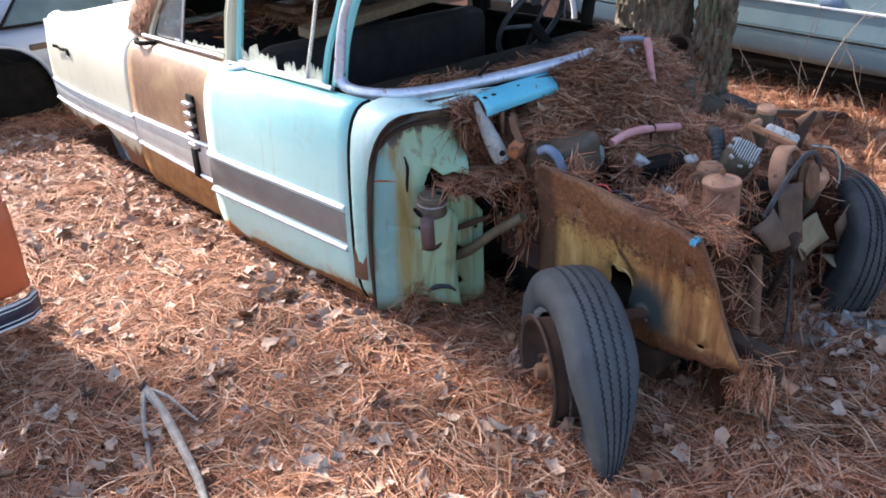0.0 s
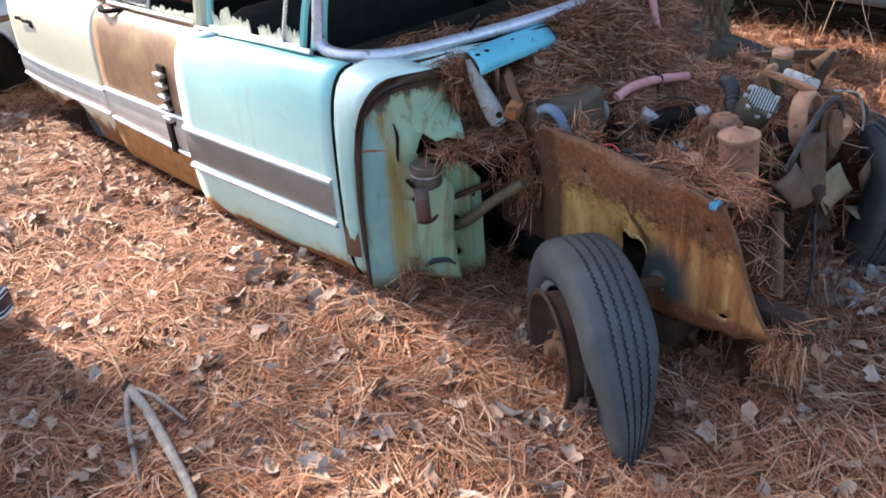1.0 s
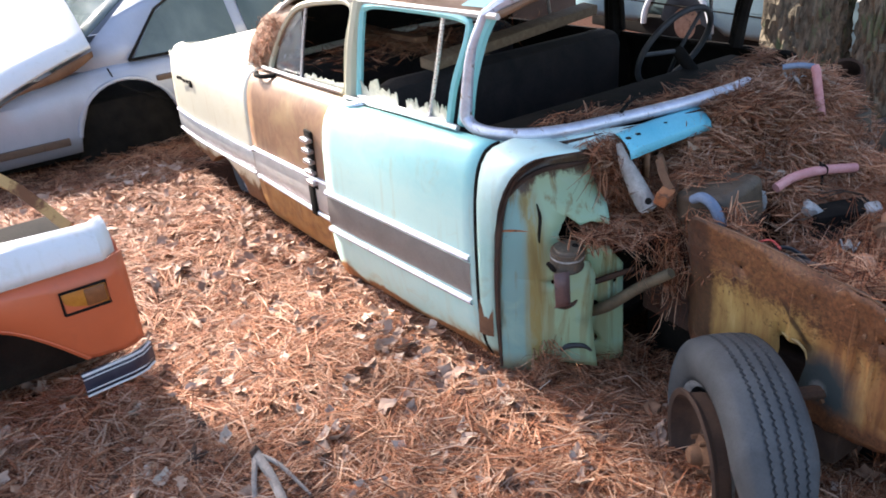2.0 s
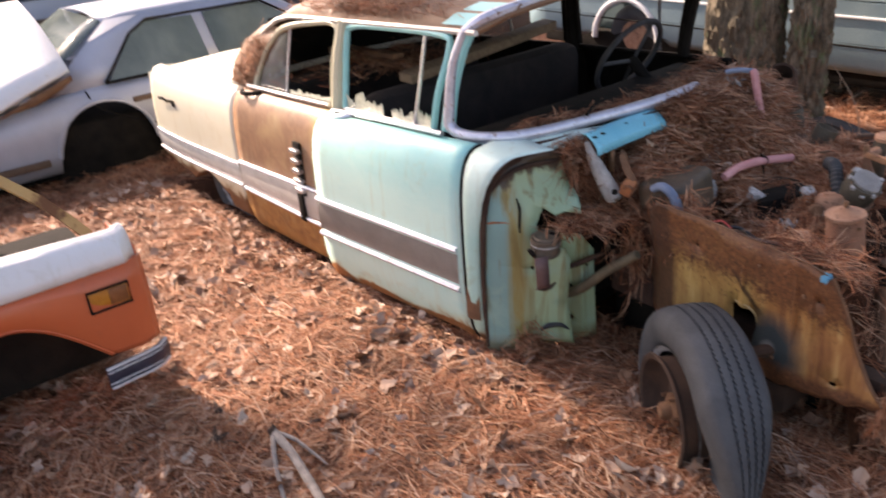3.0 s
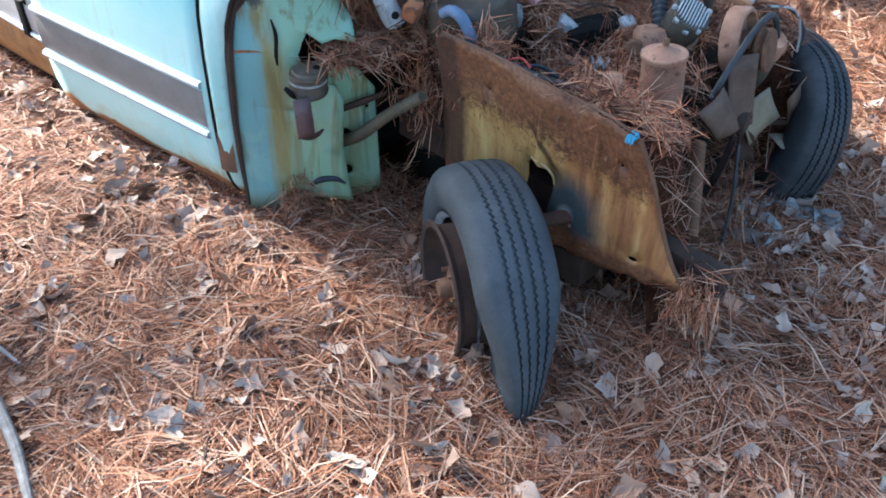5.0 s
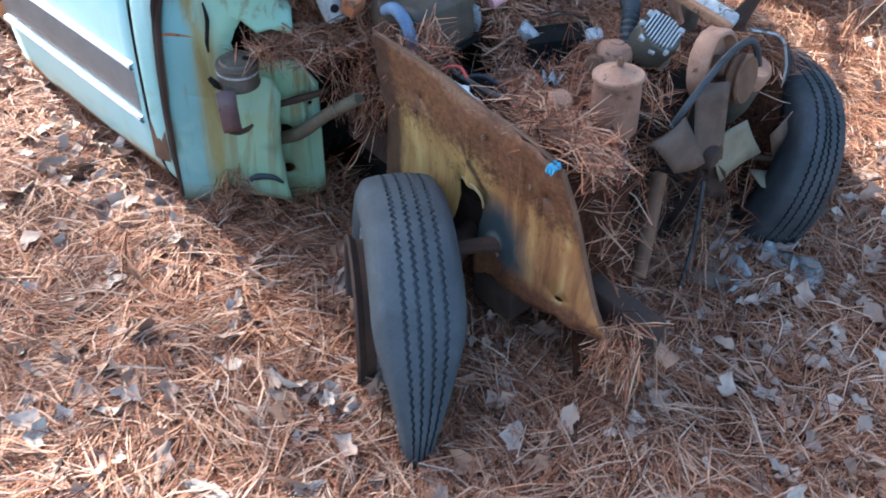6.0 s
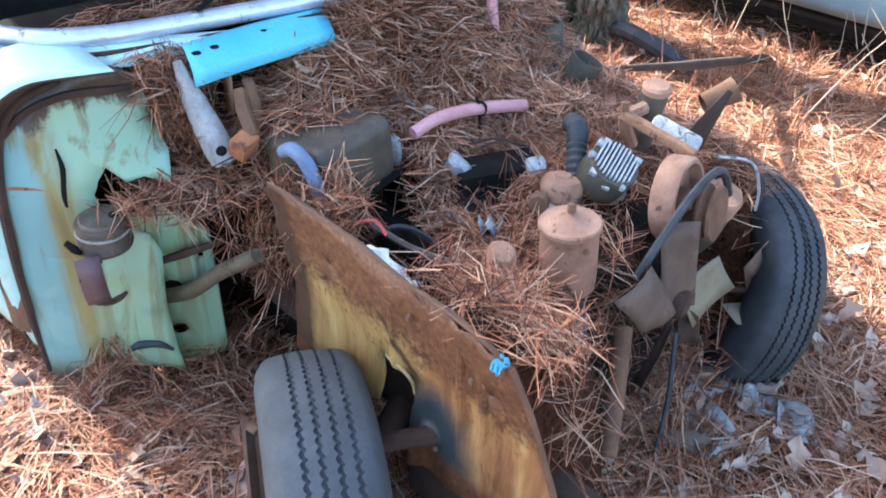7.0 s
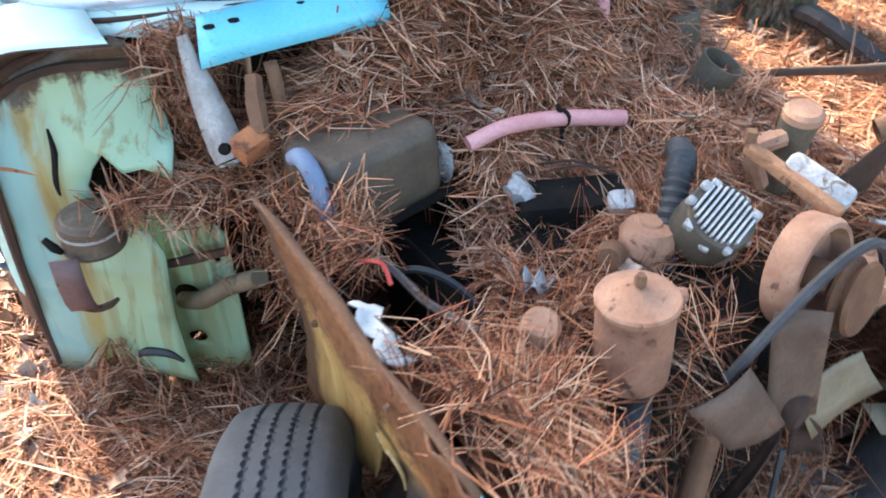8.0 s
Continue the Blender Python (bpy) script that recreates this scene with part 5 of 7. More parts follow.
cor = [(-0.845, 3.145, 0.765), (-0.81, 3.12, 0.772), (-0.775, 3.075, 0.755), (-0.735, 3.03, 0.69), (-0.71, 3.01, 0.62)]
cl = smooth_line(cor, 10)
part("corrugated_hose", tube(cl, [0.026 if i < 12 else (0.027 if i % 2 else 0.021) for i in range(len(cl))], 12), BLACK_RUBBER, engine, "black corrugated hose")
neck = part("oil_filler_neck", tube([(-0.755, 3.345, 0.66), (-0.74, 3.335, 0.76), (-0.728, 3.328, 0.845)], [0.032, 0.034, 0.036], 14, 3), OLIVE, engine, "upright filler neck")
part("neck_cap", lathe([(0, 0.012), (0.03, 0.011), (0.038, 0.004), (0.038, -0.01), (0, -0.01)], 18, pose(-0.727, 3.328, 0.848, 6, 4, 0)), DUSTY, neck)
part("side_arm", tube([(-0.74, 3.28, 0.70), (-0.75, 3.24, 0.78), (-0.735, 3.30, 0.80)], 0.018, 8, 3), DUSTY, neck)
part("rust_bar", box((0, 0, 0), (0.20, 0.028, 0.024), pose(-0.635, 3.205, 0.795, 0, 14, 10), 0.006), surface("light_rust", (0.24, 0.11, 0.055), (0.42, 0.21, 0.11), 20, 0.85, 0, 150, 0.5, (0.12, 0.06, 0.035), 22, 0.56), engine, "orange-brown bar")
part("corroded_clamp", box((0, 0, 0), (0.13, 0.05, 0.035), pose(-0.61, 3.245, 0.79, 20, 16, 18), 0.012), PALE_METAL, engine, "white corroded alloy clamp")
part("bolt", lathe([(0, 0.05), (0.010, 0.05), (0.012, 0.03), (0.007, 0.03), (0.007, 0)], 8, pose(-0.73, 3.19, 0.80)), RUSTY, engine)
pul_m = pose(-0.525, 3.155, 0.685, 0, 78, 8)
pul = part("pulley", lathe([(0, -0.03), (0.10, -0.03), (0.104, -0.024), (0.104, 0.022), (0.098, 0.03), (0.088, 0.03), (0.080, 0.0), (0.03, 0.0), (0, 0.0)], 36, pul_m), DUSTY, engine, "tan dusty pulley wheel")
part("hub_cap", lathe([(0, 0.045), (0.025, 0.044), (0.03, 0.03), (0.03, 0)], 14, pul_m), RUSTY, pul)
part("small_pulley", lathe([(0, -0.02), (0.066, -0.02), (0.07, -0.012), (0.056, 0), (0.07, 0.012), (0.066, 0.02), (0.02, 0.014), (0, 0.02)], 28, pose(-0.455, 3.20, 0.66, 0, 80, 8)), RUSTY, engine, "rusty belt pulley")
part("fan_belt", tube([(-0.475, 2.93, 0.585), (-0.47, 3.00, 0.665), (-0.465, 3.09, 0.745), (-0.462, 3.17, 0.775), (-0.46, 3.23, 0.755), (-0.455, 3.28, 0.68)], 0.010, 7, 6), BLACK_RUBBER, engine, "slack grey fan belt")
part("pump_cap", lathe([(0, 0.06), (0.045, 0.058), (0.052, 0.045), (0.052, 0.0), (0, 0)], 20, pose(-0.50, 3.335, 0.60, 8, 20, 0)), DUSTY, engine)
part("pump_body", lathe([(0, 0.0), (0.05, 0.0), (0.055, -0.10), (0.045, -0.16), (0, -0.16)], 18, pose(-0.50, 3.335, 0.60, 8, 20, 0)), OLIVE, engine)
FAN_TAN = surface("tan_sheet", (0.15, 0.12, 0.075), (0.25, 0.205, 0.13), 9, 0.6, 0, 120, 0.15, (0.12, 0.07, 0.04), 8, 0.66)
fan = part("fan", lathe([(0, 0.03), (0.030, 0.03), (0.038, 0.02), (0.042, -0.02), (0, -0.03)], 18, pose(-0.44, 3.11, 0.45, 0, 90, 6)), DARK_RUST, engine, "cooling fan with broad flat sheet blades")
for mt, a, b, c, d in ((BLADE, (-0.490, 3.030, 0.675), (-0.428, 3.092, 0.695), (-0.405, 3.140, 0.440), (-0.432, 3.035, 0.440)),
                       (BLADE, (-0.451, 2.945, 0.628), (-0.465, 2.832, 0.580), (-0.420, 2.915, 0.475), (-0.415, 3.060, 0.455)),
                       (FAN_TAN, (-0.430, 3.105, 0.490), (-0.425, 3.260, 0.520), (-0.400, 3.375, 0.375), (-0.405, 3.175, 0.345)),
                       (DARK_RUST, (-0.43, 3.12, 0.43), (-0.40, 3.18, 0.38), (-0.40, 3.25, 0.25), (-0.43, 3.17, 0.27)),
                       (DARK_RUST, (-0.44, 3.09, 0.42), (-0.41, 3.05, 0.40), (-0.40, 2.94, 0.29), (-0.44, 2.98, 0.26))):
    a, b, c, d = (Vector(p) for p in (a, b, c, d))
    nrm = (b - a).cross(d - a).normalized()
    rows = []
    for u in np.linspace(0, 1, 5):
        l, r2 = a.lerp(d, u), b.lerp(c, u)
        rows.append([tuple(l.lerp(r2, w) + nrm * (0.010 * math.sin(math.pi * w) + 0.006 * math.sin(3 * u))) for w in np.linspace(0, 1, 6)])
    part("blade", sheet(rows), mt, fan, "", 0.003)
part("bent_plate", sheet([[(-0.37, 3.42, 0.52), (-0.39, 3.45, 0.47)], [(-0.40, 3.395, 0.43), (-0.385, 3.52, 0.36)], [(-0.40, 3.50, 0.28), (-0.40, 3.58, 0.26)]]), BLADE, engine, "bent grey sheet plate", 0.003)
part("torn_strip", sheet([[(-0.43, 3.40, 0.285), (-0.37, 3.40, 0.25)], [(-0.40, 3.50, 0.255), (-0.335, 3.48, 0.215)], [(-0.355, 3.66, 0.185), (-0.315, 3.58, 0.175)]]), FAN_TAN, engine, "torn pale sheet strip", 0.003)
part("strip_stay", tube([(-0.40, 3.55, 0.24), (-0.46, 3.45, 0.12), (-0.50, 3.40, 0.10)], 0.010, 6, 3), DARK_RUST, engine)
part("plate_stay", tube([(-0.40, 3.50, 0.30), (-0.50, 3.40, 0.30), (-0.56, 3.30, 0.28)], 0.010, 6, 3), DARK_RUST, engine)
part("lower_hose", tube([(-0.66, 2.90, 0.52), (-0.58, 2.84, 0.52), (-0.52, 2.78, 0.50), (-0.47, 2.70, 0.46)], 0.030, 12, 5), BLACK_RUBBER, engine, "black lower hose")
part("drive_rod", tube([(-0.50, 2.98, 0.40), (-0.42, 2.86, 0.28), (-0.37, 2.78, 0.20)], 0.025, 10, 3), RUSTY, engine)
part("wire", tube([(-0.40, 3.06, 0.40), (-0.36, 3.03, 0.22), (-0.34, 3.0, 0.03)], 0.006, 6, 4), BLACK_RUBBER, engine)
for k in range(3):
    part("wire", tube([(-0.50, 3.24, 0.78), (-0.44 - 0.01 * k, 3.32, 0.76), (-0.42, 3.37 + 0.015 * k, 0.68), (-0.42, 3.40, 0.60)], 0.004, 5, 5), PALE_METAL if k == 0 else BLACK_RUBBER, engine)
part("blue_hose", tube([(-1.185, 2.502, 0.765), (-1.145, 2.503, 0.785), (-1.10, 2.506, 0.765), (-1.07, 2.510, 0.71), (-1.055, 2.515, 0.63)], [0.015, 0.018, 0.018, 0.018, 0.017], 10, 5), BLUE_HOSE, engine, "faded blue hose")
ph = part("pink_hose", tube([(-1.10, 2.835, 0.735), (-1.09, 2.92, 0.755), (-1.06, 3.03, 0.758), (-1.01, 3.165, 0.745)], 0.0165, 12, 6), PINK_HOSE, engine, "faded pink heater hose")
part("hose_clip", lathe([(0.018, -0.006), (0.021, -0.004), (0.021, 0.004), (0.018, 0.006)], 14, pose(-1.058, 3.035, 0.758, 90, 0, 20)), DARK, ph)
ph2 = part("pink_hose", tube([(-1.31, 3.31, 1.03), (-1.295, 3.305, 1.01), (-1.27, 3.30, 0.93), (-1.235, 3.285, 0.84)], 0.0165, 12, 5), PINK_HOSE, engine, "faded pink hose standing upright")
part("blue_tail", tube([(-1.39, 3.23, 1.03), (-1.35, 3.27, 1.036), (-1.31, 3.31, 1.03)], 0.011, 8, 4), BLUE_HOSE, ph2)
part("wire", tube([(-1.06, 3.02, 0.79), (-1.058, 3.035, 0.755), (-1.05, 3.04, 0.66)], 0.005, 5, 3), DARK, engine)


part("red_wire", tube([(-0.93, 2.50, 0.70), (-0.89, 2.52, 0.715), (-0.85, 2.515, 0.70)], 0.004, 5, 4), surface("red_wire_cover", (0.45, 0.04, 0.03), (0.55, 0.08, 0.06), 30, 0.5), engine, "red wire")
part("loom", tube([(-1.02, 2.52, 0.70), (-0.92, 2.56, 0.66), (-0.82, 2.57, 0.655), (-0.72, 2.62, 0.64)], 0.008, 6, 5), GRIME_METAL, engine)
part("loom", tube([(-0.98, 2.57, 0.60), (-0.90, 2.60, 0.66), (-0.86, 2.66, 0.62), (-0.80, 2.70, 0.55)], 0.007, 6, 5), BLACK_RUBBER, engine)

# ---- loose scrap on and round the engine ----
def scrap(name, label, category, at, bm, mat, solid=0.0, group=""):
    ob = thing(name, label, category, at, group)
    part("body", bm, mat, ob, "", solid)
    return ob


scrap("metal_can", "grimy olive metal can lying in the straw", "can", (-1.24, 3.56, 0.74), lathe([(0, 0), (0.05, 0), (0.052, 0.09), (0.048, 0.10), (0.040, 0.098), (0.036, 0.085), (0, 0.085)], 20, pose(-1.24, 3.56, 0.72, 8, -5, 0)), OLIVE)
scrap("metal_can", "dark open metal cup half sunk in straw", "can", (-1.06, 3.44, 0.68), lathe([(0, 0), (0.042, 0), (0.05, 0.13), (0.046, 0.13), (0.038, 0.02), (0, 0.02)], 20, pose(-1.07, 3.44, 0.67, -14, 18, 0)), OLIVE)
scrap("pipe", "long dark steel pipe leaning from engine bay to ground", "pipe", (-1.27, 4.8, 0.3), tube([(-1.08, 3.58, 0.70), (-1.13, 3.9, 0.615), (-1.17, 4.3, 0.505), (-1.21, 4.6, 0.42), (-1.42, 5.90, 0.05)], [0.010, 0.012, 0.016, 0.022, 0.024], 10, 5), DARK_RUST)
scrap("tyre_tread_strip", "curved strip of old black tyre tread on the straw", "rubber strip", (-1.9, 5.4, 0.02), tube([(-2.16, 5.42, 0.10), (-2.02, 5.36, 0.15), (-1.86, 5.34, 0.14), (-1.70, 5.38, 0.08), (-1.62, 5.42, 0.02)], [0.03, 0.045, 0.045, 0.045, 0.03], 8, 5), BLACK_RUBBER)
scrap("rusty_sheet", "dark rusty pointed sheet sticking up from the straw", "scrap metal", (-0.66, 3.5, 0.6), sheet([[(-0.70, 3.40, 0.60), (-0.68, 3.45, 0.59), (-0.655, 3.495, 0.60)], [(-0.685, 3.45, 0.68), (-0.665, 3.49, 0.675), (-0.645, 3.52, 0.68)], [(-0.66, 3.51, 0.755), (-0.65, 3.53, 0.745), (-0.635, 3.545, 0.75)], [(-0.64, 3.56, 0.81), (-0.635, 3.565, 0.805), (-0.63, 3.57, 0.80)]]), DARK_RUST, 0.004)
scrap("rusty_bracket", "short rusty open pipe end in the straw", "scrap metal", (-0.72, 3.74, 0.6), lathe([(0.030, 0.0), (0.034, 0.06), (0.040, 0.10), (0.036, 0.10), (0.030, 0.055), (0.024, 0.0)], 14, pose(-0.76, 3.70, 0.68, -30, 60, 20)), RUSTY)
scrap("rusty_drum", "dark rusty drum on its side beyond the engine", "scrap metal", (-1.45, 3.85, 0.8), lathe([(0, 0), (0.07, 0), (0.078, 0.02), (0.078, 0.14), (0.07, 0.155), (0.06, 0.15), (0.055, 0.05), (0, 0.05)], 20, pose(-1.45, 3.80, 0.80, 40, 20, 0)), DARK_RUST)
scrap("alloy_lump", "crumpled pale corroded alloy sheet on the panel edge", "scrap metal", (-0.80, 2.50, 0.66), sheet([[(-0.81 + 0.115 * i / 7, 2.415 + 0.045 * j / 5 + 0.01 * math.sin(2 * i), 0.738 - 0.035 * i / 7 - 0.02 * j / 5 + 0.005 * math.sin(1.3 * i + 1.1 * j)) for j in range(6)] for i in range(8)]), WHITE_SCRAP, 0.004)
scrap("relay_can", "small dusty round relay half buried in straw", "engine part", (-0.66, 2.70, 0.58), lathe([(0, 0.06), (0.025, 0.058), (0.034, 0.045), (0.036, -0.05), (0, -0.05)], 16, pose(-0.70, 2.71, 0.615, 14, 24, 0)), DUSTY)
scrap("crumpled_foil", "crumpled pale scrap in the straw", "scrap metal", (-0.78, 2.75, 0.66), sheet([[(-0.80 + 0.05 * i / 4, 2.74 + 0.04 * j / 3, 0.655 + 0.02 * math.sin(2.2 * i + 1.7 * j)) for j in range(4)] for i in range(5)]), PALE_METAL, 0.003)
scrap("blue_rag", "scrap of bright blue plastic on the panel edge", "plastic scrap", (-0.43, 2.46, 0.66), sheet([[(-0.440 + 0.022 * i / 4 + 0.006 * math.sin(2 * j), 2.405 - 0.008 * j, 0.712 - 0.008 * j + 0.008 * math.sin(3 * i + j)) for i in range(5)] for j in range(4)]), surface("sky_blue_plastic", (0.05, 0.25, 0.38), (0.10, 0.36, 0.50), 30, 0.5), 0.002)
for i, (cx, cy, sz, rz) in enumerate(((-0.30, 3.20, 0.075, 20), (-0.36, 3.27, 0.06, 80), (-0.27, 3.14, 0.05, 140), (-0.40, 3.36, 0.07, 200), (-0.30, 3.46, 0.085, 60), (-0.24, 3.40, 0.06, 10), (-0.14, 3.40, 0.075, 150), (-0.44, 2.86, 0.065, 40))):
    rows = [[((t - 0.5) * 2 * sz, k * sz * 0.8 * math.sin(math.pi * min(0.97, t + 0.05)) ** 0.6, 0.02 * math.sin(7 * t + 3 * k + i) + 0.3 * sz * k * k) for k in (-1, -0.5, 0, 0.5, 1)] for t in np.linspace(0, 1, 7)]
    m = pose(cx, cy, float(ground_z(cx, cy)) + 0.035, 14 - 5 * i % 20, 10 * (i % 3) - 8, rz)
    scrap("alloy_flake", "pale grey curled flake of corroded alloy", "scrap metal", (cx, cy, 0), sheet([[tuple(m @ Vector(p)) for p in r] for r in rows]), HINGE_PALE, 0.003, "alloy flakes in front of the engine")
scrap("bent_tin", "bent grey tin strip on the straw", "scrap metal", (-0.32, 3.05, 0.03), sheet([[(-0.40 + 0.14 * t, 3.00 + 0.10 * t + 0.05 * k, 0.03 + 0.03 * math.sin(3 * t) + 0.03 * k) for k in (0, 0.5, 1)] for t in np.linspace(0, 1, 6)]), BLADE, 0.003)
scrap("torn_sheet", "torn tan sheet fallen below the panel", "scrap metal", (-0.22, 2.60, 0.14), sheet([[(-0.26 + 0.15 * t, 2.53 + 0.06 * k + 0.05 * t, 0.245 - 0.05 * t + 0.015 * math.sin(4 * t + k)) for k in (0, 0.5, 1)] for t in np.linspace(0, 1, 6)]), DUSTY, 0.004)

CHIPS = ((-1.75, 1.2), (-1.91, 0.88), (-2.46, 1.09), (-2.09, 0.98), (-0.89, 1.33), (-1.92, 0.89))
stick = thing("forked_stick", "grey forked dead branch on the straw", "stick", (-1.72, 1.06, 0))
part("branch", tube([(-1.755, 1.055, 0.092), (-1.62, 1.055, 0.077), (-1.45, 1.03, 0.072), (-1.33, 1.01, 0.072), (-1.2, 0.985, 0.067), (-1.02, 0.93, 0.052), (-0.90, 0.88, 0.037)], [0.018, 0.016, 0.017, 0.015, 0.014, 0.011, 0.006], 9, 4), STICK, stick)
part("twig", tube([(-1.755, 1.055, 0.092), (-1.66, 1.10, 0.082), (-1.50, 1.13, 0.052)], [0.010, 0.008, 0.005], 7, 4), STICK, stick)
part("twig", tube([(-1.755, 1.055, 0.092), (-1.62, 0.99, 0.072), (-1.45, 0.93, 0.062), (-1.30, 0.88, 0.037)], [0.011, 0.009, 0.008, 0.004], 7, 4), STICK, stick)
part("knot", lathe([(0, 0.03), (0.016, 0.024), (0.023, 0.008), (0.022, -0.012), (0.012, -0.026), (0, -0.03)], 9, pose(-1.757, 1.056, 0.090, 30, 50, 0), 0.3), DARK_RUST, stick, "black rotten knot")
rc = random.Random(31)
for cx, cy in CHIPS:
    sz = rc.uniform(0.030, 0.045)
    bm = lathe([(0, 0.30 * sz), (0.6 * sz, 0.26 * sz), (sz, 0.02 * sz), (0.7 * sz, -0.25 * sz), (0, -0.3 * sz)], 9, pose(cx, cy, float(ground_z(cx, cy)) + 0.045, rc.gauss(0, 18), rc.gauss(0, 18), rc.uniform(0, 360)) @ Matrix.Diagonal((1.5, 0.7, 1.0, 1.0)), 0.5)
    scrap("bark_chip", "dark chip of pine bark lying on the straw", "bark", (cx, cy, 0), bm, DARK_RUST, 0.0, "bark chips on the straw")
scrap("sprig", "thin dry stem standing by the wing", "twig", (-1.43, 2.02, 0), tube([(-1.43, 2.02, -0.01), (-1.44, 2.035, 0.06), (-1.40, 2.06, 0.12)], [0.004, 0.003, 0.002], 5, 4), STICK)
scrap("torn_paper", "crumpled pale scrap on the straw by the tyre", "paper scrap", (-0.66, 1.93, 0.02), sheet([[(-0.72 + 0.13 * i / 6, 1.90 + 0.08 * j / 4, 0.03 + 0.018 * math.sin(2.1 * i + 1.3 * j)) for j in range(5)] for i in range(7)]), LEAF, 0.002)

scrap("pale_flake", "pale curled flake hanging among the straw", "scrap metal", (-1.144, 2.80, 0.64), sheet([[(-1.165 + 0.045 * u + 0.01 * math.sin(5 * t), 2.79 + 0.02 * u, 0.72 - 0.10 * t + 0.012 * math.sin(4 * t + 3 * u)) for u in (0, 0.5, 1)] for t in (0, 0.25, 0.5, 0.75, 1)]), PALE_METAL, 0.002)

# ---- straw heaped on the car ----
def heap_z(x, y):
    """Height of the straw that fills the engine bay."""
    x, y = np.asarray(x, float), np.asarray(y, float)
    z = 0.60 + 0.33 * np.exp(-((x + 1.44) / 0.18) ** 2 - ((y - 3.27) / 0.56) ** 2)
    z += 0.12 * np.exp(-((x + 1.15) / 0.25) ** 2 - ((y - 3.25) / 0.30) ** 2)
    z += 0.03 * np.exp(-((x + 0.62) / 0.24) ** 2 - ((y - 2.60) / 0.10) ** 2)
    z += 0.13 * np.exp(-((x + 1.30) / 0.24) ** 2 - ((y - 3.84) / 0.20) ** 2)
    z -= 0.26 * np.exp(-((x + 1.02) / 0.12) ** 2 - ((y - 2.61) / 0.11) ** 2)
    z += 0.05 * np.exp(-((x + 1.42) / 0.10) ** 2 - ((y - 2.60) / 0.12) ** 2) + 0.09 * np.exp(-((x + 1.34) / 0.08) ** 2 - ((y - 2.80) / 0.14) ** 2)
    z += 0.022 * np.sin(17 * x + 7 * y) + 0.020 * np.sin(21 * y - 9 * x) + 0.012 * np.sin(41 * x + 33 * y)
    z -= 0.10 * np.exp(-((x + 0.56) / 0.12) ** 2 - ((y - 2.82) / 0.11) ** 2)
    z -= 0.05 * np.exp(-((x + 0.95) / 0.10) ** 2 - ((y - 2.97) / 0.12) ** 2)
    z -= 0.24 * np.exp(-((x + 1.11) / 0.13) ** 2 - ((y - 2.765 + 0.25 * (x + 1.11)) / 0.055) ** 2)
    z -= 0.22 * np.exp(-((x + 1.50) / 0.07) ** 2 - ((y - 2.45) / 0.07) ** 2)
    z -= 0.26 * np.exp(-((x + 0.91) / 0.16) ** 2 - ((y - 2.645) / 0.075) ** 2)
    front = np.clip((x + 0.52) / 0.22, 0, 1)
    front = np.where((y > 2.72) & (y < 3.5), np.clip((x + 0.66) / 0.13, 0, 1), front)
    front = np.where(y <= 2.72, np.clip((x + 0.44) / 0.16, 0, 1), front)
    side = np.clip((y - 3.58) / 0.60, 0, 1)
    k = np.maximum(front ** 1.3, side ** 1.2)
    return z * (1 - k) + (-0.05) * k


hx, hy = np.arange(-1.60, -0.24, 0.03), np.arange(2.47, 4.26, 0.03)
HX, HY = np.meshgrid(hx, hy, indexing="ij")
idx = np.arange(HX.size).reshape(HX.shape)
quads = np.stack([idx[:-1, :-1], idx[1:, :-1], idx[1:, 1:], idx[:-1, 1:]], -1).reshape(-1, 4)
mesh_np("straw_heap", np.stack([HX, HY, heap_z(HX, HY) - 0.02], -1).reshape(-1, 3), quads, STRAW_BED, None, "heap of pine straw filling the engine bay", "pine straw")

NV, NF, NB = [], [], [0]


def add_needles(x, y, z, length=0.13, flat=0.35, width=0.0024):
    v, f = scatter_needles(rng, np.asarray(x), np.asarray(y), np.asarray(z), 1.15 * length, flat, width)
    NV.append(v)
    NF.append(f + NB[0])
    NB[0] += len(v)


n = 42000
x, y = rng.uniform(-1.58, -0.28, n), rng.uniform(2.48, 4.2, n)
hole = ((x + 1.02) / 0.16) ** 2 + ((y - 2.61) / 0.14) ** 2 < 1
hole |= ((x + 1.11) / 0.15) ** 2 + ((y - 2.765 + 0.25 * (x + 1.11)) / 0.07) ** 2 < 1
hole |= ((x + 0.91) / 0.19) ** 2 + ((y - 2.64) / 0.095) ** 2 < 1
bare = ((np.hypot(x + 0.595, y - 2.815) < 0.085) | (np.hypot(x + 0.745, y - 2.98) < 0.055) | (np.hypot(x + 0.655, y - 3.055) < 0.08) | ((x > -0.58) & (y > 2.72) & (y < 3.5)) | ((np.abs(x + 1.175) < 0.085) & (np.abs(y - 2.66) < 0.13)) | (np.hypot(x + 0.93, y - 2.97) < 0.07))
keep = ~(bare | (hole & (rng.random(n) < 0.88)) | ((y < 2.545) & (x > -1.05)) | ((x > -0.54) & (y > 2.58) & (rng.random(n) < 0.75)))
x, y = x[keep], y[keep]
add_needles(x, y, heap_z(x, y) + np.abs(rng.normal(0, 0.018, len(x))), 0.17, 0.30)
n = 5000
x, y = rng.uniform(-1.5, -0.62, n), rng.uniform(2.6, 3.7, n)
keep = (((x + 1.11) / 0.16) ** 2 + ((y - 2.765 + 0.25 * (x + 1.11)) / 0.08) ** 2 > 1) & (((x + 0.91) / 0.22) ** 2 + ((y - 2.64) / 0.12) ** 2 > 1)
x, y = x[keep], y[keep]
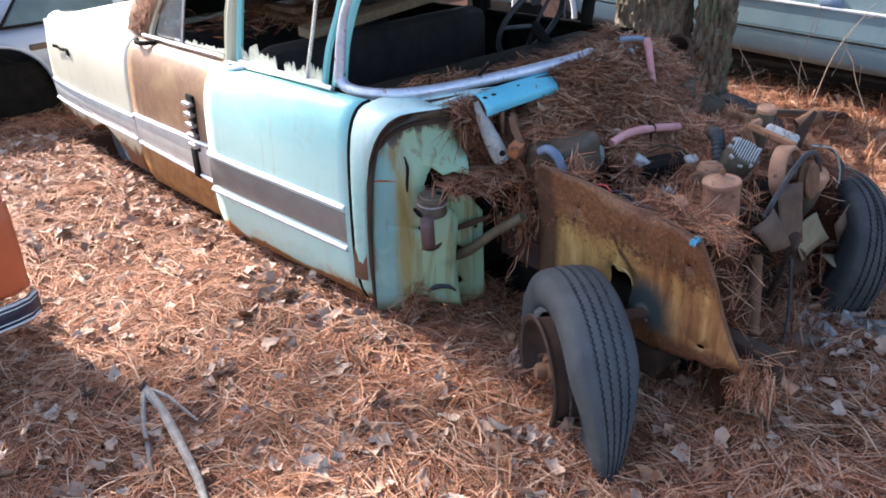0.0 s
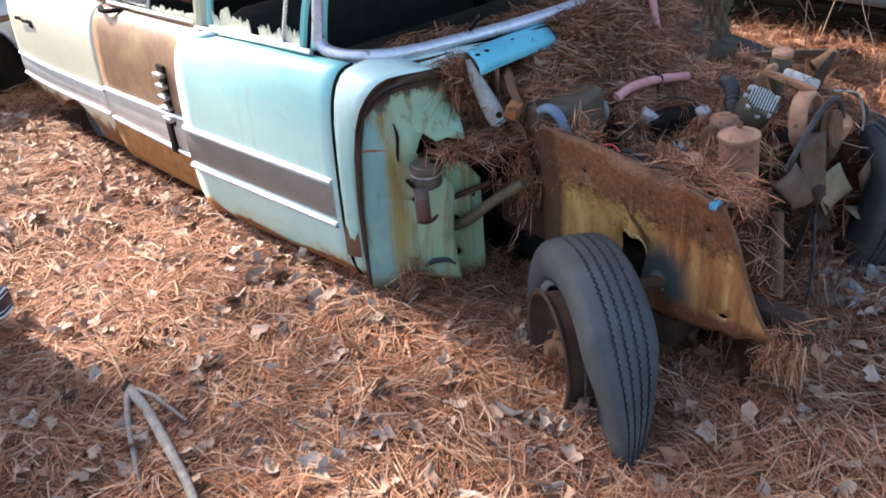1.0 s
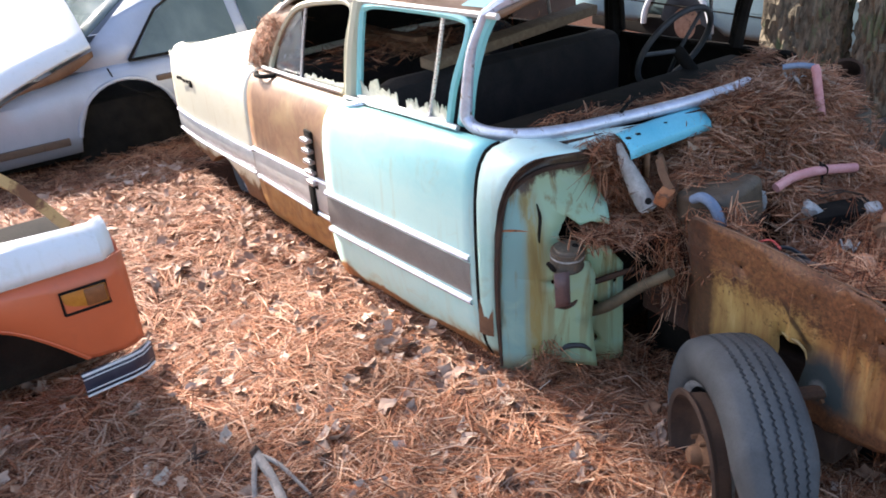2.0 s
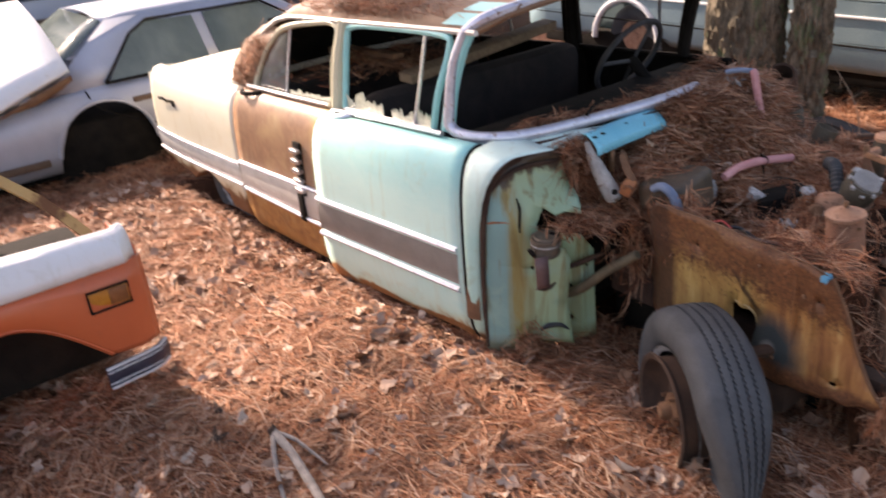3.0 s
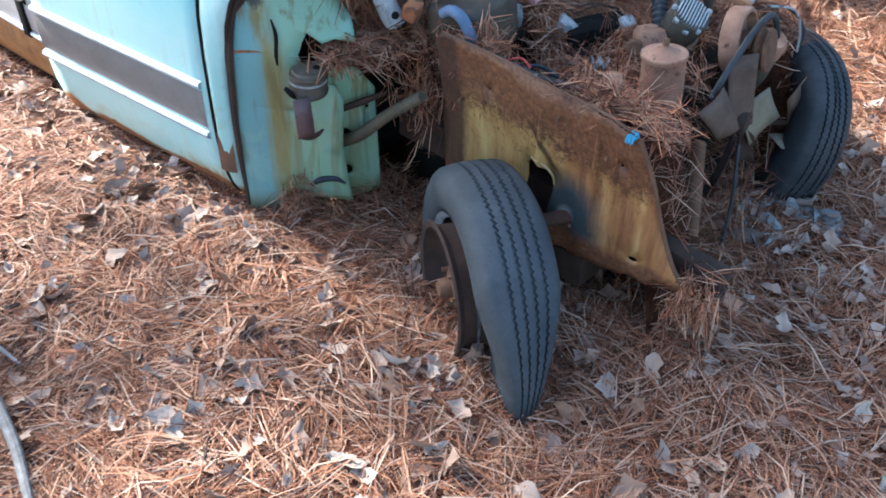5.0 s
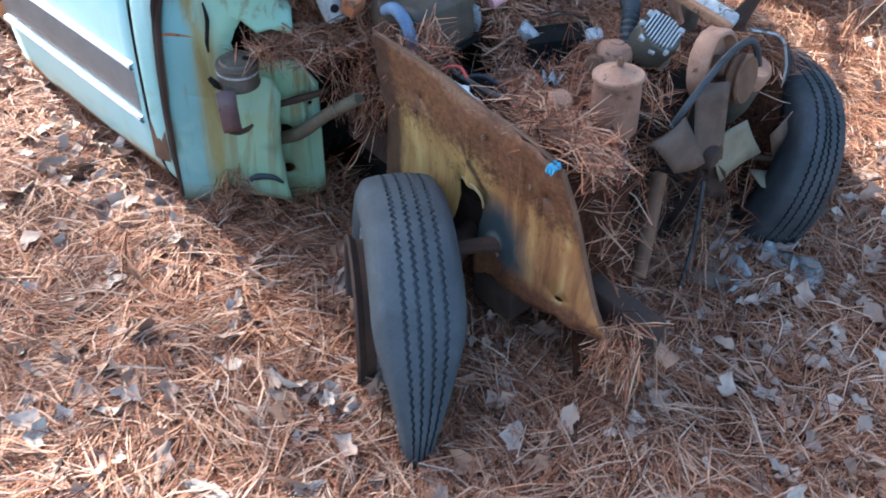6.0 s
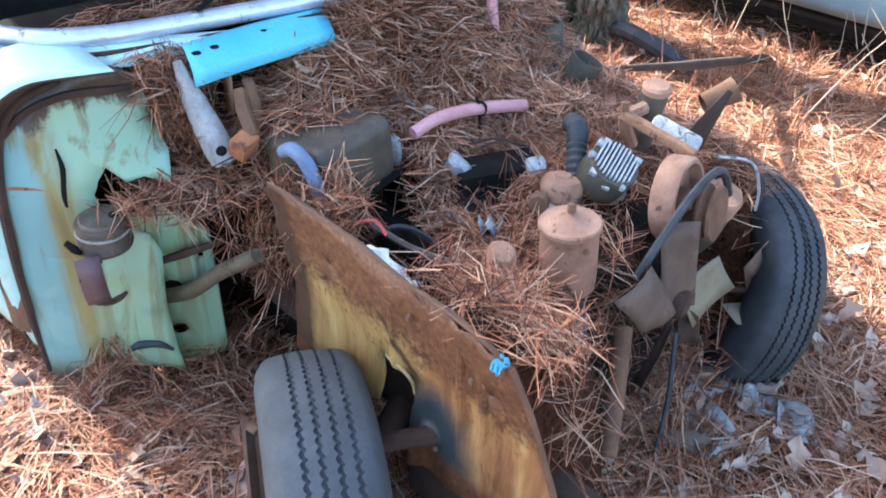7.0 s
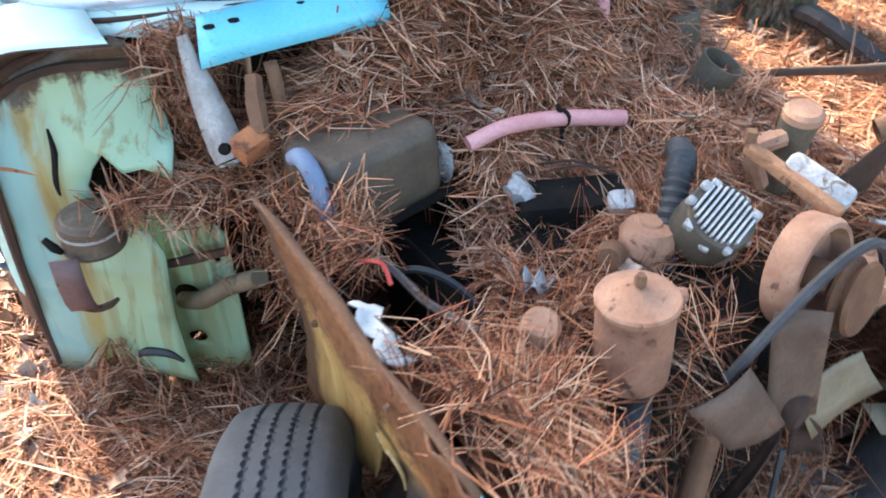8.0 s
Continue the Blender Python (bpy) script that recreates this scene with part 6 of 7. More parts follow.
add_needles(x, y, heap_z(x, y) + 0.03, 0.15, 0.75, 0.0021)
n = 2600
y = rng.uniform(2.86, 3.15, n)
add_needles(rng.normal(-1.42, 0.05, n), y, 0.925 + np.abs(rng.normal(0, 0.02, n)), 0.14, 0.3)
n = 150
add_needles(rng.normal(-1.26, 0.04, n), rng.normal(2.64, 0.08, n), 0.79 + np.abs(rng.normal(0, 0.008, n)), 0.14, 0.12)
# on the dash and round the windscreen
n = 1500
y = 2.30 + 1.35 * rng.uniform(0, 1, n) ** 0.75
x = -1.575 - 0.16 * ((y - MID) / 0.7) ** 2 - np.abs(rng.normal(0, 1, n)) * (0.008 + 0.016 * (y - 2.3))
add_needles(x, y, 0.945 + np.abs(rng.normal(0, 0.012, n)) - 0.25 * np.maximum(0, -1.95 - x), 0.12, 0.25)
n = 600
x = rng.uniform(-1.62, -1.44, n)
add_needles(x, 2.43 + rng.normal(0, 0.04, n), 0.88 - 0.25 * np.maximum(0, x + 1.45) + np.abs(rng.normal(0, 0.012, n)), 0.12, 0.3)
# behind the wing stub: hanging strands and the ledge above the bracket
n = 2000
x, y = rng.normal(-1.46, 0.025, n), rng.normal(2.425, 0.025, n)
add_needles(x, y, rng.uniform(0.60, 0.88, n), 0.13, 1.1)
n = 1500
x, y = rng.normal(-1.40, 0.06, n), rng.uniform(2.29, 2.52, n)
add_needles(x, y, 0.635 + rng.normal(0, 0.016, n), 0.14, 0.25)
n = 160
add_needles(rng.normal(-1.39, 0.02, n), rng.normal(2.235, 0.025, n), rng.normal(0.625, 0.015, n), 0.13, 0.6)
n = 900
add_needles(rng.normal(-1.49, 0.02, n), rng.normal(2.135, 0.035, n), np.abs(rng.normal(0.06, 0.05, n)), 0.10, 0.7)
n = 1600
add_needles(rng.normal(-1.47, 0.06, n), rng.uniform(2.05, 2.55, n), np.abs(rng.normal(0.03, 0.03, n)), 0.12, 0.3)
# over the panel's top edge and its lower tip
n = 300
x = rng.uniform(-0.72, -0.36, n)
add_needles(x, 2.50 + rng.normal(0, 0.05, n), 0.72 + rng.normal(0, 0.014, n) - 0.15 * np.maximum(0, x + 0.5), 0.13, 0.24)
n = 700
add_needles(rng.normal(-1.05, 0.06, n), rng.normal(2.52, 0.03, n), rng.normal(0.69, 0.03, n), 0.12, 0.6)
n = 500
add_needles(rng.normal(-0.21, 0.03, n), rng.normal(2.50, 0.03, n), rng.normal(0.24, 0.04, n), 0.12, 0.8)
n = 350
add_needles(rng.normal(-1.24, 0.03, n), rng.normal(2.46, 0.03, n), rng.normal(0.47, 0.07, n), 0.13, 1.0)
# between the engine and the ground at the front
n = 1500
x, y = rng.uniform(-0.62, -0.30, n), rng.uniform(2.55, 3.6, n)
add_needles(x, y, rng.uniform(0.02, 0.35, n) * np.clip((-0.25 - x) / 0.25, 0.1, 1), 0.15, 0.6)
n = 500
add_needles(rng.normal(-0.56, 0.03, n), rng.normal(2.93, 0.06, n), rng.uniform(0.40, 0.66, n), 0.14, 0.9)
# on the roof by the drip rail, in the corner behind the rear window
n = 1700
x, y = rng.normal(-2.70, 0.30, n), 2.22 + np.abs(rng.normal(0, 0.10, n))
keep = (x < -1.95) & (x > -3.5)
x, y = x[keep], y[keep]
rz = 0.046 * (x + 1.76) + 1.352 + 0.105 * np.sin(np.pi * np.clip((y - 2.2) / 1.5, 0.0, 1)) ** 0.55
add_needles(x, y, rz + np.abs(rng.normal(0, 0.02, len(x))), 0.12, 0.3)
n = 1900
t = rng.uniform(0, 1, n)
add_needles(-3.62 - 0.32 * t + rng.normal(0, 0.03, n), 2.18 + rng.normal(0, 0.035, n), 1.10 - 0.30 * t + rng.normal(0, 0.03, n), 0.14, 0.8)
n = 1500
add_needles(rng.uniform(-3.5, -2.9, n), rng.normal(2.8, 0.25, n), 0.96 + rng.normal(0, 0.02, n), 0.13, 0.3)
mesh_np("straw_on_car", np.concatenate(NV), np.concatenate(NF), NEEDLE, None, "pine needles heaped and hanging on the car", "pine straw")

# Brighter needles spread over the heap in place of sunlight on it.
n = 16000
x, y = rng.uniform(-1.56, -0.66, n), rng.uniform(2.58, 4.2, n)
keep = (((x + 1.11) / 0.19) ** 2 + ((y - 2.765 + 0.25 * (x + 1.11)) / 0.10) ** 2 > 1) & (((x + 0.95) / 0.26) ** 2 + ((y - 2.64) / 0.13) ** 2 > 1) & ~((np.abs(x + 1.175) < 0.10) & (np.abs(y - 2.66) < 0.14)) & (np.hypot(x + 0.93, y - 2.97) > 0.11) & ((x < -0.86) | (y > 3.2))
x, y = x[keep], y[keep]
v, f = scatter_needles(rng, x, y, heap_z(x, y) + 0.030 + np.abs(rng.normal(0, 0.01, len(x))), 0.19, 0.22, 0.0032)
mesh_np("loose_pine_needles", v, f, NEEDLE_TOP, None, "long bright pine needles on the heap, sunlight put into their colour", "pine straw")

# crumpled scraps on the heap
for fx, fy, fs in ((-1.38, 3.285, 0.036), (-1.36, 3.19, 0.024)):
    scrap("crumpled_foil", "crumpled pale grey scrap in the straw heap", "scrap metal", (fx, fy, 0.8), sheet([[(fx - fs + 2 * fs * i / 5 + 0.3 * fs * math.sin(2.0 * j), fy - 0.7 * fs + 1.4 * fs * j / 4, float(heap_z(fx, fy)) + 0.045 + 0.4 * fs * math.sin(1.9 * i + 1.4 * j) - 0.25 * fs * i / 5) for j in range(5)] for i in range(6)]), PALE_METAL, 0.003)

# single dry leaves that stand out
leaf_meshes = []
for k in range(9):
    bm = sheet(leaf_grid(1.0, (0.5, -0.3, 0.2)[k // 3] + 0.13 * (k % 3), (0.25, 0.6, 0.1)[k // 3] + 0.17 * (k % 3)))
    me = bpy.data.meshes.new("dry_leaf")
    bm.to_mesh(me)
    bm.free()
    leaf_meshes.append(me)
leaf_tones = []
for k, (c1, c2) in enumerate((((0.44, 0.32, 0.235), (0.60, 0.47, 0.37)), ((0.34, 0.185, 0.115), (0.47, 0.295, 0.205)), ((0.27, 0.18, 0.13), (0.42, 0.31, 0.24)))):
    leaf_tones.append(surface("dry_leaf_tone", c1, c2, 20, 0.75, 0, 160, 0.3))
for me, mt in zip(leaf_meshes, [leaf_tones[k // 3] for k in range(9)]):
    me.materials.append(mt)
    for p in me.polygons:
        p.use_smooth = True
tone_words = ("pale curled dry leaf on the pine straw", "folded reddish-brown dry leaf on the pine straw", "flat grey dry leaf on the pine straw")


def dry_leaf(x, y, z, size, rz, k, rx=0.0, ry=0.0):
    ob = new("dry_leaf", leaf_meshes[3 * k + int(abs(rz)) % 3])
    ob.matrix_world = pose(x, y, z, rx, ry, rz) @ Matrix.Diagonal((size, size, size, 1))
    tagged(ob, tone_words[k], "leaf", "dry leaves on the straw")


r = random.Random(11)
spots = [(-1.87, 0.76), (-0.99, 1.38), (-0.53, 1.55), (-0.64, 1.90), (-1.43, 1.55), (-1.07, 1.53), (-1.53, 1.94), (-1.45, 1.90), (-0.47, 1.72), (-0.98, 1.30)]
for i in range(190):
    if i < len(spots):
        x, y = spots[i]
        sz, k = r.uniform(0.075, 0.10), 0
    elif i < 130:
        x, y, sz, k = r.uniform(-2.6, 0.5), r.uniform(0.5, 2.0), r.uniform(0.045, 0.085), r.choice((0, 1, 2, 1, 0))
    else:
        x, y, sz, k = r.uniform(-0.3, 0.8), r.uniform(2.1, 4.2), r.uniform(0.045, 0.085), r.choice((0, 1, 2, 2))
    dry_leaf(x, y, float(ground_z(x, y)) + r.uniform(0.035, 0.055), sz, r.uniform(0, 360), k, r.gauss(0, 16), r.gauss(0, 16))
for i in range(86):
    x, y = (r.uniform(-1.45, -0.6), r.uniform(2.52, 3.5)) if i < 46 else (r.uniform(-1.50, -1.02), r.uniform(2.82, 3.7))
    dry_leaf(x, y, float(heap_z(x, y)) + 0.052, r.uniform(0.04, 0.075), r.uniform(0, 360), r.choice((0, 1, 2)), r.gauss(0, 25), r.gauss(0, 25))

# ---- orange truck at the left ----
truck = thing("orange_truck", "orange truck with a white-topped front wing, stripped of its bonnet", "truck", (-2.6, 0.2, 0))
# profile along the wing (own u runs back from the nose towards -y), wing face looks towards +x
def wing_x(u):
    return -2.36 - 0.05 * math.exp(-(u / 0.035) ** 2) + 0.02 * u


def wing_y(u):
    return 0.915 - u


def arch_low(u):
    """Lower edge of the wing: bumper corner, then the wheel arch."""
    if u < 0.20:
        return 0.30 + 0.08 * u
    return min(0.565, 0.32 + 0.245 * math.sin(math.pi / 2 * min(1, (u - 0.20) / 0.35))) if u < 1.0 else max(0.25, 0.62 - 0.5 * (u - 1.0))


us = [0, 0.03, 0.07, 0.12, 0.17, 0.20, 0.25, 0.3, 0.36, 0.42, 0.5, 0.6, 0.75, 0.9, 1.05, 1.2, 1.4, 1.6]
side_r, cap_r = [], []
for u in us:
    x, y, lo, hi = wing_x(u), wing_y(u), arch_low(u), 0.665 + 0.0 * u
    side_r.append([(x + 0.015 * math.sin(math.pi * t), y, lo + (hi - lo) * t) for t in (0, 0.06, 0.2, 0.4, 0.6, 0.8, 1.0)])
    cap_r.append([(x - dx, y - 0.02 * (u < 0.05), hi + dz) for dx, dz in ((-0.004, 0.004), (0.0, 0.04), (0.012, 0.075), (0.035, 0.10 + 0.04 * min(u, 1)), (0.07, 0.11 + 0.05 * min(u, 1)), (0.11, 0.10 + 0.05 * min(u, 1)), (0.13, 0.05))])
wing = part("front_wing", sheet(side_r), ORANGE, truck, "orange lower wing", 0.012)
part("wing_top", sheet(cap_r), CLEAN_WHITE, truck, "white-painted wing top", 0.012)
part("nose_panel", sheet([[(wing_x(0) - 0.005 - dx, 0.905, z) for dx in (0, 0.15, 0.32)] for z in (0.30, 0.45, 0.6, 0.70)]), ORANGE, truck, "", 0.012)
part("arch_lip", tube([(wing_x(u) - 0.005, wing_y(u), arch_low(u)) for u in us[5:]], 0.014, 6, 3), ORANGE, wing)
lamp = part("side_marker", box((wing_x(0.16) + 0.014, 0.755, 0.56), (0.012, 0.15, 0.080), pose(0, 0, 0), 0.006), AMBER, wing, "amber side marker lamp")
part("marker_frame", tube([(wing_x(0.16) + 0.022, y, z) for y, z in ((0.678, 0.518), (0.832, 0.518), (0.832, 0.602), (0.678, 0.602), (0.678, 0.518))], 0.006, 5), DARK, lamp)
part("marker_divider", box((wing_x(0.16) + 0.018, 0.79, 0.56), (0.012, 0.07, 0.065), None, 0.004), surface("dark_amber_lens", (0.18, 0.06, 0.02), (0.25, 0.09, 0.03), 30, 0.3), lamp)
bump_rows = [[(wing_x(u) + 0.018 + 0.01 * math.sin(math.pi * t), wing_y(u) + 0.012, 0.195 + 0.09 * t - 0.05 * max(0, u - 0.1)) for t in (0, 0.25, 0.5, 0.75, 1)] for u in (0, 0.04, 0.09, 0.15, 0.21, 0.26)]
bumper = part("bumper_corner", sheet(bump_rows), NAVY, truck, "navy bumper corner with white lines", 0.02)
for t, w in ((0.04, 0.007), (0.25, 0.004), (0.80, 0.004), (1.0, 0.008)):
    part("white_line", tube([(wing_x(u) + 0.036, wing_y(u) + 0.012, 0.195 + 0.09 * t - 0.05 * max(0, u - 0.1)) for u in (0, 0.04, 0.09, 0.15, 0.21, 0.26)], w * 0.6, 5), CLEAN_WHITE, bumper)
tw = part("front_tyre", tyre_bm(Matrix.Translation((-2.66, -0.14, 0.22)) @ Matrix.Rotation(radians(90), 4, "Y"), 0.70, 0.2), TYRE, truck, "dark truck tyre")
tw.modifiers.new("thick", "SOLIDIFY").thickness = 0.01
part("wheel_disc", lathe([(0, 0.02), (0.08, 0.02), (0.16, -0.02), (0.21, 0.03), (0.215, 0.0), (0, -0.05)], 28, Matrix.Translation((-2.62, -0.14, 0.22)) @ Matrix.Rotation(radians(90), 4, "Y")), RUSTY, truck)
part("axle_beam", tube([(-2.7, -0.14, 0.22), (-3.9, -0.14, 0.22)], 0.04, 10), RUSTY, truck)
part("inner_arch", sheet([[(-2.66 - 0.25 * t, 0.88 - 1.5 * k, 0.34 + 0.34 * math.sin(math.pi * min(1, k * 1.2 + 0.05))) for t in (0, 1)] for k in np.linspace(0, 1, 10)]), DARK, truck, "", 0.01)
# Hidden block, added to stop sunlight passing under the truck.
part("shade_block", box((-3.0, 0.08, 0.325), (0.60, 1.56, 0.45), None, 0.04), DARK, truck, "black block added behind the wing to keep the sun off")
part("frame_rail", box((-3.0, 0.1, 0.36), (0.09, 1.7, 0.10), None, 0.01), RUSTY, truck)
part("radiator_support", tube([(-2.60, 0.80, 0.72), (-2.75, 0.69, 0.86), (-2.92, 0.50, 1.03), (-3.3, 0.45, 1.05), (-3.85, 0.40, 0.98)], 0.028, 4, 2), OCHRE, truck, "ochre angle-iron frame")
part("support_leg", tube([(-2.93, 0.50, 1.01), (-2.97, 0.46, 0.40)], 0.026, 4), RUSTY, truck)
part("support_leg", tube([(-3.60, 0.42, 1.00), (-3.60, 0.42, 0.40)], 0.03, 4), RUSTY, truck)
part("engine_lump", box((-3.25, 0.0, 0.62), (0.55, 0.6, 0.4), None, 0.08), DARK, truck)
for k in range(6):
    part("hose", tube([(-2.75 - 0.1 * k, 0.25, 0.80), (-2.85 - 0.08 * k, 0.15 - 0.03 * k, 0.87), (-3.0 - 0.05 * k, -0.1, 0.80)], 0.014, 6, 4), BLACK_RUBBER, truck)

# ---- silver sedan behind the tail ----
silver = thing("silver_sedan", "silver four-door sedan with a wheel missing, straw on its ledges", "car", (-6.9, 2.6, -0.25))
SX, SG = -6.22, -0.26             # plane of its near side, ground


def body_arch(y, c, r=0.40):
    d = abs(y - c)
    return SG + 0.17 + (math.sqrt(max(r * r - d * d, 0)) + 0.10 if d < r else 0)


ys = sorted(list(np.linspace(-0.35, 4.9, 36)) + [1.47, 1.48, 2.27, 2.28])
rows = []
for y in ys:
    lo = max(body_arch(y, 1.88), body_arch(y, 4.55))
    belt = 0.50 if 1.75 < y < 4.6 else 0.50 - 0.10 * min(1, max(1.75 - y, y - 4.6))
    prof = [(0.0, lo), (0.02, max(lo, 0.05)), (0.035, max(lo, 0.2)), (0.03, max(lo, 0.34)), (0.0, belt - 0.06), (-0.05, belt)]
    rows.append([(SX + dx - 0.10 * max(0, 0.25 - y) ** 1.5, y, z) for dx, z in prof])
sbody = part("body_side", sheet(rows), CAR_SILVER, silver, "", 0.02)
part("arch_lip", tube([(SX + 0.035, 1.88 + 0.40 * math.cos(a), SG + 0.27 + 0.40 * math.sin(a)) for a in np.linspace(0.05, math.pi - 0.05, 16)], 0.018, 6), CAR_SILVER, sbody)
part("rubbing_strip", box((SX + 0.045, 0.62, 0.02), (0.03, 1.55, 0.06), None, 0.01), BLADE, sbody, "grey rubbing strip")
part("rubbing_strip", box((SX + 0.045, 3.35, 0.02), (0.03, 1.9, 0.06), None, 0.01), BLADE, sbody, "grey rubbing strip")
part("door_handle", box((SX + 0.045, 2.22, 0.36), (0.03, 0.16, 0.045), None, 0.01), BLADE, sbody)
part("door_line", tube([(SX + 0.003, 1.80, 0.50), (SX + 0.02, 1.86, 0.36), (SX + 0.03, 2.10, 0.22), (SX + 0.035, 2.33, 0.10), (SX + 0.03, 2.36, -0.08)], 0.007, 5, 4), DARK, sbody)
part("door_line", tube([(SX + 0.003, 3.02, 0.48), (SX + 0.03, 3.02, 0.1), (SX + 0.03, 3.0, -0.08)], 0.007, 5, 3), DARK, sbody)
gh = [[(SX - 0.05 - 0.22 * t, y0 + (y1 - y0) * t, 0.50 + 0.47 * t) for t in (0, 0.35, 0.7, 1.0)] for y0, y1 in ((1.50, 2.15), (1.95, 2.42), (2.3, 2.6), (2.75, 2.75), (3.2, 3.0), (3.7, 3.4), (4.35, 3.6))]
part("greenhouse", sheet(gh), CAR_SILVER, silver, "", 0.02)
for pts in (((2.02, 0.53), (2.90, 0.53), (2.86, 0.90), (2.45, 0.92), (2.28, 0.82)), ((3.0, 0.53), (4.1, 0.53), (3.5, 0.91), (2.96, 0.91))):
    bm = bmesh.new()
    bm.faces.new([bm.verts.new((SX - 0.05 - 0.22 * (z - 0.5) / 0.52 + 0.022, y, z)) for y, z in pts])
    part("side_window", bm, CAR_WINDOW, silver, "greenish side window", 0.008, False)
part("window_trim", tube([(SX - 0.03, 1.98, 0.52), (SX - 0.09, 2.27, 0.86), (SX - 0.17, 2.45, 0.935), (SX - 0.18, 3.5, 0.925), (SX - 0.03, 4.15, 0.52), (SX - 0.03, 1.98, 0.52)], 0.012, 6), DARK, silver)
part("roof", sheet([[(SX - 0.27 - 1.2 * t, y, 0.97 + 0.05 * math.sin(math.pi * t) - 0.03 * abs(y - 2.8) ** 2) for t in np.linspace(0, 1, 7)] for y in np.linspace(2.12, 3.62, 8)]), CAR_SILVER, silver, "", 0.02)
part("rear_screen", sheet([[(SX - 0.07 - 0.22 * t - (1.55 - 0.4 * t) * k, 1.42 + 0.70 * t, 0.52 + 0.45 * t) for k in np.linspace(0, 1, 5)] for t in (0, 0.33, 0.66, 1.0)]), CAR_WINDOW, silver, "sloping rear window", 0.01)
part("boot_deck", sheet([[(SX - 0.05 - 1.6 * k, y, 0.50 - 0.10 * max(0, 0.4 - y)) for k in np.linspace(0, 1, 4)] for y in np.linspace(-0.35, 1.5, 6)]), CAR_SILVER, silver, "", 0.02)
part("front_deck", sheet([[(SX - 0.05 - 1.6 * k, y, 0.50) for k in (0, 0.5, 1)] for y in (3.6, 4.3, 4.9)]), CAR_SILVER, silver, "", 0.02)
part("far_side", box((SX - 1.68, 2.3, 0.15), (0.06, 5.0, 0.66), None, 0.02), CAR_SILVER, silver)
# Near-black block fills the empty arch; its shade is in the colour.
part("shade_block", box((SX - 0.35, 1.88, 0.0), (0.62, 0.86, 0.5), None, 0.05), DARK, silver)
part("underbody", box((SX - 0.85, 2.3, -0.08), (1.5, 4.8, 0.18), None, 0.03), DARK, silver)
lidp = thing("loose_boot_lid", "white car boot lid lying loose and tilted", "car panel", (-6.6, 1.0, 0.3))
la, lb, lc, ld = Vector((-6.12, 1.70, 0.70)), Vector((-6.02, 0.45, 0.20)), Vector((-7.3, 0.35, 0.98)), Vector((-7.3, 1.72, 1.12))
part("panel", sheet([[tuple((la * (1 - s) + ld * s) * (1 - t) + (lb * (1 - s) + lc * s) * t + Vector((0, 0, 0.06 * math.sin(math.pi * s) + 0.04 * math.sin(math.pi * t)))) for s in np.linspace(0, 1, 8)] for t in np.linspace(0, 1, 8)]), CLEAN_WHITE, lidp, "", 0.03)
part("torn_edge", sheet([[tuple(la.lerp(lb, t) + Vector((0.02, 0, -0.03 - 0.07 * k * (0.6 + 0.5 * math.sin(9 * t)))) + Vector((0, 0, 0.035 * math.sin(math.pi * t)))) for k in (0, 0.5, 1)] for t in np.linspace(0, 1, 14)]), RUSTY, lidp, "torn rusty underside edge", 0.008)

# ---- farther vehicles ----
van2 = thing("grey_blue_van", "grey-blue van parked behind the silver car", "van", (-9.5, 2.0, -0.3))
part("body", box((-9.8, 1.6, 0.55), (1.7, 5.0, 1.3), None, 0.15), CAR_SILVER, van2)
part("side_window", box((-8.94, 1.4, 1.12), (0.02, 2.6, 0.36), None, 0.008), DARK_GLASS, van2)
part("upper_body", box((-9.8, 1.5, 1.35), (1.6, 4.6, 0.7), None, 0.2), CAR_SILVER, van2)
part("sill_trim", box((-8.93, 1.6, 0.72), (0.03, 4.9, 0.05), None, 0.01), BLADE, van2)
van3 = thing("dark_pickup", "dark pickup truck standing behind", "truck", (-9.6, 6.2, -0.3))
part("cab", box((-9.6, 5.6, 0.75), (1.7, 1.9, 1.5), None, 0.2), DARK_GLASS, van3)
part("bed", box((-9.6, 7.6, 0.45), (1.7, 2.4, 0.7), None, 0.06), CAR_SILVER, van3)
part("door_pillar", box((-8.73, 5.2, 0.95), (0.05, 0.10, 0.9), None, 0.02), CLEAN_WHITE, van3)
part("door_pillar", box((-8.73, 6.4, 0.95), (0.05, 0.10, 0.9), None, 0.02), CLEAN_WHITE, van3)

van = thing("blue_van", "faded pale blue van with horizontal body seams", "van", (-1.6, 7.0, 0))
vrows = []
for x in sorted(list(np.linspace(-5.6, 2.6, 34)) + [-4.70, -4.0]):
    d = abs(x + 4.35)
    lo = 0.30 + (math.sqrt(max(0.36 ** 2 - d * d, 0)) if d < 0.36 else 0)
    vrows.append([(x, 6.12 - dy, max(lo, z)) for dy, z in ((0.0, 0.28), (0.02, 0.36), (0.03, 0.50), (0.012, 0.505), (0.03, 0.515), (0.035, 0.80), (0.015, 0.806), (0.035, 0.82), (0.0, 1.15), (-0.02, 1.20), (-0.12, 1.9))])
vb = part("body_side", sheet(vrows), VAN, van, "faded pale blue side", 0.02)
part("arch_trim", tube([(-4.35 + 0.37 * math.cos(a), 6.085, 0.30 + 0.37 * math.sin(a)) for a in np.linspace(0, math.pi, 18)], 0.026, 8), CLEAN_WHITE, vb, "white wheel-arch trim")
part("tyre", tyre_bm(Matrix.Translation((-4.35, 6.3, 0.30)) @ Matrix.Rotation(radians(90), 4, "X"), 0.62, 0.2), TYRE, van)
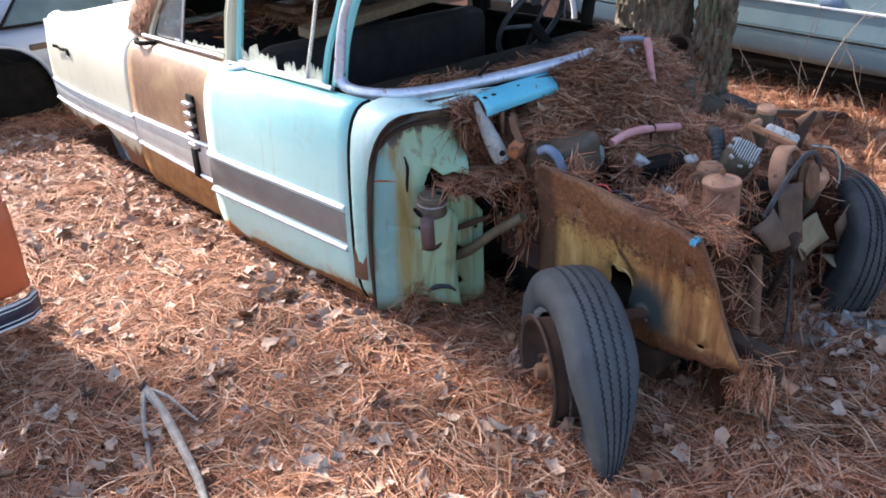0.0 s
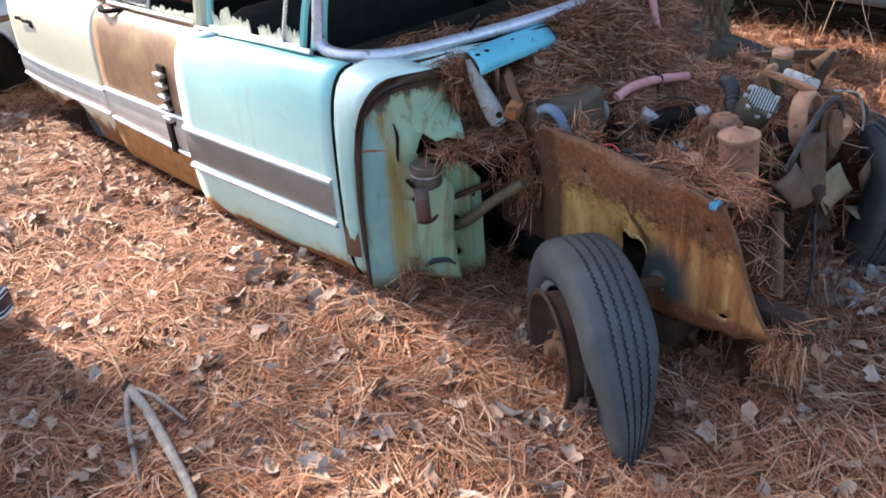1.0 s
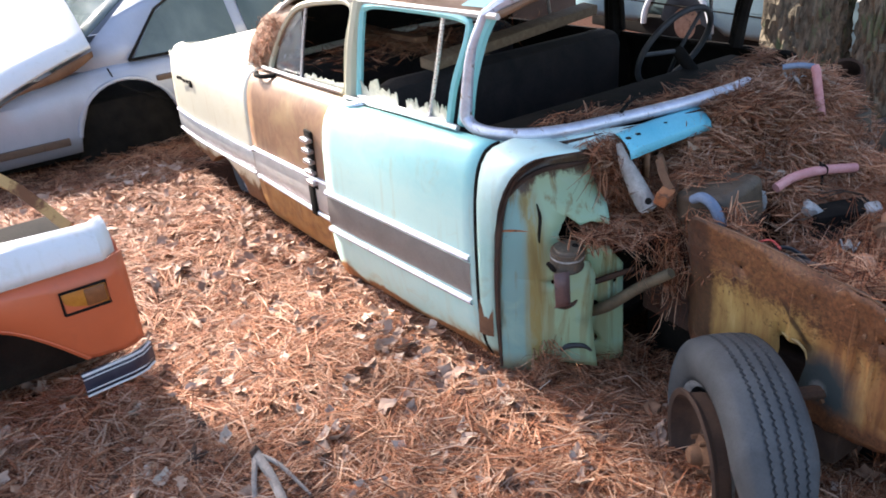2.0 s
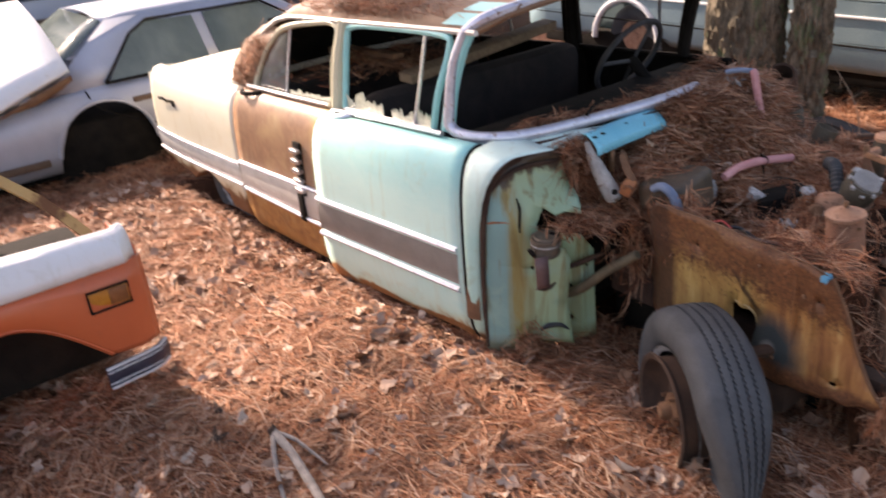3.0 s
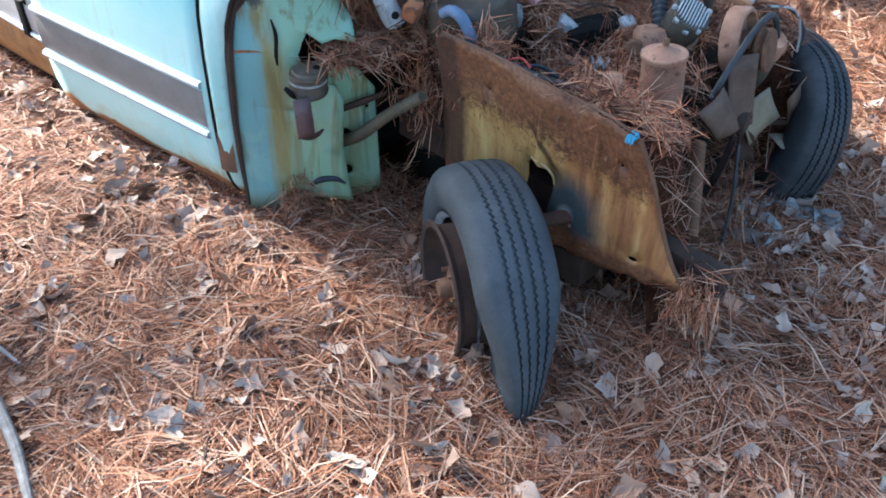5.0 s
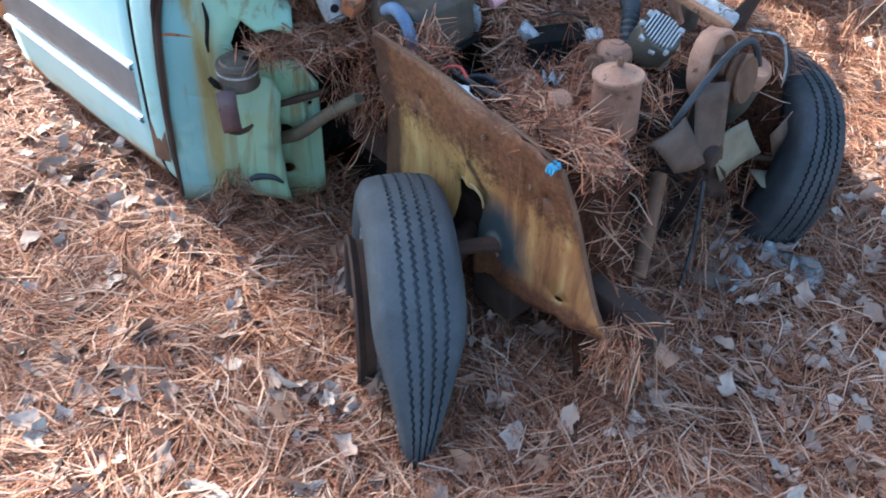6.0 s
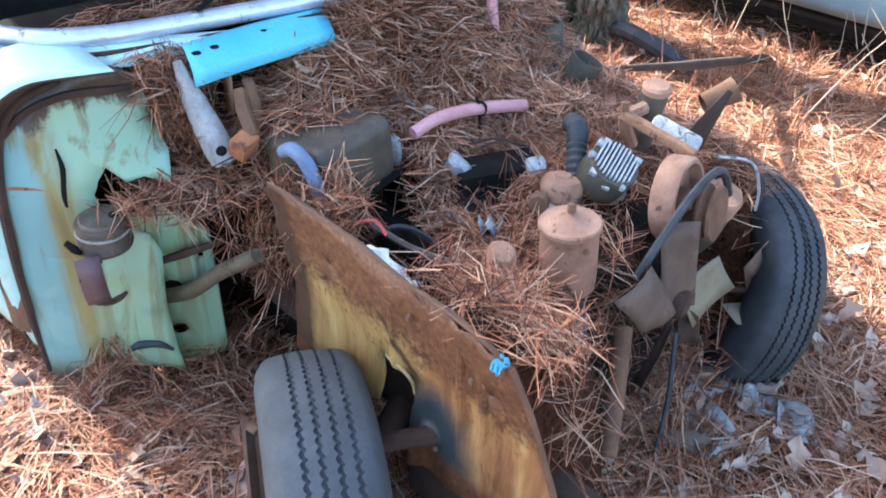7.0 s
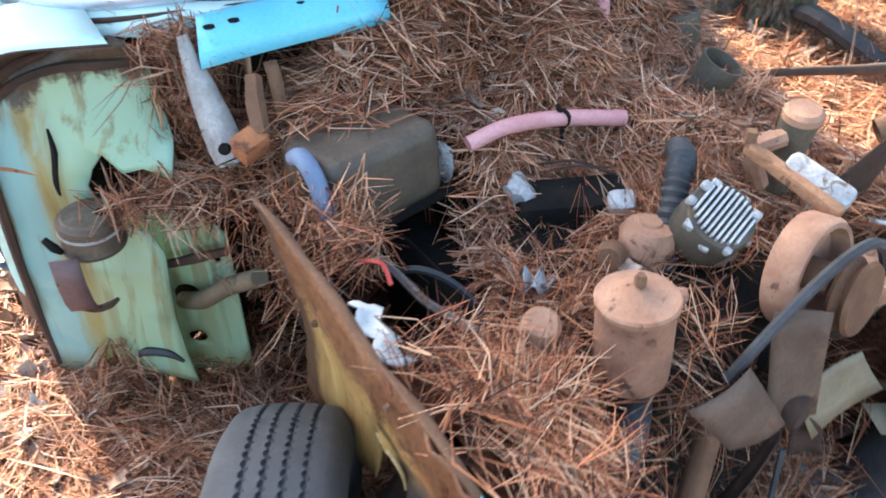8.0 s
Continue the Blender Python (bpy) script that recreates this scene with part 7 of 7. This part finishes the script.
part("wheel_disc", lathe([(0, 0.02), (0.1, 0.03), (0.15, 0.0), (0.16, 0)], 20, Matrix.Translation((-4.35, 6.22, 0.30)) @ Matrix.Rotation(radians(90), 4, "X")), DUSTY, van)
part("upper_trim", box((-1.5, 6.078, 0.695), (8.0, 0.02, 0.022), None, 0.006), CLEAN_WHITE, van, "pale waist moulding")
part("body_seam", tube([(-5.5, 6.088, 0.485), (-1.5, 6.084, 0.49), (2.5, 6.084, 0.49)], 0.008, 5), DARK, vb, "dark horizontal seam")
part("marker_lamp", box((-4.62, 6.07, 0.78), (0.14, 0.03, 0.06), None, 0.01), AMBER, van, "small amber lamp")
part("badge", box((-1.75, 6.075, 0.74), (0.16, 0.015, 0.06), None, 0.004), surface("blue_badge", (0.16, 0.24, 0.36), (0.24, 0.32, 0.44), 20, 0.4), van)
part("window", box((-1.0, 6.17, 1.5), (3.0, 0.02, 0.5), pose(0, 0, 0), 0.01), DARK_GLASS, van)
part("far_body", box((-1.5, 7.1, 1.1), (8.1, 1.6, 1.6), None, 0.1), VAN, van)
part("underside", box((-1.5, 6.9, 0.25), (8.0, 1.4, 0.16), None, 0.02), DARK, van)

# ---- trees ----
def needle_crown(name, centre, n, spread, seed, parent, hang=0.0):
    """A pine crown: tufts of long needles at the ends of the limbs, with gaps between."""
    g = np.random.default_rng(seed)
    c = np.array(centre)[None] + g.normal(0, 1, (n, 3)) * np.array(spread)[None]
    k = 22
    d = g.normal(0, 1, (n, k, 3))
    d[:, :, 2] += 0.3
    d /= np.linalg.norm(d, axis=2)[..., None]
    side = np.cross(d, g.normal(0, 1, (n, k, 3)))
    side /= np.linalg.norm(side, axis=2)[..., None]
    p0 = np.repeat(c[:, None], k, 1)
    ln, w = g.uniform(0.16, 0.30, (n, k, 1)), 0.013
    v = np.stack([p0 - side * w, p0 + side * w, p0 + d * ln + side * w * 0.6, p0 + d * ln - side * w * 0.6], 2).reshape(-1, 3)
    f = np.arange(len(v)).reshape(-1, 4)
    ob = mesh_np(name, v, f, LEAF_OLIVE, parent, "", "", "")
    ob.matrix_parent_inverse = Matrix.Translation(parent.location).inverted()
    return c


def furrowed_trunk(base, h, r0, r1, lean, seed):
    """A pine trunk with uneven upright plates and deep cracks in its bark."""
    n, rings = 110, 130
    bm = bmesh.new()
    prev = None
    for i in range(rings):
        t = (i / (rings - 1)) ** 2.1
        z = h * t
        rad = (r0 + (r1 - r0) * t) * (1 + 0.30 * math.exp(-z / 0.22))
        ring = []
        for k in range(n):
            a = 2 * math.pi * k / n
            p = Vector((math.cos(a) * r0 * 27, math.sin(a) * r0 * 27, z * 9.0 + seed * 9.1))
            near = noise.voronoi(p + 0.5 * noise.noise_vector(p * 0.9))[0]
            d = 0.034 * (min(1.0, (near[1] - near[0]) * 2.4) - 0.5) + 0.010 * noise.noise(p * 2.5) + 0.010 * noise.noise(p * 0.5)
            ring.append(bm.verts.new((base[0] + lean[0] * z + (rad + d) * math.cos(a), base[1] + lean[1] * z + (rad + d) * math.sin(a), base[2] - 0.1 + z)))
        if prev:
            for k in range(n):
                bm.faces.new((prev[k], prev[(k + 1) % n], ring[(k + 1) % n], ring[k]))
        prev = ring
    return bm


def pine(x, y, r0, h, seed, label, crown_n=130, lean=(0.0, 0.0), spread=1.3, crown_from=0.55):
    gz = float(ground_z(x, y))
    ob = thing("pine_tree", label, "tree", (x, y, gz))
    part("trunk", furrowed_trunk((x, y, gz), h, r0, r0 * 0.45, lean, seed), BARK, ob, "furrowed scaly bark")
    rr = random.Random(seed)
    for i in range(11):
        t = crown_from + (1 - crown_from) * i / 11
        z = gz + h * t
        a = rr.uniform(0, 6.28)
        ln = rr.uniform(1.0, 2.6) * (1.25 - t * 0.7) * spread
        b = Vector((x + lean[0] * h * t, y + lean[1] * h * t, z))
        e = b + Vector((math.cos(a) * ln, math.sin(a) * ln, rr.uniform(0.1, 0.7)))
        part("limb", tube([b, (b + e) / 2 + Vector((0, 0, 0.15)), e], [0.06, 0.04, 0.015], 6, 3), BARK, ob)
        needle_crown("crown", e, crown_n // 11, (0.45, 0.45, 0.22), seed * 31 + i, ob)
        needle_crown("crown", (b + e) / 2, crown_n // 22, (0.35, 0.35, 0.2), seed * 57 + i, ob)
    return ob


pine(-2.685, 5.39, 0.265, 13, 3, "thick pine trunk with deeply furrowed grey bark", 260)
pine(-2.235, 5.44, 0.132, 10, 5, "slender brown-barked pine trunk", 200, (0.01, 0.0))


def shade_pine(x, y, h, seed, label, shaded_areas):
    """A tall unseen pine added for its shade: tufts stand sunward of the areas (x0, x1, y0, y1, step, tufts) that they
    darken.
    """
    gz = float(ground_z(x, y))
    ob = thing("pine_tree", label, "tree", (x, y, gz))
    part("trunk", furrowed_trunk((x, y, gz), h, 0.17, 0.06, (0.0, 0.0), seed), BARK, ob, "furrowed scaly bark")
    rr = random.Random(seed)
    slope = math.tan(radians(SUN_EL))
    for x0, x1, y0, y1, step, tufts in shaded_areas:
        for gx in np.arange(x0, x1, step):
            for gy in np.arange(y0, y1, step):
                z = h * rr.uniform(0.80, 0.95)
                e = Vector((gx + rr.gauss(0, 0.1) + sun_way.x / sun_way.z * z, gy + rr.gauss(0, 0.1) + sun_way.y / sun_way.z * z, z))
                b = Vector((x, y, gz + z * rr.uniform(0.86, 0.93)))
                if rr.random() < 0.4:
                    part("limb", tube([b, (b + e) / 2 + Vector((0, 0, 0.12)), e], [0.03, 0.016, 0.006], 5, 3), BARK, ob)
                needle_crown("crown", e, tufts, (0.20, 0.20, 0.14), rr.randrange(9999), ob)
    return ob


# Out of view; added to throw dappled shade on these areas.
shade_pine(-13.5, -2.2, 10.0, 8, "tall unseen pine added to cast broken shade", (
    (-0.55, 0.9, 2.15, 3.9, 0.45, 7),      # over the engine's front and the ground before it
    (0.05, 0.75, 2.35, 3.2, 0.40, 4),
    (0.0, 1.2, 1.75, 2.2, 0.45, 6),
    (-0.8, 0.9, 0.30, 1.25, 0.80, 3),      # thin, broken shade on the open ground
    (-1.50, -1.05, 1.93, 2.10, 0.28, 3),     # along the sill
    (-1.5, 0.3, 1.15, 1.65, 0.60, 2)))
for k, (x, y) in enumerate(((-14, 9), (-9, 12), (-5, 13), (-1, 12), (4, 13), (8, 9), (-11, 17), (2, 18), (9, 16), (-19, 12))):
    pine(x, y, 0.2 + 0.04 * (k % 3), 14, 20 + k, "pine at the back of the yard", 200)

# bare twigs and dry weeds in front of the van
r = random.Random(8)
for i in range(16):
    x, y = r.uniform(-2.0, 1.2), r.uniform(5.2, 6.0)
    b = Vector((x, y, float(ground_z(x, y)) - 0.01))
    e = b + Vector((r.uniform(-0.35, 0.5), r.uniform(-0.2, 0.2), r.uniform(0.35, 1.0)))
    sh = thing("dry_sapling", "thin bare dry sapling stem", "twig", tuple(b), "dry saplings by the van")
    md = (b + e) / 2 + Vector((r.uniform(-0.08, 0.08), 0, 0.05))
    part("stem", tube([b, md, e], [0.005, 0.0035, 0.002], 5, 4), TWIG, sh)
    for _ in range(3):
        q = b.lerp(e, r.uniform(0.35, 0.9))
        part("twig", tube([q, q + Vector((r.uniform(-0.2, 0.2), r.uniform(-0.1, 0.1), r.uniform(0.05, 0.25)))], [0.0025, 0.0015], 4), TWIG, sh)
scrap("fallen_branch", "dark thin branch lying on the straw", "branch", (-0.2, 4.75, 0), tube([(-0.75, 4.45, 0.03), (-0.2, 4.75, 0.04), (0.5, 5.1, 0.03), (1.2, 5.3, 0.03)], [0.014, 0.013, 0.010, 0.006], 6, 5), DARK)
n = 5200
gx2, gy2 = rng.uniform(-3.0, 2.5, n), rng.uniform(4.9, 6.3, n)
v, f = scatter_needles(rng, gx2, gy2, ground_z(gx2, gy2) + 0.07, 0.22, 1.0, 0.003)
mesh_np("dry_weeds", v, f, NEEDLE, None, "dry weeds and standing straw along the van", "weeds")
